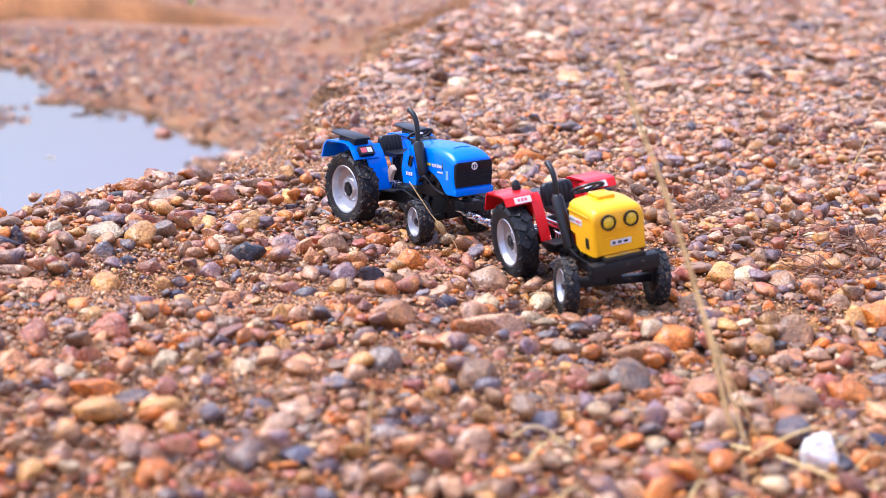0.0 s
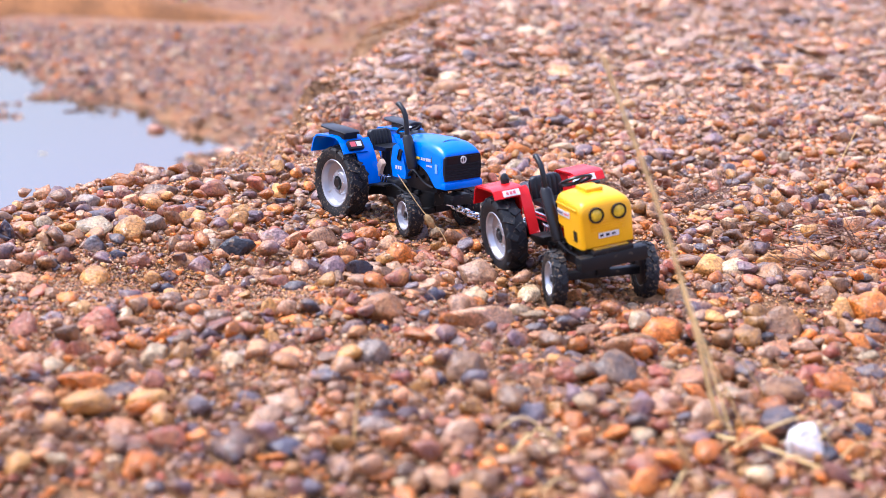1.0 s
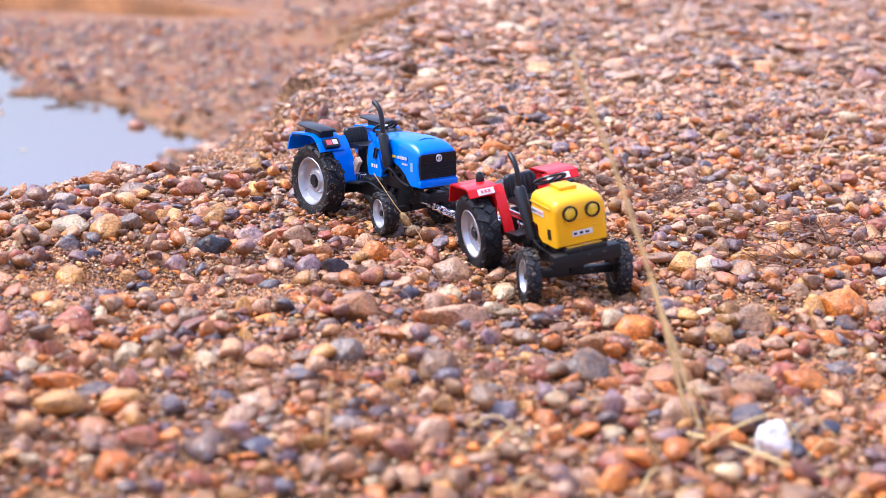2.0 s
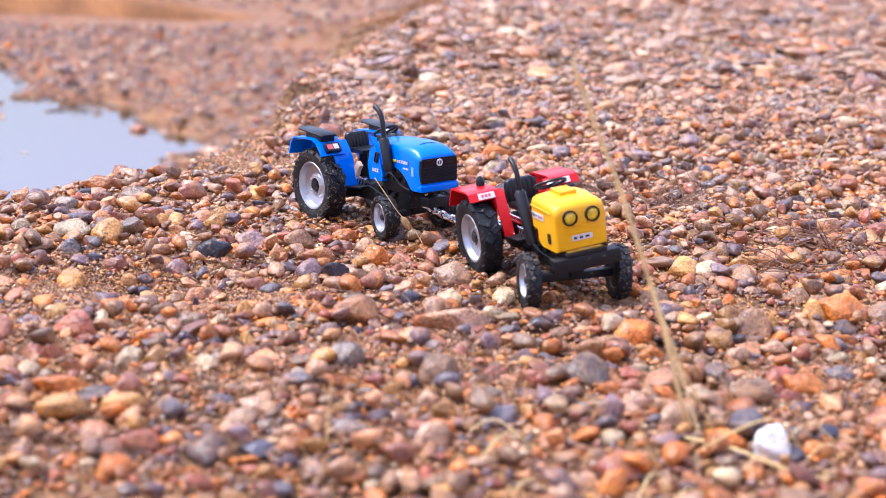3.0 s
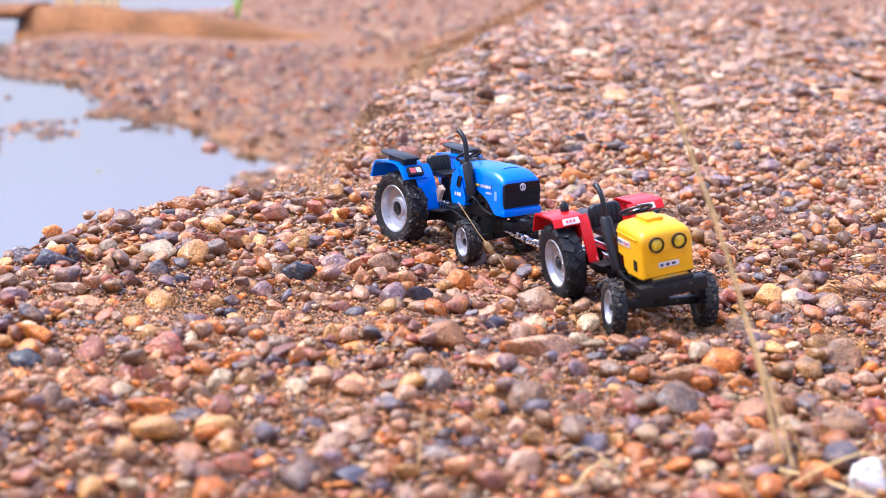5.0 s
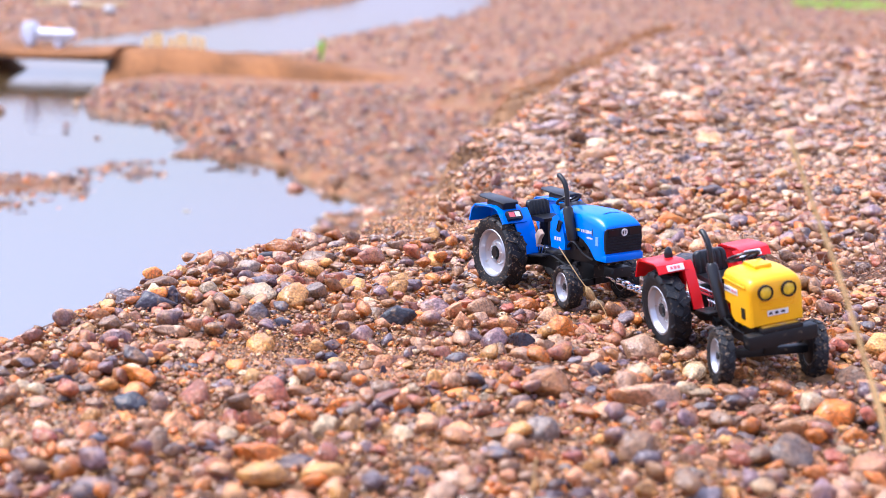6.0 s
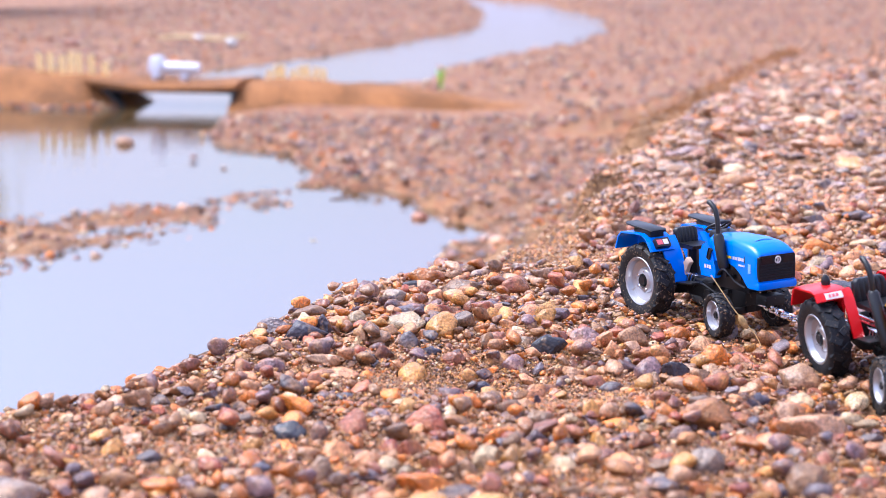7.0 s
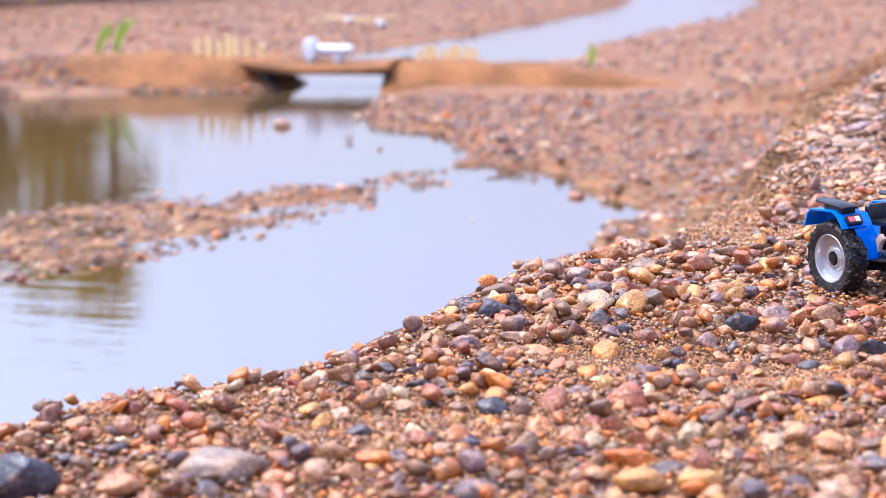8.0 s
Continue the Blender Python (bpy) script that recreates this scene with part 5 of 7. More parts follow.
# ---------- trees over the far bank, seen in the water ----------
def tree(x, y, tall, spread, seed):
    r = random.Random(seed)
    t = tagged(new("tree"), "olive-green leafy tree beyond the pond", "tree")
    t.location = (x, y, float(height(x, y)) - 0.1)
    bm = bmesh.new()
    trunk = smooth_line([(0, 0, 0), (0.1, 0.05, tall * 0.25), (-0.05, 0.1, tall * 0.55), (0.05, 0, tall * 0.85)], 10)
    tube(bm, trunk, list(np.linspace(tall * 0.035, tall * 0.008, 10)), 9)
    ends = []
    for k in range(11):
        base = Vector(trunk[r.randint(2, 9)])
        a = r.uniform(0, math.tau)
        end = base + Vector((math.cos(a) * spread * r.uniform(0.4, 1), math.sin(a) * spread * r.uniform(0.4, 1), tall * r.uniform(-0.02, 0.25)))
        tube(bm, smooth_line([base, (base + end) / 2 + Vector((0, 0, 0.1 * tall)), end], 6), list(np.linspace(tall * 0.012, tall * 0.003, 6)), 5)
        ends += [end, (base + end) / 2 + Vector((0, 0, 0.08 * tall))]
    part("trunk", bm, M_BARK, t, unit=1)
    rs = np.random.RandomState(seed)
    pts = []
    for e in ends:
        pts.append(np.array(e) + rs.normal(0, 0.27, (330, 3)) * spread * np.array((0.5, 0.5, 0.35)))
    pts = np.concatenate(pts)
    pts[:, 2] = np.maximum(pts[:, 2], 0.15)
    size = rs.uniform(0.05, 0.12, len(pts)) * tall / 4
    u = rs.normal(size=(len(pts), 3)); u /= np.linalg.norm(u, axis=1)[:, None]
    v = np.cross(u, rs.normal(size=(len(pts), 3))); v /= np.linalg.norm(v, axis=1)[:, None]
    quad = np.stack([pts - u * size[:, None], pts + v * size[:, None] * 0.45, pts + u * size[:, None], pts - v * size[:, None] * 0.45], 1).reshape(-1, 3)
    me = bpy.data.meshes.new("crown")
    me.from_pydata(quad.tolist(), [], [(4 * k, 4 * k + 1, 4 * k + 2, 4 * k + 3) for k in range(len(pts))])
    me.materials.append(M_TREELEAF)
    crown = new("crown", me)
    crown.parent = t
    return t


tree(-10.8, 14.6, 3.15, 1.62, 1)
tree(-8.6, 16.0, 3.38, 1.28, 2)
tree(-9.7, 15.3, 3.04, 1.51, 3)
tree(-13.0, 13.9, 3.27, 2.09, 4)
tree(-15.1, 12.2, 3.50, 2.32, 5)
tree(-11.8, 13.9, 2.80, 1.62, 6)
tree(-9.3, 14.6, 1.99, 1.39, 7)
tree(-13.8, 13.0, 2.80, 1.74, 8)


# ---------- pebbles ----------
def pebble_shape(sub, seed, angular):
    """Points and triangles of a unit pebble."""
    bm = bmesh.new()
    bmesh.ops.create_icosphere(bm, subdivisions=sub, radius=1)
    off = Vector((seed * 3.1, seed * 1.7, seed * 2.3))
    r = random.Random(seed)
    flats = [(Vector((r.gauss(0, 1), r.gauss(0, 1), r.gauss(0, 1))).normalized(), r.uniform(0.38, 0.75)) for k in range(15 if angular else 9)]
    for v in bm.verts:
        d = v.co.normalized()
        v.co = d * (1 + 0.30 * noise.noise(d * 1.1 + off) + 0.20 * noise.noise(d * 2.2 + off) + 0.07 * noise.noise(d * 5.0 + off))
        for way, cut in flats:
            over = v.co.dot(way) - cut
            if over > 0:
                v.co -= way * over * 0.97
    bm.verts.ensure_lookup_table()
    co = np.array([v.co[:] for v in bm.verts])
    tri = np.array([[v.index for v in f.verts] for f in bm.faces])
    bm.free()
    co -= (co.max(0) + co.min(0)) / 2
    co /= (co.max(0) - co.min(0)) / 2
    return co, tri


FINE = [pebble_shape(3, 50 + k, k % 3) for k in range(12)]
MID = [pebble_shape(2, 10 + k, k % 3) for k in range(10)]
LOW = [pebble_shape(1, 30 + k, k % 2) for k in range(8)]


def chip(seed):
    """An angular grain of eight facets."""
    r = np.random.RandomState(seed)
    co = np.array([(1, 0, 0), (-1, 0, 0), (0, 1, 0), (0, -1, 0), (0, 0, 1), (0, 0, -1)], float) + r.uniform(-0.3, 0.3, (6, 3))
    co -= (co.max(0) + co.min(0)) / 2
    return co / ((co.max(0) - co.min(0)) / 2), np.array([(0, 2, 4), (2, 1, 4), (1, 3, 4), (3, 0, 4), (2, 0, 5), (1, 2, 5), (3, 1, 5), (0, 3, 5)])


CHIPS = [chip(60 + k) for k in range(8)]


def shape_mesh(name, shape):
    me = bpy.data.meshes.new(name)
    me.from_pydata(shape[0].tolist(), [], shape[1].tolist())
    me.polygons.foreach_set("use_smooth", np.ones(len(shape[1]), bool))
    return me


HERO = {}
placed = []          # x, y, half length, half width, turn
stone_rnd = random.Random(77)


def stone(x, y, wide, deep, thick, kind, shape=None):
    """One pebble that can be told apart, bedded in the gravel."""
    k = stone_rnd.randrange(len(FINE))
    k = k if shape is None else shape
    if (kind, k) not in HERO:
        HERO[kind, k] = shape_mesh("pebble", FINE[k])
        HERO[kind, k].materials.append(M_STONE[kind])
    ob = new("pebble", HERO[kind, k])
    ob.parent = ground
    turn = stone_rnd.uniform(-16, 16)
    z = float(height(x, y))
    ob.matrix_local = pose(x, y, z + thick * 0.34, stone_rnd.uniform(-8, 8), stone_rnd.uniform(-8, 8), turn) @ Matrix.Diagonal((wide * 0.56, deep * 0.58, thick * 0.80, 1))
    placed.append((x, y, wide / 2, deep / 2, radians(turn)))


stone(-0.258, 0.988, 0.017, 0.015, 0.013, "mauve")
stone(-0.223, 1.053, 0.028, 0.015, 0.010, "orange")
stone(-0.229, 1.025, 0.015, 0.008, 0.007, "black")
stone(-0.192, 1.014, 0.029, 0.016, 0.010, "umber")
stone(-0.151, 1.026, 0.019, 0.014, 0.012, "russet")
stone(-0.209, 0.890, 0.027, 0.015, 0.011, "cream")
stone(-0.184, 0.875, 0.020, 0.016, 0.014, "ochre")
stone(-0.220, 0.941, 0.023, 0.013, 0.006, "slate")
stone(-0.119, 0.946, 0.020, 0.014, 0.012, "ochre")
stone(-0.169, 0.978, 0.020, 0.011, 0.004, "slate")
stone(-0.089, 0.888, 0.022, 0.012, 0.009, "mauve")
stone(-0.112, 0.856, 0.022, 0.013, 0.011, "black")
stone(-0.100, 0.871, 0.018, 0.010, 0.005, "orange")
stone(-0.071, 0.862, 0.013, 0.011, 0.010, "peach")
stone(-0.060, 0.882, 0.018, 0.014, 0.012, "umber")
stone(-0.063, 0.832, 0.015, 0.010, 0.008, "mauve")
stone(-0.033, 0.822, 0.017, 0.010, 0.009, "navy")
stone(-0.010, 0.845, 0.016, 0.013, 0.013, "orange")
stone(-0.050, 0.814, 0.015, 0.013, 0.012, "mauve")
stone(-0.168, 0.827, 0.014, 0.008, 0.007, "russet")
stone(-0.131, 0.826, 0.014, 0.009, 0.008, "mauve")
stone(-0.260, 0.872, 0.011, 0.009, 0.012, "navy")
stone(-0.253, 0.883, 0.013, 0.009, 0.008, "peach")
stone(-0.246, 0.898, 0.013, 0.009, 0.008, "cream")
stone(-0.163, 0.697, 0.026, 0.015, 0.012, "red")
stone(-0.200, 0.689, 0.020, 0.015, 0.012, "russet")
stone(-0.122, 0.734, 0.014, 0.009, 0.008, "umber")
stone(-0.077, 0.731, 0.010, 0.008, 0.010, "ochre")
stone(-0.105, 0.716, 0.017, 0.009, 0.007, "umber")
stone(-0.036, 0.731, 0.017, 0.010, 0.009, "orange")
stone(-0.016, 0.723, 0.021, 0.015, 0.013, "peach")
stone(-0.019, 0.764, 0.012, 0.008, 0.006, "grey")
stone(0.013, 0.769, 0.012, 0.009, 0.007, "navy")
stone(-0.030, 0.694, 0.014, 0.009, 0.008, "slate")
stone(-0.156, 0.733, 0.011, 0.007, 0.006, "russet")
stone(-0.163, 0.651, 0.012, 0.010, 0.009, "russet")
stone(-0.180, 0.631, 0.016, 0.010, 0.008, "peach")
stone(-0.124, 0.644, 0.013, 0.010, 0.008, "cream")
stone(-0.111, 0.643, 0.011, 0.009, 0.008, "ochre")
stone(-0.093, 0.644, 0.011, 0.006, 0.005, "ochre")
stone(-0.102, 0.680, 0.013, 0.009, 0.007, "mauve")
stone(-0.149, 0.636, 0.012, 0.008, 0.006, "russet")
stone(-0.133, 0.633, 0.016, 0.009, 0.006, "umber")
stone(-0.176, 0.614, 0.014, 0.007, 0.005, "slate")
stone(-0.149, 0.606, 0.025, 0.014, 0.008, "orange")
stone(-0.125, 0.616, 0.012, 0.006, 0.005, "orange")
stone(-0.102, 0.621, 0.013, 0.007, 0.005, "mauve")
stone(-0.131, 0.599, 0.019, 0.011, 0.004, "slate")
stone(-0.140, 0.572, 0.022, 0.012, 0.010, "ochre")
stone(-0.114, 0.580, 0.019, 0.010, 0.008, "ochre")
stone(-0.096, 0.582, 0.018, 0.010, 0.007, "umber")
stone(-0.019, 0.648, 0.019, 0.014, 0.011, "grey")
stone(-0.041, 0.631, 0.015, 0.008, 0.005, "grey")
stone(-0.017, 0.617, 0.016, 0.009, 0.006, "orange")
stone(0.006, 0.613, 0.011, 0.008, 0.006, "ochre")
stone(0.014, 0.620, 0.008, 0.007, 0.006, "navy")
stone(-0.050, 0.534, 0.015, 0.008, 0.005, "navy")
stone(-0.055, 0.585, 0.016, 0.009, 0.007, "pink")
stone(-0.163, 0.582, 0.015, 0.010, 0.008, "russet")
stone(-0.099, 0.538, 0.015, 0.011, 0.008, "red")
stone(0.037, 0.722, 0.036, 0.020, 0.011, "pink")
stone(0.039, 0.812, 0.020, 0.016, 0.013, "pink")
stone(0.036, 0.767, 0.013, 0.010, 0.008, "cream")
stone(0.049, 0.761, 0.014, 0.008, 0.007, "mauve")
stone(0.026, 0.630, 0.020, 0.016, 0.013, "umber")
stone(0.029, 0.587, 0.011, 0.009, 0.007, "ochre")
stone(0.121, 0.741, 0.017, 0.009, 0.007, "orange")
stone(0.134, 0.712, 0.023, 0.013, 0.011, "orange")
stone(0.141, 0.688, 0.016, 0.009, 0.008, "orange")
stone(0.115, 0.689, 0.026, 0.015, 0.012, "umber")
stone(0.099, 0.639, 0.025, 0.017, 0.013, "grey")
stone(0.090, 0.738, 0.016, 0.009, 0.007, "mauve")
stone(0.073, 0.669, 0.011, 0.009, 0.007, "mauve")
stone(0.186, 0.847, 0.020, 0.014, 0.012, "ochre")
stone(0.201, 0.848, 0.020, 0.012, 0.010, "cream")
stone(0.251, 0.883, 0.022, 0.013, 0.011, "peach")
stone(0.244, 0.798, 0.021, 0.012, 0.009, "umber")
stone(0.262, 0.759, 0.023, 0.017, 0.014, "orange")
stone(0.243, 0.759, 0.016, 0.014, 0.012, "ochre")
stone(0.206, 0.735, 0.021, 0.016, 0.013, "umber")
stone(0.192, 0.714, 0.008, 0.007, 0.006, "black")
stone(0.194, 0.756, 0.013, 0.008, 0.007, "ochre")
stone(0.167, 0.750, 0.014, 0.009, 0.008, "peach")
stone(0.199, 0.651, 0.017, 0.010, 0.008, "red")
stone(0.208, 0.639, 0.019, 0.011, 0.009, "orange")
stone(0.175, 0.613, 0.024, 0.015, 0.012, "umber")
stone(0.163, 0.569, 0.016, 0.014, 0.011, "slate")
stone(0.135, 0.584, 0.018, 0.011, 0.009, "pink")
stone(0.169, 0.547, 0.0150, 0.012, 0.0135, "white", 3)
stone(0.179, 0.543, 0.008, 0.007, 0.006, "navy")
stone(0.202, 0.580, 0.013, 0.007, 0.004, "navy")
stone(0.098, 0.518, 0.020, 0.013, 0.010, "red")
stone(0.111, 0.623, 0.016, 0.010, 0.008, "orange")
stone(0.137, 0.629, 0.019, 0.014, 0.011, "peach")
stone(0.231, 0.658, 0.013, 0.008, 0.007, "slate")
stone(0.227, 0.716, 0.018, 0.010, 0.005, "orange")
stone(0.240, 0.927, 0.010, 0.009, 0.009, "red")
stone(0.174, 0.864, 0.022, 0.012, 0.006, "umber")
stone(-0.281, 0.913, 0.022, 0.012, 0.008, "umber")
stone(-0.273, 0.786, 0.017, 0.010, 0.009, "mauve")
stone(-0.242, 0.766, 0.014, 0.008, 0.007, "red")
stone(-0.246, 0.726, 0.022, 0.012, 0.007, "cream")
stone(-0.230, 0.672, 0.016, 0.011, 0.009, "black")
stone(-0.214, 0.670, 0.010, 0.009, 0.010, "slate")
stone(-0.228, 0.615, 0.012, 0.007, 0.006, "navy")
stone(-0.200, 0.613, 0.016, 0.012, 0.011, "pink")
stone(-0.244, 0.653, 0.010, 0.009, 0.007, "ochre")
stone(-0.064, 1.268, 0.027, 0.015, 0.012, "russet")
stone(0.029, 1.511, 0.040, 0.022, 0.012, "umber")
stone(-0.034, 1.594, 0.038, 0.021, 0.010, "grey")
stone(0.019, 1.352, 0.025, 0.014, 0.013, "umber")
stone(0.088, 1.318, 0.026, 0.014, 0.008, "slate")
stone(0.131, 1.334, 0.026, 0.014, 0.009, "slate")
stone(0.087, 1.217, 0.027, 0.015, 0.012, "orange")
stone(0.081, 1.145, 0.020, 0.012, 0.010, "cream")
stone(-0.038, 1.111, 0.021, 0.014, 0.012, "orange")
stone(0.090, 1.067, 0.034, 0.019, 0.008, "black")
stone(0.038, 1.265, 0.020, 0.013, 0.008, "cream")
stone(0.029, 1.082, 0.022, 0.012, 0.010, "cream")
stone(-0.079, 1.213, 0.018, 0.014, 0.010, "pink")
stone(0.110, 1.169, 0.017, 0.011, 0.010, "peach")
stone(0.127, 1.237, 0.022, 0.012, 0.007, "cream")
stone(0.092, 0.965, 0.019, 0.014, 0.012, "mauve")
stone(0.089, 0.915, 0.016, 0.013, 0.011, "grey")
stone(0.002, 0.928, 0.017, 0.011, 0.010, "slate")
stone(0.010, 0.954, 0.010, 0.009, 0.009, "ochre")
stone(-0.013, 1.053, 0.017, 0.009, 0.008, "peach")
stone(-0.415, 0.517, 0.032, 0.024, 0.018, "navy")
stone(-0.333, 0.551, 0.039, 0.022, 0.011, "grey")
stone(-0.369, 0.523, 0.020, 0.011, 0.008, "peach")
stone(-0.454, 0.608, 0.011, 0.009, 0.010, "russet")
stone(-0.249, 0.929, 0.014, 0.008, 0.007, "mauve")
stone(-0.269, 0.926, 0.011, 0.006, 0.004, "ochre")
stone(-0.239, 0.994, 0.019, 0.010, 0.008, "grey")
stone(-0.226, 0.997, 0.011, 0.007, 0.006, "orange")
stone(-0.223, 0.975, 0.018, 0.010, 0.004, "pink")
stone(-0.207, 0.994, 0.012, 0.010, 0.009, "peach")
stone(-0.192, 0.958, 0.014, 0.008, 0.005, "pink")
stone(-0.173, 0.904, 0.014, 0.011, 0.011, "grey")
stone(-0.167, 0.926, 0.009, 0.007, 0.006, "ochre")
stone(-0.166, 0.947, 0.014, 0.008, 0.007, "cream")
stone(-0.146, 0.929, 0.015, 0.008, 0.006, "orange")
stone(-0.134, 0.954, 0.016, 0.009, 0.008, "peach")
stone(-0.136, 0.902, 0.013, 0.007, 0.005, "cream")
stone(-0.138, 0.866, 0.009, 0.007, 0.006, "orange")
stone(-0.147, 0.876, 0.012, 0.007, 0.006, "russet")
stone(-0.159, 0.896, 0.010, 0.006, 0.005, "peach")
stone(-0.121, 0.897, 0.013, 0.007, 0.006, "pink")
stone(-0.211, 0.825, 0.012, 0.011, 0.010, "russet")
stone(-0.236, 0.869, 0.014, 0.008, 0.005, "slate")
stone(-0.242, 0.809, 0.013, 0.007, 0.006, "pink")
stone(-0.250, 0.838, 0.011, 0.007, 0.006, "mauve")
stone(-0.230, 0.786, 0.020, 0.011, 0.005, "peach")
stone(-0.214, 0.791, 0.009, 0.006, 0.005, "orange")
stone(-0.228, 0.816, 0.010, 0.006, 0.004, "slate")
stone(-0.199, 0.850, 0.014, 0.011, 0.009, "slate")
stone(-0.183, 0.836, 0.012, 0.006, 0.005, "navy")
stone(-0.147, 0.796, 0.012, 0.007, 0.006, "navy")
stone(-0.151, 0.772, 0.003, 0.003, 0.005, "cream")
stone(-0.132, 0.771, 0.006, 0.005, 0.006, "orange")
stone(-0.111, 0.773, 0.004, 0.003, 0.007, "navy")
stone(-0.182, 0.735, 0.012, 0.007, 0.004, "cream")
stone(-0.219, 0.746, 0.011, 0.006, 0.003, "navy")
stone(-0.179, 0.758, 0.008, 0.005, 0.003, "navy")
stone(-0.192, 0.715, 0.017, 0.009, 0.004, "mauve")
stone(-0.059, 0.906, 0.011, 0.006, 0.005, "slate")
stone(-0.048, 0.914, 0.015, 0.008, 0.005, "grey")
stone(-0.032, 0.915, 0.017, 0.010, 0.008, "orange")
stone(-0.033, 0.882, 0.015, 0.009, 0.007, "mauve")
stone(-0.017, 0.883, 0.015, 0.010, 0.008, "pink")
stone(-0.052, 0.858, 0.016, 0.009, 0.007, "russet")
stone(-0.084, 0.863, 0.014, 0.008, 0.005, "grey")
stone(-0.080, 0.804, 0.013, 0.008, 0.007, "russet")
stone(-0.069, 0.797, 0.015, 0.008, 0.006, "slate")
stone(-0.046, 0.807, 0.011, 0.008, 0.007, "pink")
stone(-0.018, 0.813, 0.011, 0.007, 0.006, "pink")
stone(-0.012, 0.827, 0.010, 0.007, 0.006, "umber")
stone(-0.025, 0.834, 0.011, 0.006, 0.005, "pink")
stone(-0.052, 0.765, 0.011, 0.008, 0.006, "orange")
stone(-0.041, 0.770, 0.013, 0.008, 0.007, "russet")
stone(-0.049, 0.763, 0.006, 0.005, 0.005, "peach")
stone(-0.022, 0.792, 0.010, 0.005, 0.004, "navy")
stone(-0.000, 0.790, 0.009, 0.005, 0.004, "slate")
stone(0.002, 0.774, 0.010, 0.006, 0.005, "pink")
stone(0.014, 0.804, 0.017, 0.009, 0.005, "peach")
stone(-0.063, 0.744, 0.009, 0.006, 0.005, "ochre")
stone(-0.085, 0.713, 0.009, 0.005, 0.004, "peach")
stone(-0.050, 0.710, 0.009, 0.005, 0.004, "cream")
stone(-0.074, 0.699, 0.006, 0.005, 0.004, "orange")
stone(-0.064, 0.718, 0.015, 0.008, 0.003, "orange")
stone(-0.049, 0.738, 0.011, 0.006, 0.004, "mauve")
stone(-0.015, 0.704, 0.007, 0.005, 0.004, "navy")
stone(-0.003, 0.690, 0.011, 0.006, 0.005, "umber")
stone(0.013, 0.694, 0.015, 0.008, 0.006, "orange")
stone(0.017, 0.714, 0.008, 0.007, 0.005, "navy")
stone(-0.089, 0.681, 0.014, 0.008, 0.005, "slate")
stone(-0.057, 0.694, 0.012, 0.006, 0.003, "mauve")
stone(0.154, 0.978, 0.014, 0.008, 0.005, "slate")
stone(0.164, 0.962, 0.011, 0.006, 0.005, "orange")
stone(0.204, 1.098, 0.009, 0.008, 0.008, "slate")
stone(0.284, 1.194, 0.017, 0.010, 0.007, "orange")
stone(0.266, 1.137, 0.011, 0.009, 0.009, "umber")
stone(0.221, 1.082, 0.009, 0.008, 0.007, "cream")
stone(0.257, 1.064, 0.009, 0.007, 0.006, "cream")
stone(0.269, 1.022, 0.017, 0.009, 0.007, "umber")
stone(0.298, 1.014, 0.013, 0.008, 0.007, "grey")
stone(0.317, 1.074, 0.013, 0.008, 0.007, "slate")
stone(0.328, 1.096, 0.011, 0.009, 0.008, "russet")
stone(0.341, 1.093, 0.016, 0.009, 0.005, "grey")
stone(0.340, 1.064, 0.007, 0.006, 0.006, "navy")
stone(0.358, 1.119, 0.014, 0.009, 0.008, "mauve")
stone(0.382, 1.156, 0.016, 0.009, 0.007, "peach")
stone(0.339, 0.998, 0.016, 0.009, 0.005, "mauve")
stone(0.273, 0.968, 0.010, 0.006, 0.005, "cream")
stone(0.274, 0.944, 0.016, 0.009, 0.004, "slate")
stone(0.301, 0.940, 0.016, 0.009, 0.008, "pink")
stone(0.223, 0.973, 0.012, 0.007, 0.005, "cream")
stone(0.188, 0.922, 0.010, 0.005, 0.004, "slate")
stone(0.188, 0.901, 0.011, 0.006, 0.004, "orange")
stone(0.150, 0.826, 0.008, 0.006, 0.005, "russet")
stone(0.231, 0.879, 0.018, 0.010, 0.007, "ochre")
stone(0.244, 0.848, 0.018, 0.010, 0.006, "pink")
stone(0.259, 0.849, 0.014, 0.008, 0.004, "mauve")
stone(0.263, 0.879, 0.007, 0.006, 0.006, "cream")
stone(0.275, 0.879, 0.009, 0.006, 0.005, "orange")
stone(0.278, 0.838, 0.015, 0.008, 0.006, "grey")
stone(0.229, 0.860, 0.012, 0.007, 0.005, "peach")
stone(0.216, 0.862, 0.009, 0.006, 0.005, "russet")
stone(0.177, 0.813, 0.010, 0.006, 0.005, "umber")
stone(0.189, 0.810, 0.009, 0.005, 0.005, "slate")
stone(0.204, 0.817, 0.017, 0.009, 0.004, "umber")
stone(0.159, 0.786, 0.020, 0.012, 0.010, "umber")
stone(0.179, 0.783, 0.012, 0.006, 0.005, "russet")
stone(0.202, 0.792, 0.010, 0.006, 0.005, "orange")
stone(0.220, 0.813, 0.015, 0.008, 0.004, "pink")
stone(0.233, 0.815, 0.008, 0.005, 0.004, "slate")
stone(0.273, 0.817, 0.016, 0.009, 0.003, "mauve")
stone(0.192, 0.778, 0.008, 0.007, 0.006, "cream")
stone(0.212, 0.767, 0.013, 0.007, 0.003, "navy")
stone(0.260, 0.796, 0.017, 0.009, 0.004, "umber")
stone(0.281, 0.809, 0.014, 0.007, 0.004, "ochre")
stone(0.067, 0.739, 0.016, 0.009, 0.005, "cream")
stone(0.097, 0.751, 0.009, 0.006, 0.005, "slate")
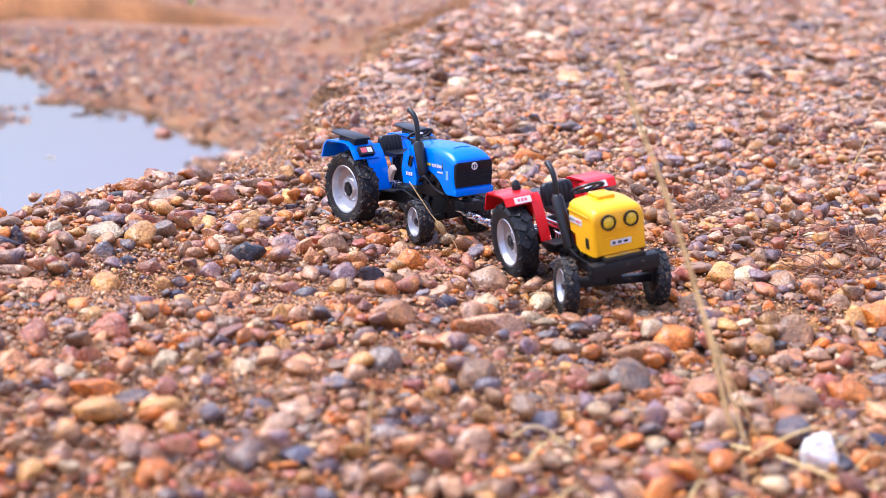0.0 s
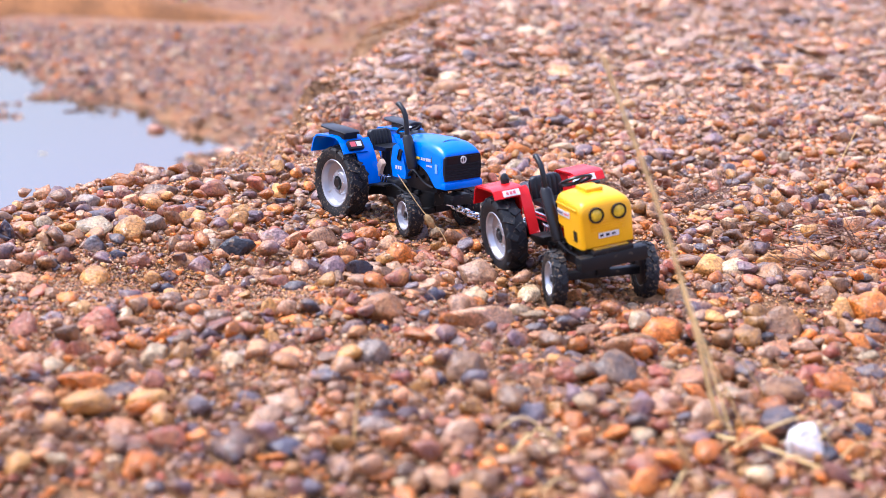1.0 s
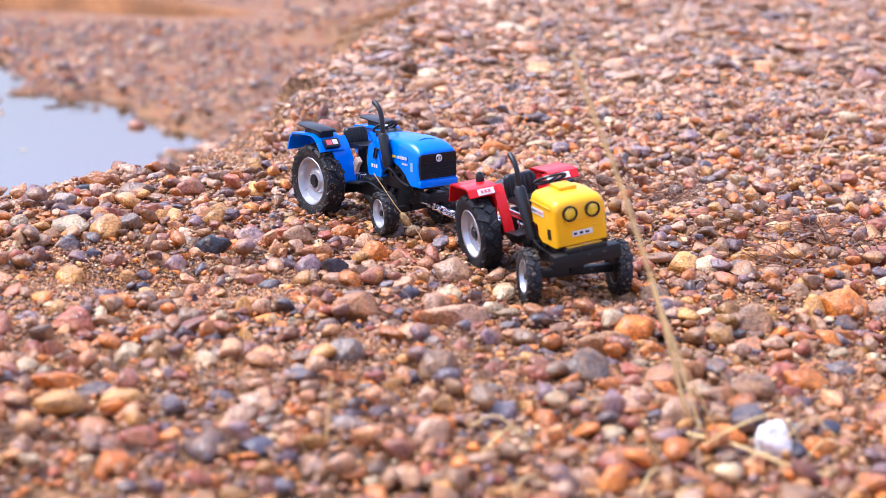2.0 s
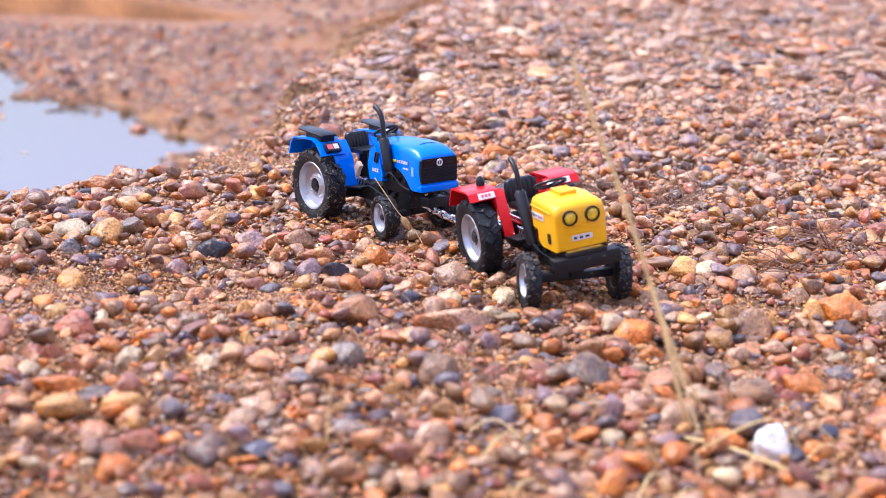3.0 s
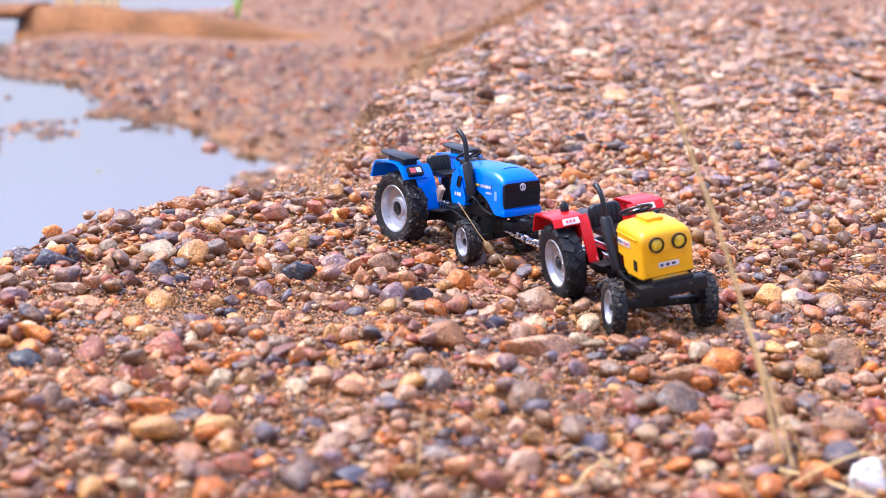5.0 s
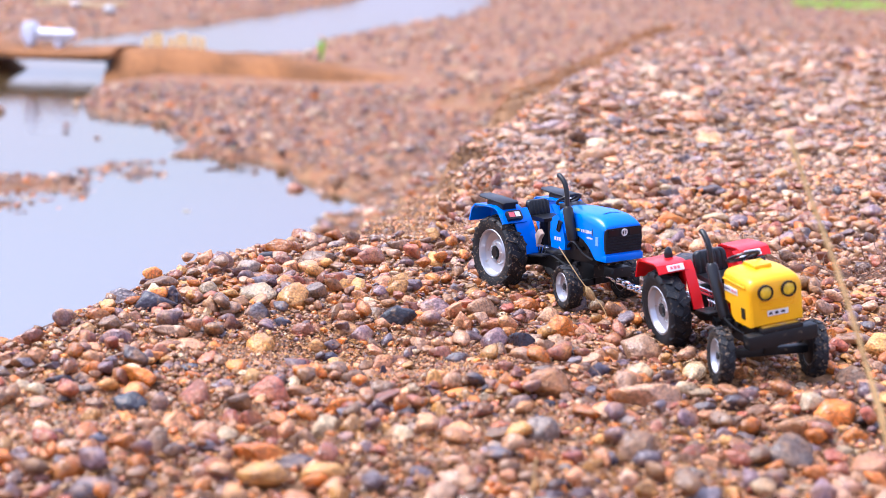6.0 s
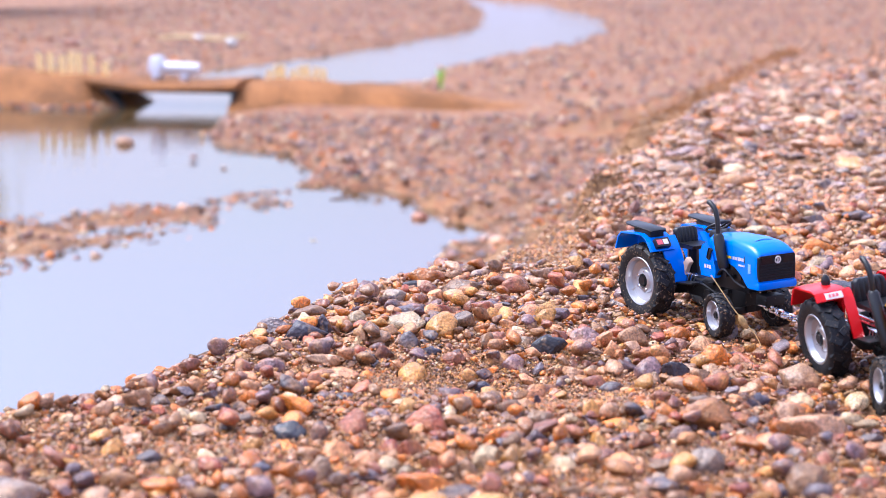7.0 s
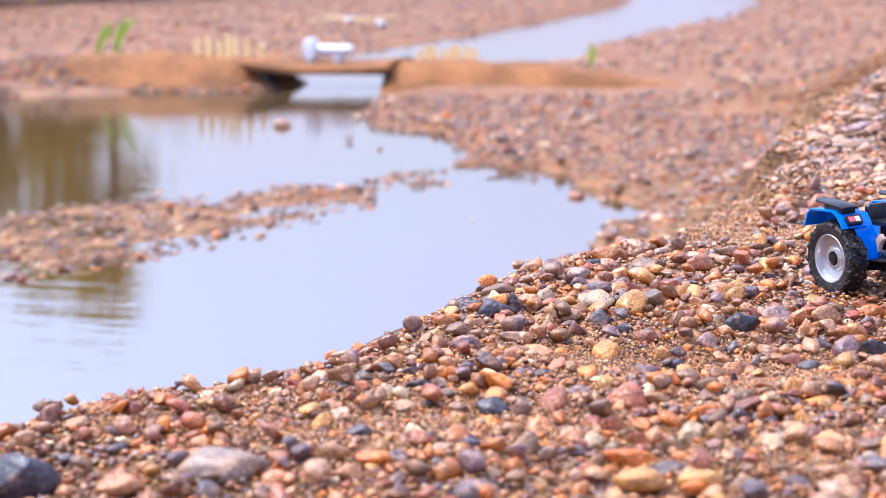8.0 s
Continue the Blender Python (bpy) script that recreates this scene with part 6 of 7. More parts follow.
stone(0.104, 0.748, 0.008, 0.004, 0.004, "orange")
stone(0.072, 0.760, 0.015, 0.008, 0.004, "orange")
stone(0.057, 0.701, 0.011, 0.007, 0.006, "peach")
stone(0.051, 0.689, 0.012, 0.006, 0.005, "pink")
stone(0.068, 0.703, 0.012, 0.007, 0.005, "peach")
stone(0.067, 0.719, 0.013, 0.007, 0.004, "slate")
stone(0.078, 0.700, 0.009, 0.005, 0.004, "pink")
stone(0.095, 0.718, 0.015, 0.008, 0.005, "umber")
stone(0.108, 0.722, 0.015, 0.008, 0.005, "peach")
stone(0.090, 0.691, 0.015, 0.008, 0.006, "peach")
stone(0.083, 0.679, 0.014, 0.008, 0.004, "slate")
stone(0.062, 0.680, 0.010, 0.005, 0.004, "pink")
stone(0.057, 0.667, 0.007, 0.005, 0.004, "grey")
stone(0.072, 0.662, 0.010, 0.006, 0.005, "ochre")
stone(0.081, 0.659, 0.007, 0.006, 0.005, "slate")
stone(0.090, 0.658, 0.008, 0.005, 0.004, "grey")
stone(0.068, 0.639, 0.011, 0.008, 0.007, "peach")
stone(0.078, 0.636, 0.011, 0.008, 0.007, "orange")
stone(0.055, 0.642, 0.014, 0.008, 0.005, "red")
stone(0.059, 0.628, 0.012, 0.007, 0.005, "peach")
stone(0.046, 0.630, 0.008, 0.005, 0.004, "grey")
stone(0.042, 0.613, 0.008, 0.005, 0.004, "orange")
stone(0.053, 0.612, 0.012, 0.008, 0.006, "grey")
stone(0.069, 0.615, 0.016, 0.009, 0.003, "slate")
stone(0.083, 0.616, 0.011, 0.006, 0.004, "pink")
stone(0.090, 0.615, 0.011, 0.008, 0.006, "umber")
stone(0.102, 0.602, 0.009, 0.005, 0.004, "cream")
stone(0.111, 0.595, 0.015, 0.008, 0.006, "pink")
stone(0.092, 0.594, 0.010, 0.006, 0.005, "grey")
stone(0.124, 0.626, 0.012, 0.008, 0.006, "umber")
stone(0.050, 0.665, 0.010, 0.007, 0.006, "ochre")
stone(0.038, 0.672, 0.010, 0.007, 0.006, "russet")
stone(0.024, 0.677, 0.010, 0.006, 0.005, "grey")
stone(-0.038, 0.646, 0.014, 0.008, 0.005, "umber")
stone(-0.081, 0.650, 0.011, 0.006, 0.004, "grey")
stone(-0.080, 0.606, 0.012, 0.007, 0.005, "umber")
stone(-0.069, 0.608, 0.013, 0.007, 0.004, "umber")
stone(-0.072, 0.597, 0.012, 0.006, 0.003, "slate")
stone(-0.059, 0.609, 0.010, 0.006, 0.004, "pink")
stone(-0.047, 0.606, 0.008, 0.005, 0.004, "umber")
stone(-0.040, 0.616, 0.005, 0.004, 0.003, "orange")
stone(-0.035, 0.622, 0.006, 0.004, 0.003, "navy")
stone(-0.031, 0.606, 0.012, 0.007, 0.005, "pink")
stone(-0.035, 0.578, 0.009, 0.006, 0.005, "orange")
stone(-0.026, 0.581, 0.007, 0.005, 0.004, "peach")
stone(-0.012, 0.561, 0.019, 0.011, 0.007, "grey")
stone(-0.012, 0.578, 0.010, 0.005, 0.003, "slate")
stone(-0.006, 0.608, 0.010, 0.006, 0.004, "grey")
stone(-0.007, 0.631, 0.007, 0.004, 0.003, "ochre")
stone(-0.001, 0.601, 0.010, 0.006, 0.004, "peach")
stone(0.000, 0.578, 0.011, 0.006, 0.005, "mauve")
stone(0.001, 0.664, 0.007, 0.004, 0.003, "orange")
stone(-0.062, 0.572, 0.015, 0.008, 0.006, "pink")
stone(-0.038, 0.558, 0.008, 0.006, 0.004, "pink")
stone(-0.048, 0.564, 0.010, 0.006, 0.005, "umber")
stone(-0.071, 0.586, 0.008, 0.005, 0.004, "peach")
stone(-0.032, 0.550, 0.012, 0.007, 0.005, "orange")
stone(0.130, 0.665, 0.012, 0.007, 0.005, "cream")
stone(0.181, 0.751, 0.011, 0.006, 0.005, "cream")
stone(0.184, 0.726, 0.010, 0.007, 0.006, "mauve")
stone(0.202, 0.714, 0.009, 0.007, 0.005, "umber")
stone(0.208, 0.701, 0.015, 0.008, 0.006, "pink")
stone(0.194, 0.690, 0.010, 0.005, 0.004, "slate")
stone(0.224, 0.694, 0.014, 0.008, 0.007, "umber")
stone(0.213, 0.681, 0.009, 0.005, 0.003, "slate")
stone(0.244, 0.703, 0.007, 0.005, 0.004, "navy")
stone(0.235, 0.699, 0.005, 0.004, 0.003, "navy")
stone(0.250, 0.722, 0.018, 0.010, 0.005, "orange")
stone(0.237, 0.683, 0.012, 0.006, 0.005, "cream")
stone(0.173, 0.635, 0.012, 0.007, 0.006, "cream")
stone(0.186, 0.656, 0.010, 0.006, 0.003, "cream")
stone(0.152, 0.625, 0.012, 0.007, 0.006, "pink")
stone(0.161, 0.617, 0.012, 0.008, 0.006, "peach")
stone(0.122, 0.604, 0.010, 0.008, 0.006, "mauve")
stone(0.130, 0.610, 0.009, 0.006, 0.005, "grey")
stone(0.144, 0.596, 0.013, 0.007, 0.005, "grey")
stone(0.125, 0.583, 0.009, 0.005, 0.004, "slate")
stone(0.199, 0.612, 0.012, 0.007, 0.005, "mauve")
stone(0.216, 0.617, 0.013, 0.007, 0.005, "slate")
stone(0.219, 0.603, 0.009, 0.007, 0.005, "peach")
stone(0.209, 0.597, 0.009, 0.005, 0.004, "peach")
stone(0.155, 0.592, 0.009, 0.006, 0.005, "grey")
stone(-0.353, 0.771, 0.010, 0.006, 0.005, "orange")
stone(-0.340, 0.780, 0.009, 0.006, 0.005, "orange")
stone(-0.325, 0.775, 0.014, 0.007, 0.006, "russet")
stone(-0.343, 0.759, 0.013, 0.007, 0.005, "grey")
stone(-0.326, 0.739, 0.013, 0.007, 0.005, "peach")
stone(-0.316, 0.714, 0.016, 0.009, 0.005, "slate")
stone(-0.323, 0.675, 0.009, 0.007, 0.006, "orange")
stone(-0.293, 0.691, 0.014, 0.009, 0.007, "cream")
stone(-0.280, 0.707, 0.014, 0.007, 0.005, "navy")
stone(-0.261, 0.690, 0.012, 0.007, 0.005, "grey")
stone(-0.279, 0.670, 0.018, 0.010, 0.004, "pink")
stone(-0.248, 0.658, 0.014, 0.008, 0.006, "orange")
stone(-0.217, 0.653, 0.010, 0.006, 0.003, "orange")
stone(-0.216, 0.626, 0.008, 0.005, 0.004, "orange")
stone(-0.240, 0.605, 0.012, 0.007, 0.004, "grey")
stone(-0.268, 0.585, 0.016, 0.009, 0.006, "orange")
stone(-0.287, 0.621, 0.012, 0.007, 0.006, "slate")
stone(-0.260, 0.629, 0.011, 0.008, 0.007, "cream")
stone(-0.270, 0.623, 0.010, 0.006, 0.004, "peach")
stone(-0.257, 0.593, 0.011, 0.006, 0.005, "mauve")
stone(-0.289, 0.586, 0.016, 0.010, 0.008, "umber")
stone(-0.240, 0.785, 0.017, 0.009, 0.004, "peach")
stone(-0.248, 0.807, 0.016, 0.009, 0.006, "pink")
stone(-0.264, 0.771, 0.011, 0.007, 0.006, "peach")
stone(-0.269, 0.858, 0.027, 0.017, 0.0120, "navy", 6)
stone(-0.294, 0.874, 0.026, 0.014, 0.0090, "slate", 9)



class Raster:
    """Which spots of a patch of ground are taken."""

    def __init__(self, x0, y0, x1, y1, cell):
        self.x0, self.y0, self.cell = x0, y0, cell
        self.full = np.zeros((int((y1 - y0) / cell) + 1, int((x1 - x0) / cell) + 1), bool)

    def free(self, x, y, a, b, turn, share):
        c, s = math.cos(turn), math.sin(turn)
        h, w = self.full.shape
        for u, v in ((0, 0), (1, 0), (-1, 0), (0, 1), (0, -1), (0.7, 0.7), (-0.7, 0.7), (0.7, -0.7), (-0.7, -0.7)):
            i = int((x + (u * a * c - v * b * s) * share - self.x0) / self.cell)
            j = int((y + (u * a * s + v * b * c) * share - self.y0) / self.cell)
            if not (0 <= i < w and 0 <= j < h) or self.full[j, i]:
                return False
        return True

    def take(self, x, y, a, b, turn):
        r = max(a, b)
        i0, i1 = max(0, int((x - r - self.x0) / self.cell)), int((x + r - self.x0) / self.cell) + 2
        j0, j1 = max(0, int((y - r - self.y0) / self.cell)), int((y + r - self.y0) / self.cell) + 2
        sub = self.full[j0:j1, i0:i1]
        if not sub.size:
            return
        gx = self.x0 + (np.arange(i0, i0 + sub.shape[1]) + 0.5) * self.cell - x
        gy = (self.y0 + (np.arange(j0, j0 + sub.shape[0]) + 0.5) * self.cell - y)[:, None]
        c, s = math.cos(turn), math.sin(turn)
        sub |= ((gx * c + gy * s) / a) ** 2 + ((gy * c - gx * s) / b) ** 2 < 1


def scatter(raster, rs, tries, a_low, a_high, keep, share=0.8, flat=1.0):
    """Pebbles thrown on to free spots: rows of x, y, half length, half width, half thickness, turn."""
    h, w = raster.full.shape
    xs = raster.x0 + rs.rand(tries) * w * raster.cell
    ys = raster.y0 + rs.rand(tries) * h * raster.cell
    ok = keep(xs, ys)
    out = []
    for x, y in zip(xs[ok], ys[ok]):
        a = a_low * (a_high / a_low) ** rs.rand()
        b = a * rs.uniform(0.62, 0.95)
        turn = rs.uniform(0, math.pi)
        if raster.free(x, y, a, b, turn, share):
            raster.take(x, y, a * 0.97, b * 0.97, turn)
            out.append((x, y, a, b, b * rs.uniform(0.45, 0.95) * flat, turn))
    return out


def bed(name, rows, shapes, rs, mat, sink=0.3, lift=0.0, smooth=True, level=height):
    """Many pebbles joined into one mesh. level: the surface on which they lie."""
    rows = np.array(rows)
    zs = level(rows[:, 0], rows[:, 1])
    pick = rs.randint(0, len(shapes), len(rows))
    cos, tris, base = [], [], 0
    for k, (co, tri) in enumerate(shapes):
        sel = rows[pick == k]
        if not len(sel):
            continue
        n = len(sel)
        tilt, yaw = rs.normal(0, 0.16, (2, n)), sel[:, 5]
        p = co[None] * np.stack([sel[:, 2], sel[:, 3], sel[:, 4]], -1)[:, None]
        z = p[..., 2] + p[..., 0] * tilt[0][:, None] + p[..., 1] * tilt[1][:, None]
        c, s = np.cos(yaw)[:, None], np.sin(yaw)[:, None]
        x, y = p[..., 0] * c - p[..., 1] * s, p[..., 0] * s + p[..., 1] * c
        up = zs[pick == k] + sel[:, 4] * (sink + rs.uniform(-0.3, 0.35, n)) + lift * rs.rand(n)
        cos.append(np.stack([x + sel[:, 0:1], y + sel[:, 1:2], z + up[:, None]], -1).reshape(-1, 3))
        tris.append((tri[None] + (np.arange(n) * len(co))[:, None, None]).reshape(-1, 3) + base)
        base += n * len(co)
    co, tri = np.concatenate(cos), np.concatenate(tris)
    me = bpy.data.meshes.new(name)
    me.vertices.add(len(co))
    me.vertices.foreach_set("co", co.ravel())
    me.loops.add(tri.size)
    me.loops.foreach_set("vertex_index", tri.ravel())
    me.polygons.add(len(tri))
    me.polygons.foreach_set("loop_start", np.arange(0, tri.size, 3))
    me.polygons.foreach_set("use_smooth", np.full(len(tri), smooth))
    me.update()
    me.materials.append(mat)
    return new(name, me)


rs = np.random.RandomState(11)


def wheel_free(x, y, room=0.0):
    """Keeps stones out of the toys' wheels. room: a clear strip before them, where they have pushed the stones down."""
    ok = np.ones(np.shape(x), bool)
    for m, L, half in ((red.matrix_world, 0.074, 0.0298), (blue.matrix_world, 0.077, 0.027)):
        for dx, r in ((0, 0.012), (L, 0.009)):
            for s in (-1, 1):
                p, way = m @ Vector((dx, s * half, 0)), m.to_3x3() @ Vector((1, 0, 0))
                u, v = (x - p.x) * way.x + (y - p.y) * way.y, (y - p.y) * way.x - (x - p.x) * way.y
                ok &= (u / (r * 1.2)) ** 2 + (v / 0.011) ** 2 > 1
                if room:
                    ok &= ((x - p.x) / (0.006 + room)) ** 2 + ((y - p.y + room) / (room * 1.1)) ** 2 > 1
    return ok


def seen(x, y):
    return (x > -0.78 * (y + 0.05) - 0.03) & (x < 0.375 * (y + 0.05) + 0.04)


sandy = lambda x, y: 0.6 * ripple(x, y, 0.06) + 0.5 * ripple(x, y, 0.021) + 1.2 * np.exp(-((x - 0.205) ** 2 / 0.0014 + (y - 0.785) ** 2 / 0.0006)) + 1.3 * np.exp(-((x + 0.12) ** 2 / 0.006 + (y - 0.785) ** 2 / 0.0008)) + 0.5 * step((0.695 - y) / 0.04) + 1.1 * np.exp(-((x + 0.14) ** 2 / 0.0026 + (y - 1.17) ** 2 / 0.0030))
on_bank = lambda x, y: seen(x, y) & (from_lip(x, y) > -0.024 + 0.018 * step((y - 1.1) / 0.1)) & wheel_free(x, y)
near = Raster(-0.75, 0.34, 0.62, 1.60, 0.001)
for x, y, a, b, turn in placed:
    near.take(x, y, a * 0.92, b * 0.92, turn)
bare = lambda x, y: step(washed(x, y, from_lip(x, y)) * 2.5) * (ripple(x, y, 0.02) > -0.72)
coarse = lambda x, y: on_bank(x, y) & wheel_free(x, y, 0.018) & (sandy(x, y) < 0.5) & (bare(x, y) < 0.15)
heroes = near.full.copy()
singles = scatter(near, rs, 900, 0.0072, 0.0115, lambda x, y: on_bank(x, y) & wheel_free(x, y, 0.022) & (bare(x, y) < 0.15) & (sandy(x, y) < 0.9) & (from_lip(x, y) > 0.035), 0.7)
body_rows = scatter(near, rs, 5200, 0.0046, 0.0078, coarse, 0.72)
body_rows += scatter(near, rs, 26000, 0.0027, 0.0048, lambda x, y: on_bank(x, y) & wheel_free(x, y, 0.012) & (sandy(x, y) < 0.75) & (bare(x, y) < 0.3), 0.72)
small = scatter(near, rs, 200000, 0.0017, 0.0032, lambda x, y: on_bank(x, y) & (sandy(x, y) < 1.15) & ((bare(x, y) < 0.4) | (ripple(x, y, 0.009) > 0.45)), 0.7)
grit = scatter(near, rs, 120000, 0.0008, 0.0015, lambda x, y: on_bank(x, y), 0.9)
top_rows = [(x, y, a * 0.9, b * 0.9, c * 0.9, t) for x, y, a, b, c, t in
            ((rs.uniform(-0.6, 0.5), rs.uniform(0.4, 1.4), a, a * 0.8, a * rs.uniform(0.5, 0.8), rs.uniform(0, 3)) for a in 0.0024 + 0.0062 * rs.rand(4200) ** 1.6)
            if on_bank(np.array(x), np.array(y)) and wheel_free(x, y, 0.02) and sandy(np.array(x), np.array(y)) < 0.9 and bare(np.array(x), np.array(y)) < 0.2 and not heroes[int((y - near.y0) / 0.001), int((x - near.x0) / 0.001)]]

body_rows = singles + body_rows
focus = [r for r in body_rows if 0.62 < r[1] < 1.12 and r[2] > 0.0042]
rest = [r for r in body_rows if not (0.62 < r[1] < 1.12 and r[2] > 0.0042)]
damp = [r for r in focus if r[1] < 0.98]
# the further pebbles, which get the colours paled for sky sheen
dry = [r for r in focus if r[1] >= 0.98]
tagged(bed("pebble_bed", damp, FINE, rs, M_STONE_ISLAND, 0.12, 0.002), "closely packed damp river pebbles of many colours", "pebbles", kind="stuff")
tagged(bed("pebble_bed", dry, MID, rs, M_SHEEN, 0.15, 0.002), "closely packed river pebbles of many colours, paled by painted sky sheen", "pebbles", kind="stuff")
far_rest = [r for r in rest if r[1] >= 1.0]
rest = [r for r in rest if r[1] < 1.0]
tagged(bed("pebble_bed", far_rest, MID, rs, M_SHEEN, 0.2, 0.002), "small river pebbles of many colours, paled by painted sky sheen", "pebbles", kind="stuff")
tagged(bed("pebble_bed", rest, MID, rs, M_STONE_ISLAND, 0.15, 0.002), "closely packed small river pebbles of many colours", "pebbles", kind="stuff")
tagged(bed("loose_pebbles", top_rows, MID, rs, M_STONE_ISLAND, 0.9, 0.004), "loose river pebbles lying on the others", "pebbles", kind="stuff")
grains = np.stack([rs.uniform(-0.5, 0.40, 60000), rs.uniform(0.58, 1.25, 60000)], -1)
hollow = np.stack([rs.normal(-0.12, 0.075, 22000), rs.normal(0.785, 0.026, 22000)], -1)
front = np.stack([rs.uniform(-0.45, 0.25, 30000), rs.uniform(0.60, 0.70, 30000)], -1)
lip_sand = np.stack([rs.normal(-0.14, 0.045, 16000), rs.normal(1.17, 0.045, 16000)], -1)
grains = np.concatenate([grains, hollow, front, lip_sand])
grains = grains[on_bank(grains[:, 0], grains[:, 1]) & (sandy(grains[:, 0], grains[:, 1]) > -0.1)]
size = 0.0004 + 0.0010 * rs.rand(len(grains)) ** 1.5
loose = np.column_stack([grains, size, size * 0.8, size * 0.7, rs.uniform(0, 3, len(grains))])
scarp = np.stack([rs.uniform(-0.3, 0.1, 40000), rs.uniform(1.05, 1.60, 40000)], -1)
scarp = scarp[(washed(scarp[:, 0], scarp[:, 1], from_lip(scarp[:, 0], scarp[:, 1])) > 0.25) & (from_lip(scarp[:, 0], scarp[:, 1]) > -0.05)]
size = 0.0006 + 0.0024 * rs.rand(len(scarp)) ** 4
loose = np.concatenate([loose, np.column_stack([scarp, size, size * 0.8, size * 0.7, rs.uniform(0, 3, len(scarp))])])
tagged(bed("coarse_grit", loose, CHIPS, rs, M_GRIT, 0.5, 0.0030, False), "coarse sand grains scattered over pebbles", "grit", kind="stuff")
tagged(bed("small_pebbles", [r for r in small if r[1] < 1.0], LOW, rs, M_STONE_ISLAND, 0.6, 0.0015), "small damp river pebbles and gravel", "pebbles", kind="stuff")
tagged(bed("small_pebbles", [r for r in small if r[1] >= 1.0], LOW, rs, M_SHEEN, 0.6, 0.0015), "small river pebbles and gravel, paled by painted sky sheen", "pebbles", kind="stuff")
tagged(bed("coarse_grit", grit, CHIPS, rs, M_GRIT, 0.4, 0.0005, False), "coarse orange-brown sand and grit", "grit", kind="stuff")

mid = Raster(-0.35, 1.60, 1.5, 3.4, 0.003)
on_mid = lambda x, y: seen(x, y) & (from_lip(x, y) > -0.004)
rows = scatter(mid, rs, 2200, 0.009, 0.019, lambda x, y: on_mid(x, y) & (from_lip(x, y) > 0.02) & (washed(x, y, from_lip(x, y)) < 0.05), flat=0.55)
tagged(bed("pebble_bed", rows, MID, rs, M_SHEEN, 0.5, 0.006), "larger stones of the pebble bank", "pebbles", kind="stuff")
rows = scatter(mid, rs, 11000, 0.0048, 0.0095, on_mid, 0.7, flat=0.6)
tagged(bed("pebble_bed", rows, LOW, rs, M_SHEEN, 0.4, 0.004), "pebble bank running away from the pond", "pebbles", kind="stuff")
rows = scatter(mid, rs, 60000, 0.0034, 0.0056, on_mid, 0.75)
tagged(bed("small_pebbles", rows, LOW, rs, M_SHEEN, 0.35, 0.001), "small gravel between larger pebbles", "pebbles", kind="stuff")

far = Raster(-0.5, 3.4, 8.0, 20.0, 0.010)
on_far = lambda x, y: seen(x, y) & (from_lip(x, y) > -0.02)
rows = scatter(far, rs, 1200, 0.014, 0.028, on_far, flat=0.5) + scatter(far, rs, 60000, 0.008, 0.015, on_far, flat=0.6)
tagged(bed("far_pebbles", rows, CHIPS, rs, M_SHEEN, 0.4, 0.006), "far gravel bank of mixed pebbles", "pebbles", kind="stuff")

shore = Raster(-4.2, 1.4, 1.6, 5.6, 0.004)
on_shore = lambda x, y: (x > -0.78 * y - 0.1) & (x < 0.2 * y) & (from_lip(x, y) < -0.022 - 0.085 * step((y - 1.45) / 0.2) - 0.06 * step((y - 2.0) / 0.5)) & (height(x, y) > WATER - 0.011) & (inside([(-3.2, 5.3), (-0.6, 5.48), (-0.6, 6.4), (-3.2, 6.4)], x, y) < 0)
on_spit = lambda x, y: inside(SPIT, x, y) > -0.15
rows = scatter(shore, rs, 7000, 0.010, 0.021, lambda x, y: on_shore(x, y) & ~on_spit(x, y), 0.7, flat=0.8)
rows += scatter(shore, rs, 5000, 0.009, 0.014, lambda x, y: on_shore(x, y) & on_spit(x, y), 0.7, flat=0.7) + scatter(shore, rs, 60000, 0.0045, 0.0095, on_shore, flat=0.7)
wading = lambda x, y: (x > -0.78 * y - 0.1) & (y > 2.2) & (y < 5.2) & (height(x, y) > WATER - 0.032) & (height(x, y) < WATER - 0.006) & (ripple(x, y, 0.3) > 0.0)
rows += scatter(shore, rs, 5000, 0.007, 0.017, wading, flat=1.6)
tagged(bed("shore_pebbles", rows, LOW, rs, M_SHORE, 0.3, 0.003), "wet pebbles along the pond's flat shore", "pebbles", kind="stuff")
apron = np.stack([rs.uniform(-0.45, 0.25, 36000), rs.uniform(1.1, 3.4, 36000)], -1)
s_lip = from_lip(apron[:, 0], apron[:, 1])
apron = apron[(s_lip > -0.30 * rs.rand(len(apron)) ** 0.7) & (s_lip < -0.085 * step((apron[:, 1] - 1.45) / 0.2) - 0.06 * step((apron[:, 1] - 2.0) / 0.5)) & (apron[:, 0] > -0.35 * apron[:, 1])]
extra = np.stack([rs.uniform(-0.62, -0.08, 26000), rs.uniform(1.02, 1.7, 26000)], -1)
s_lip = from_lip(extra[:, 0], extra[:, 1])
size = 0.0016 + 0.005 * rs.rand(len(apron)) ** 2.5
rows = np.column_stack([apron, size, size * 0.8, size * 0.6, rs.uniform(0, 3, len(apron))])
tagged(bed("slope_gravel", rows, LOW, rs, M_SHORE, 0.35, 0.002), "fine gravel spilt down the slope below the lip", "gravel", kind="stuff")
extra = extra[(s_lip > -0.40) & (s_lip < 0.0) & (height(extra[:, 0], extra[:, 1]) > WATER)][:16000]
size = 0.0008 + 0.0026 * rs.rand(len(extra)) ** 3
rows = np.column_stack([extra, size, size * 0.8, size * 0.6, rs.uniform(0, 3, len(extra))])
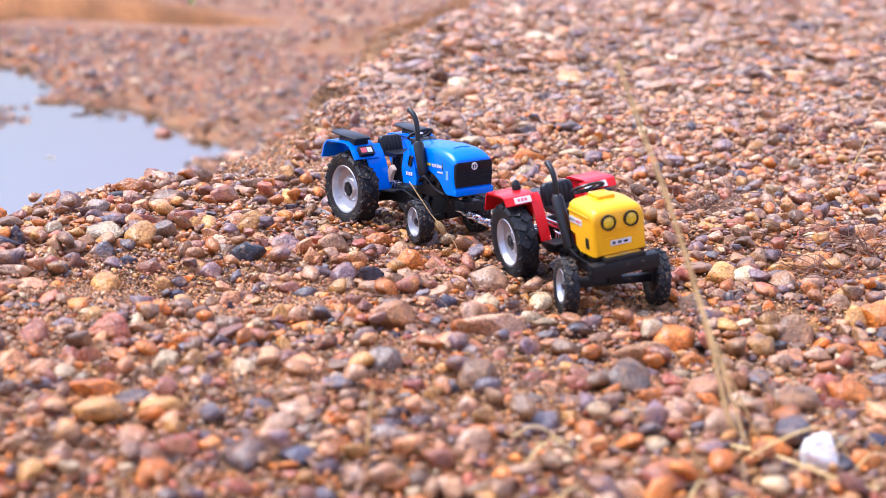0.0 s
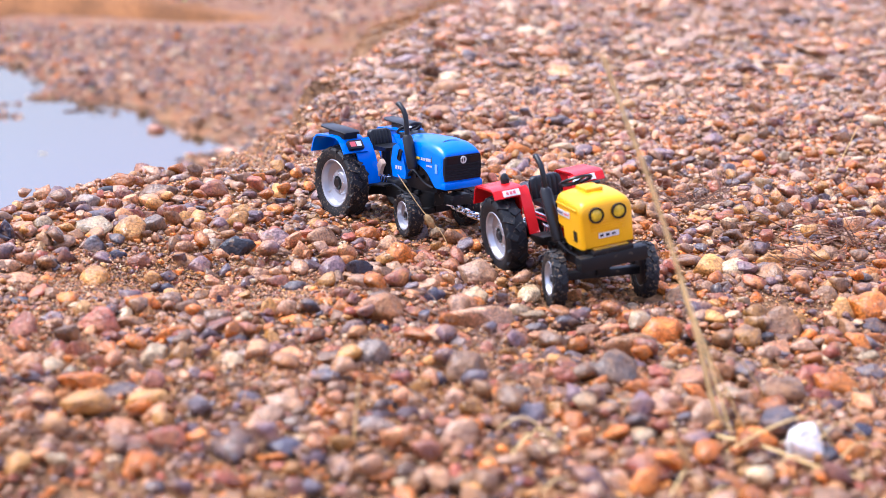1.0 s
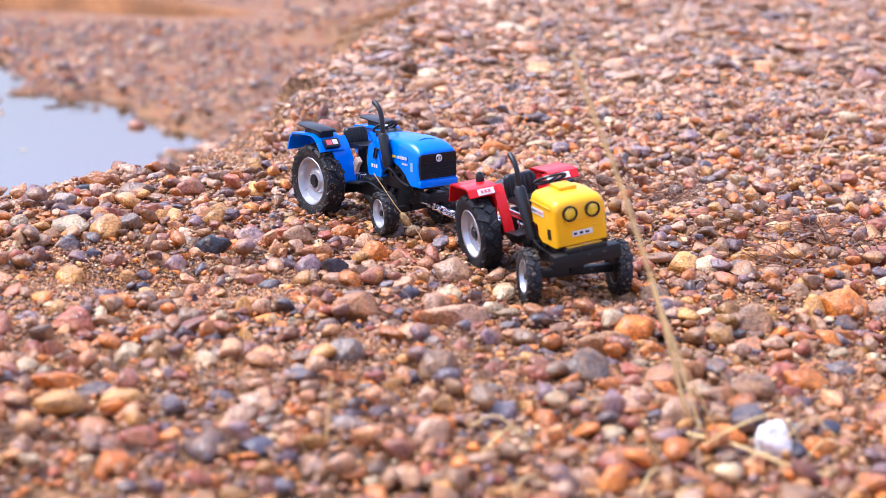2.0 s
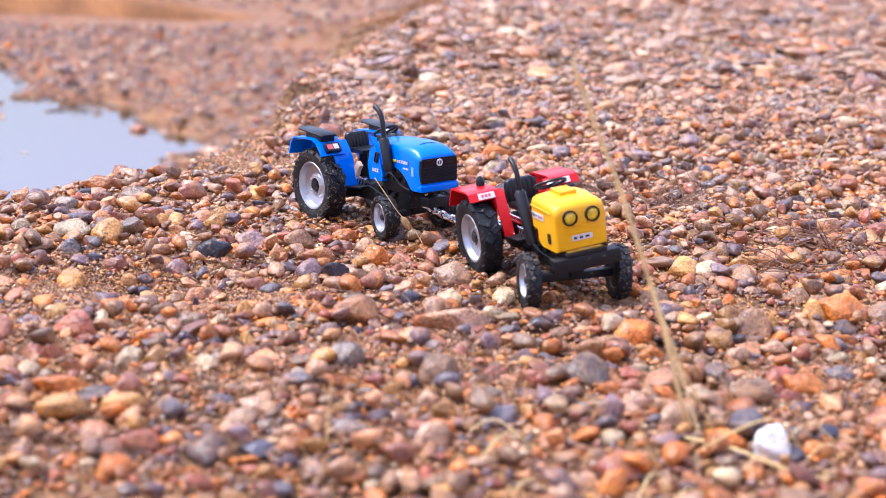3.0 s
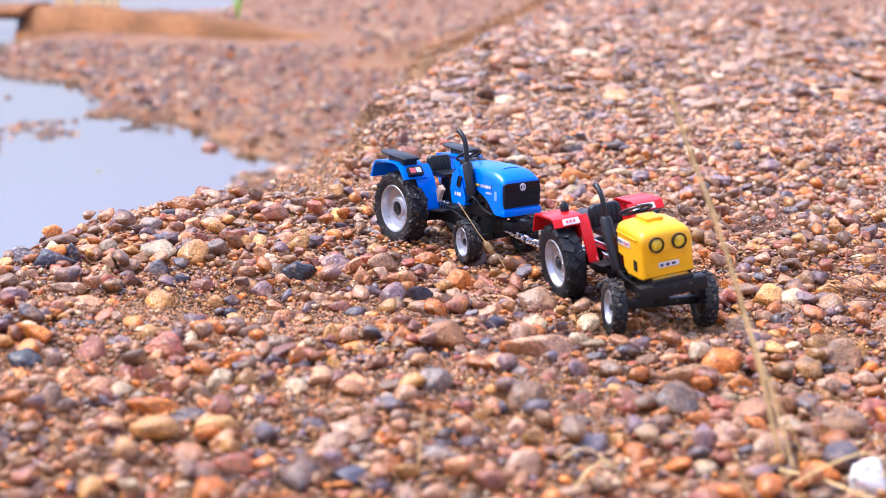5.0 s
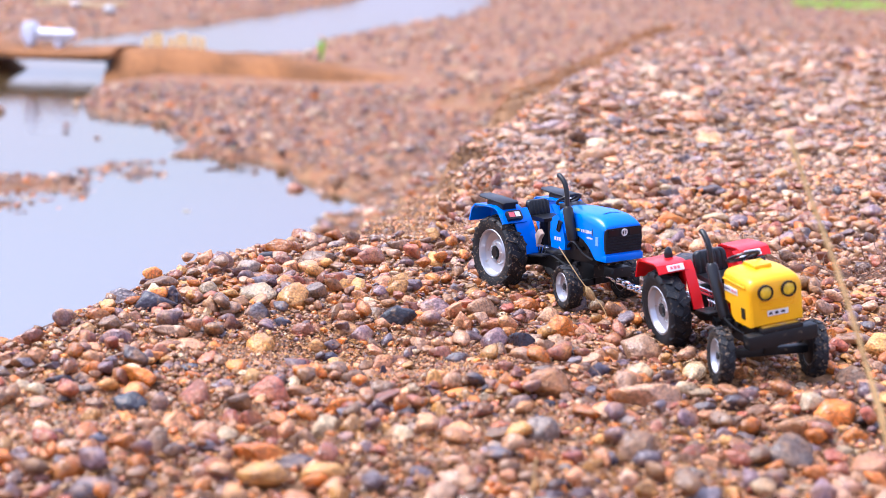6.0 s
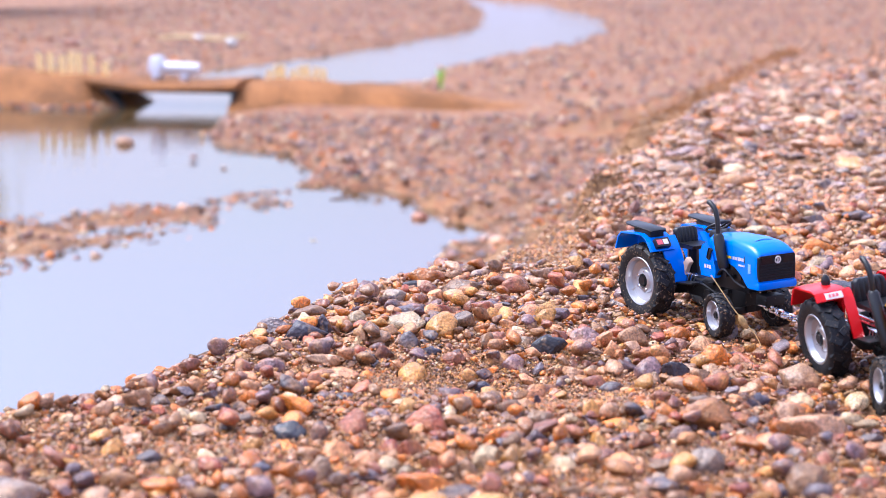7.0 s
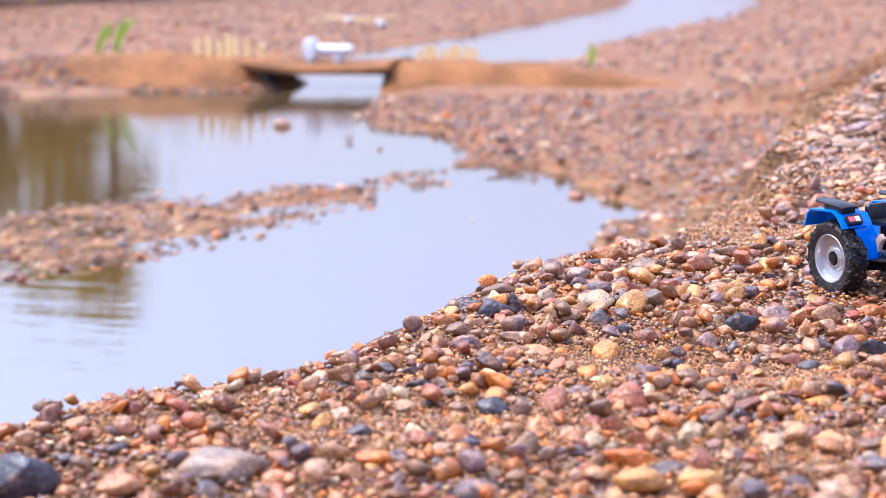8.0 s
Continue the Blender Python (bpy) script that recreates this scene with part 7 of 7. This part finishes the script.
tagged(bed("slope_sand", rows, CHIPS, rs, M_GRIT, 0.35, 0.002, False), "coarse orange sand crumbling down the washed-out lip", "sand", kind="stuff")
ledge = np.stack([rs.uniform(-0.3, 1.0, 90000), rs.uniform(1.9, 7.0, 90000)], -1)
s_lip = from_lip(ledge[:, 0], ledge[:, 1])
ledge = ledge[(s_lip < 0.0) & (s_lip > -0.19)]
size = 0.0015 + 0.004 * rs.rand(len(ledge)) ** 3
rows = np.column_stack([ledge, size, size * 0.8, size * 0.5, rs.uniform(0, 3, len(ledge))])
tagged(bed("ledge_sand", rows, CHIPS, rs, M_SAND, 0.3, 0.001), "coarse orange sand on the ledge below the lip", "sand", kind="stuff")
beyond = Raster(-8.0, 4.9, 7.0, 24.0, 0.012)
on_beyond = lambda x, y: (x > -0.78 * y - 0.1) & (x < 0.36 * y) & ((y > 5.6) | (x > 0.2 * y)) & (from_lip(x, y) < -0.17) & (height(x, y) > WATER - 0.011) & (inside([(-3.2, 5.35), (-0.6, 5.5), (-0.6, 6.4), (-3.2, 6.4)], x, y) < 0)
rows = scatter(beyond, rs, 4000, 0.022, 0.04, on_beyond, flat=0.7) + scatter(beyond, rs, 44000, 0.009, 0.022, on_beyond)
tagged(bed("far_shore_pebbles", rows, CHIPS, rs, M_SHORE, 0.3, 0.003), "gravel on the flats beyond the sand dam", "pebbles", kind="stuff")

# gravel thrown up along the foot of the dam, and over its far end
def on_dam(x, y):
    h = dam_height(x)
    across = (y - 5.92 - 0.02 * np.sin(x * 3)) / (0.75 + h * 1.6)
    return WATER - 0.06 + (h + 0.06) * np.interp(across, [d for d, v in DAM_ACROSS], [max(v, -0.1) for d, v in DAM_ACROSS])


spread = np.stack([rs.uniform(-6.0, -2.36, 16000), rs.uniform(5.50, 5.98, 16000)], -1)
rise = on_dam(spread[:, 0], spread[:, 1]) - WATER
top = 0.018 + 0.022 * ripple(spread[:, 0], spread[:, 1], 0.2) + 0.15 * step((-3.05 - spread[:, 0]) / 0.5)
spread = spread[(rise > -0.01) & (rise < top * (0.3 + 0.9 * rs.rand(len(spread))))]
size = 0.006 + 0.010 * rs.rand(len(spread)) ** 2
rows = np.column_stack([spread, size, size * 0.8, size * 0.6, rs.uniform(0, 3, len(spread))])
tagged(bed("dam_gravel", rows, LOW, rs, M_SHORE, 0.3, 0.003, level=on_dam), "wet gravel thrown up along the foot of the sand dam", "gravel", kind="stuff")

# a low strip of fresh grass beyond the bank
blades = []
for k in range(420):
    gx, gy = rs.uniform(2.15, 3.0), 13.5 + rs.normal(0, 0.35)
    gz, a, tall = float(height(gx, gy)), rs.uniform(0, math.pi), rs.uniform(0.03, 0.085)
    w, lean = 0.006, rs.uniform(-0.03, 0.03)
    ca, sa = math.cos(a) * w, math.sin(a) * w
    blades += [(gx - ca, gy - sa, gz), (gx + ca, gy + sa, gz), (gx - sa * 0.4, gy + ca * 0.4, gz), (gx + lean, gy, gz + tall)]
me = bpy.data.meshes.new("grass_strip")
me.from_pydata(blades, [], [f for k in range(0, len(blades), 4) for f in ((k, k + 1, k + 3), (k + 1, k + 2, k + 3), (k + 2, k, k + 3))])
me.materials.append(M_LEAF)
tagged(new("grass_strip", me), "low strip of fresh green grass beyond the gravel bank", "grass", kind="stuff")
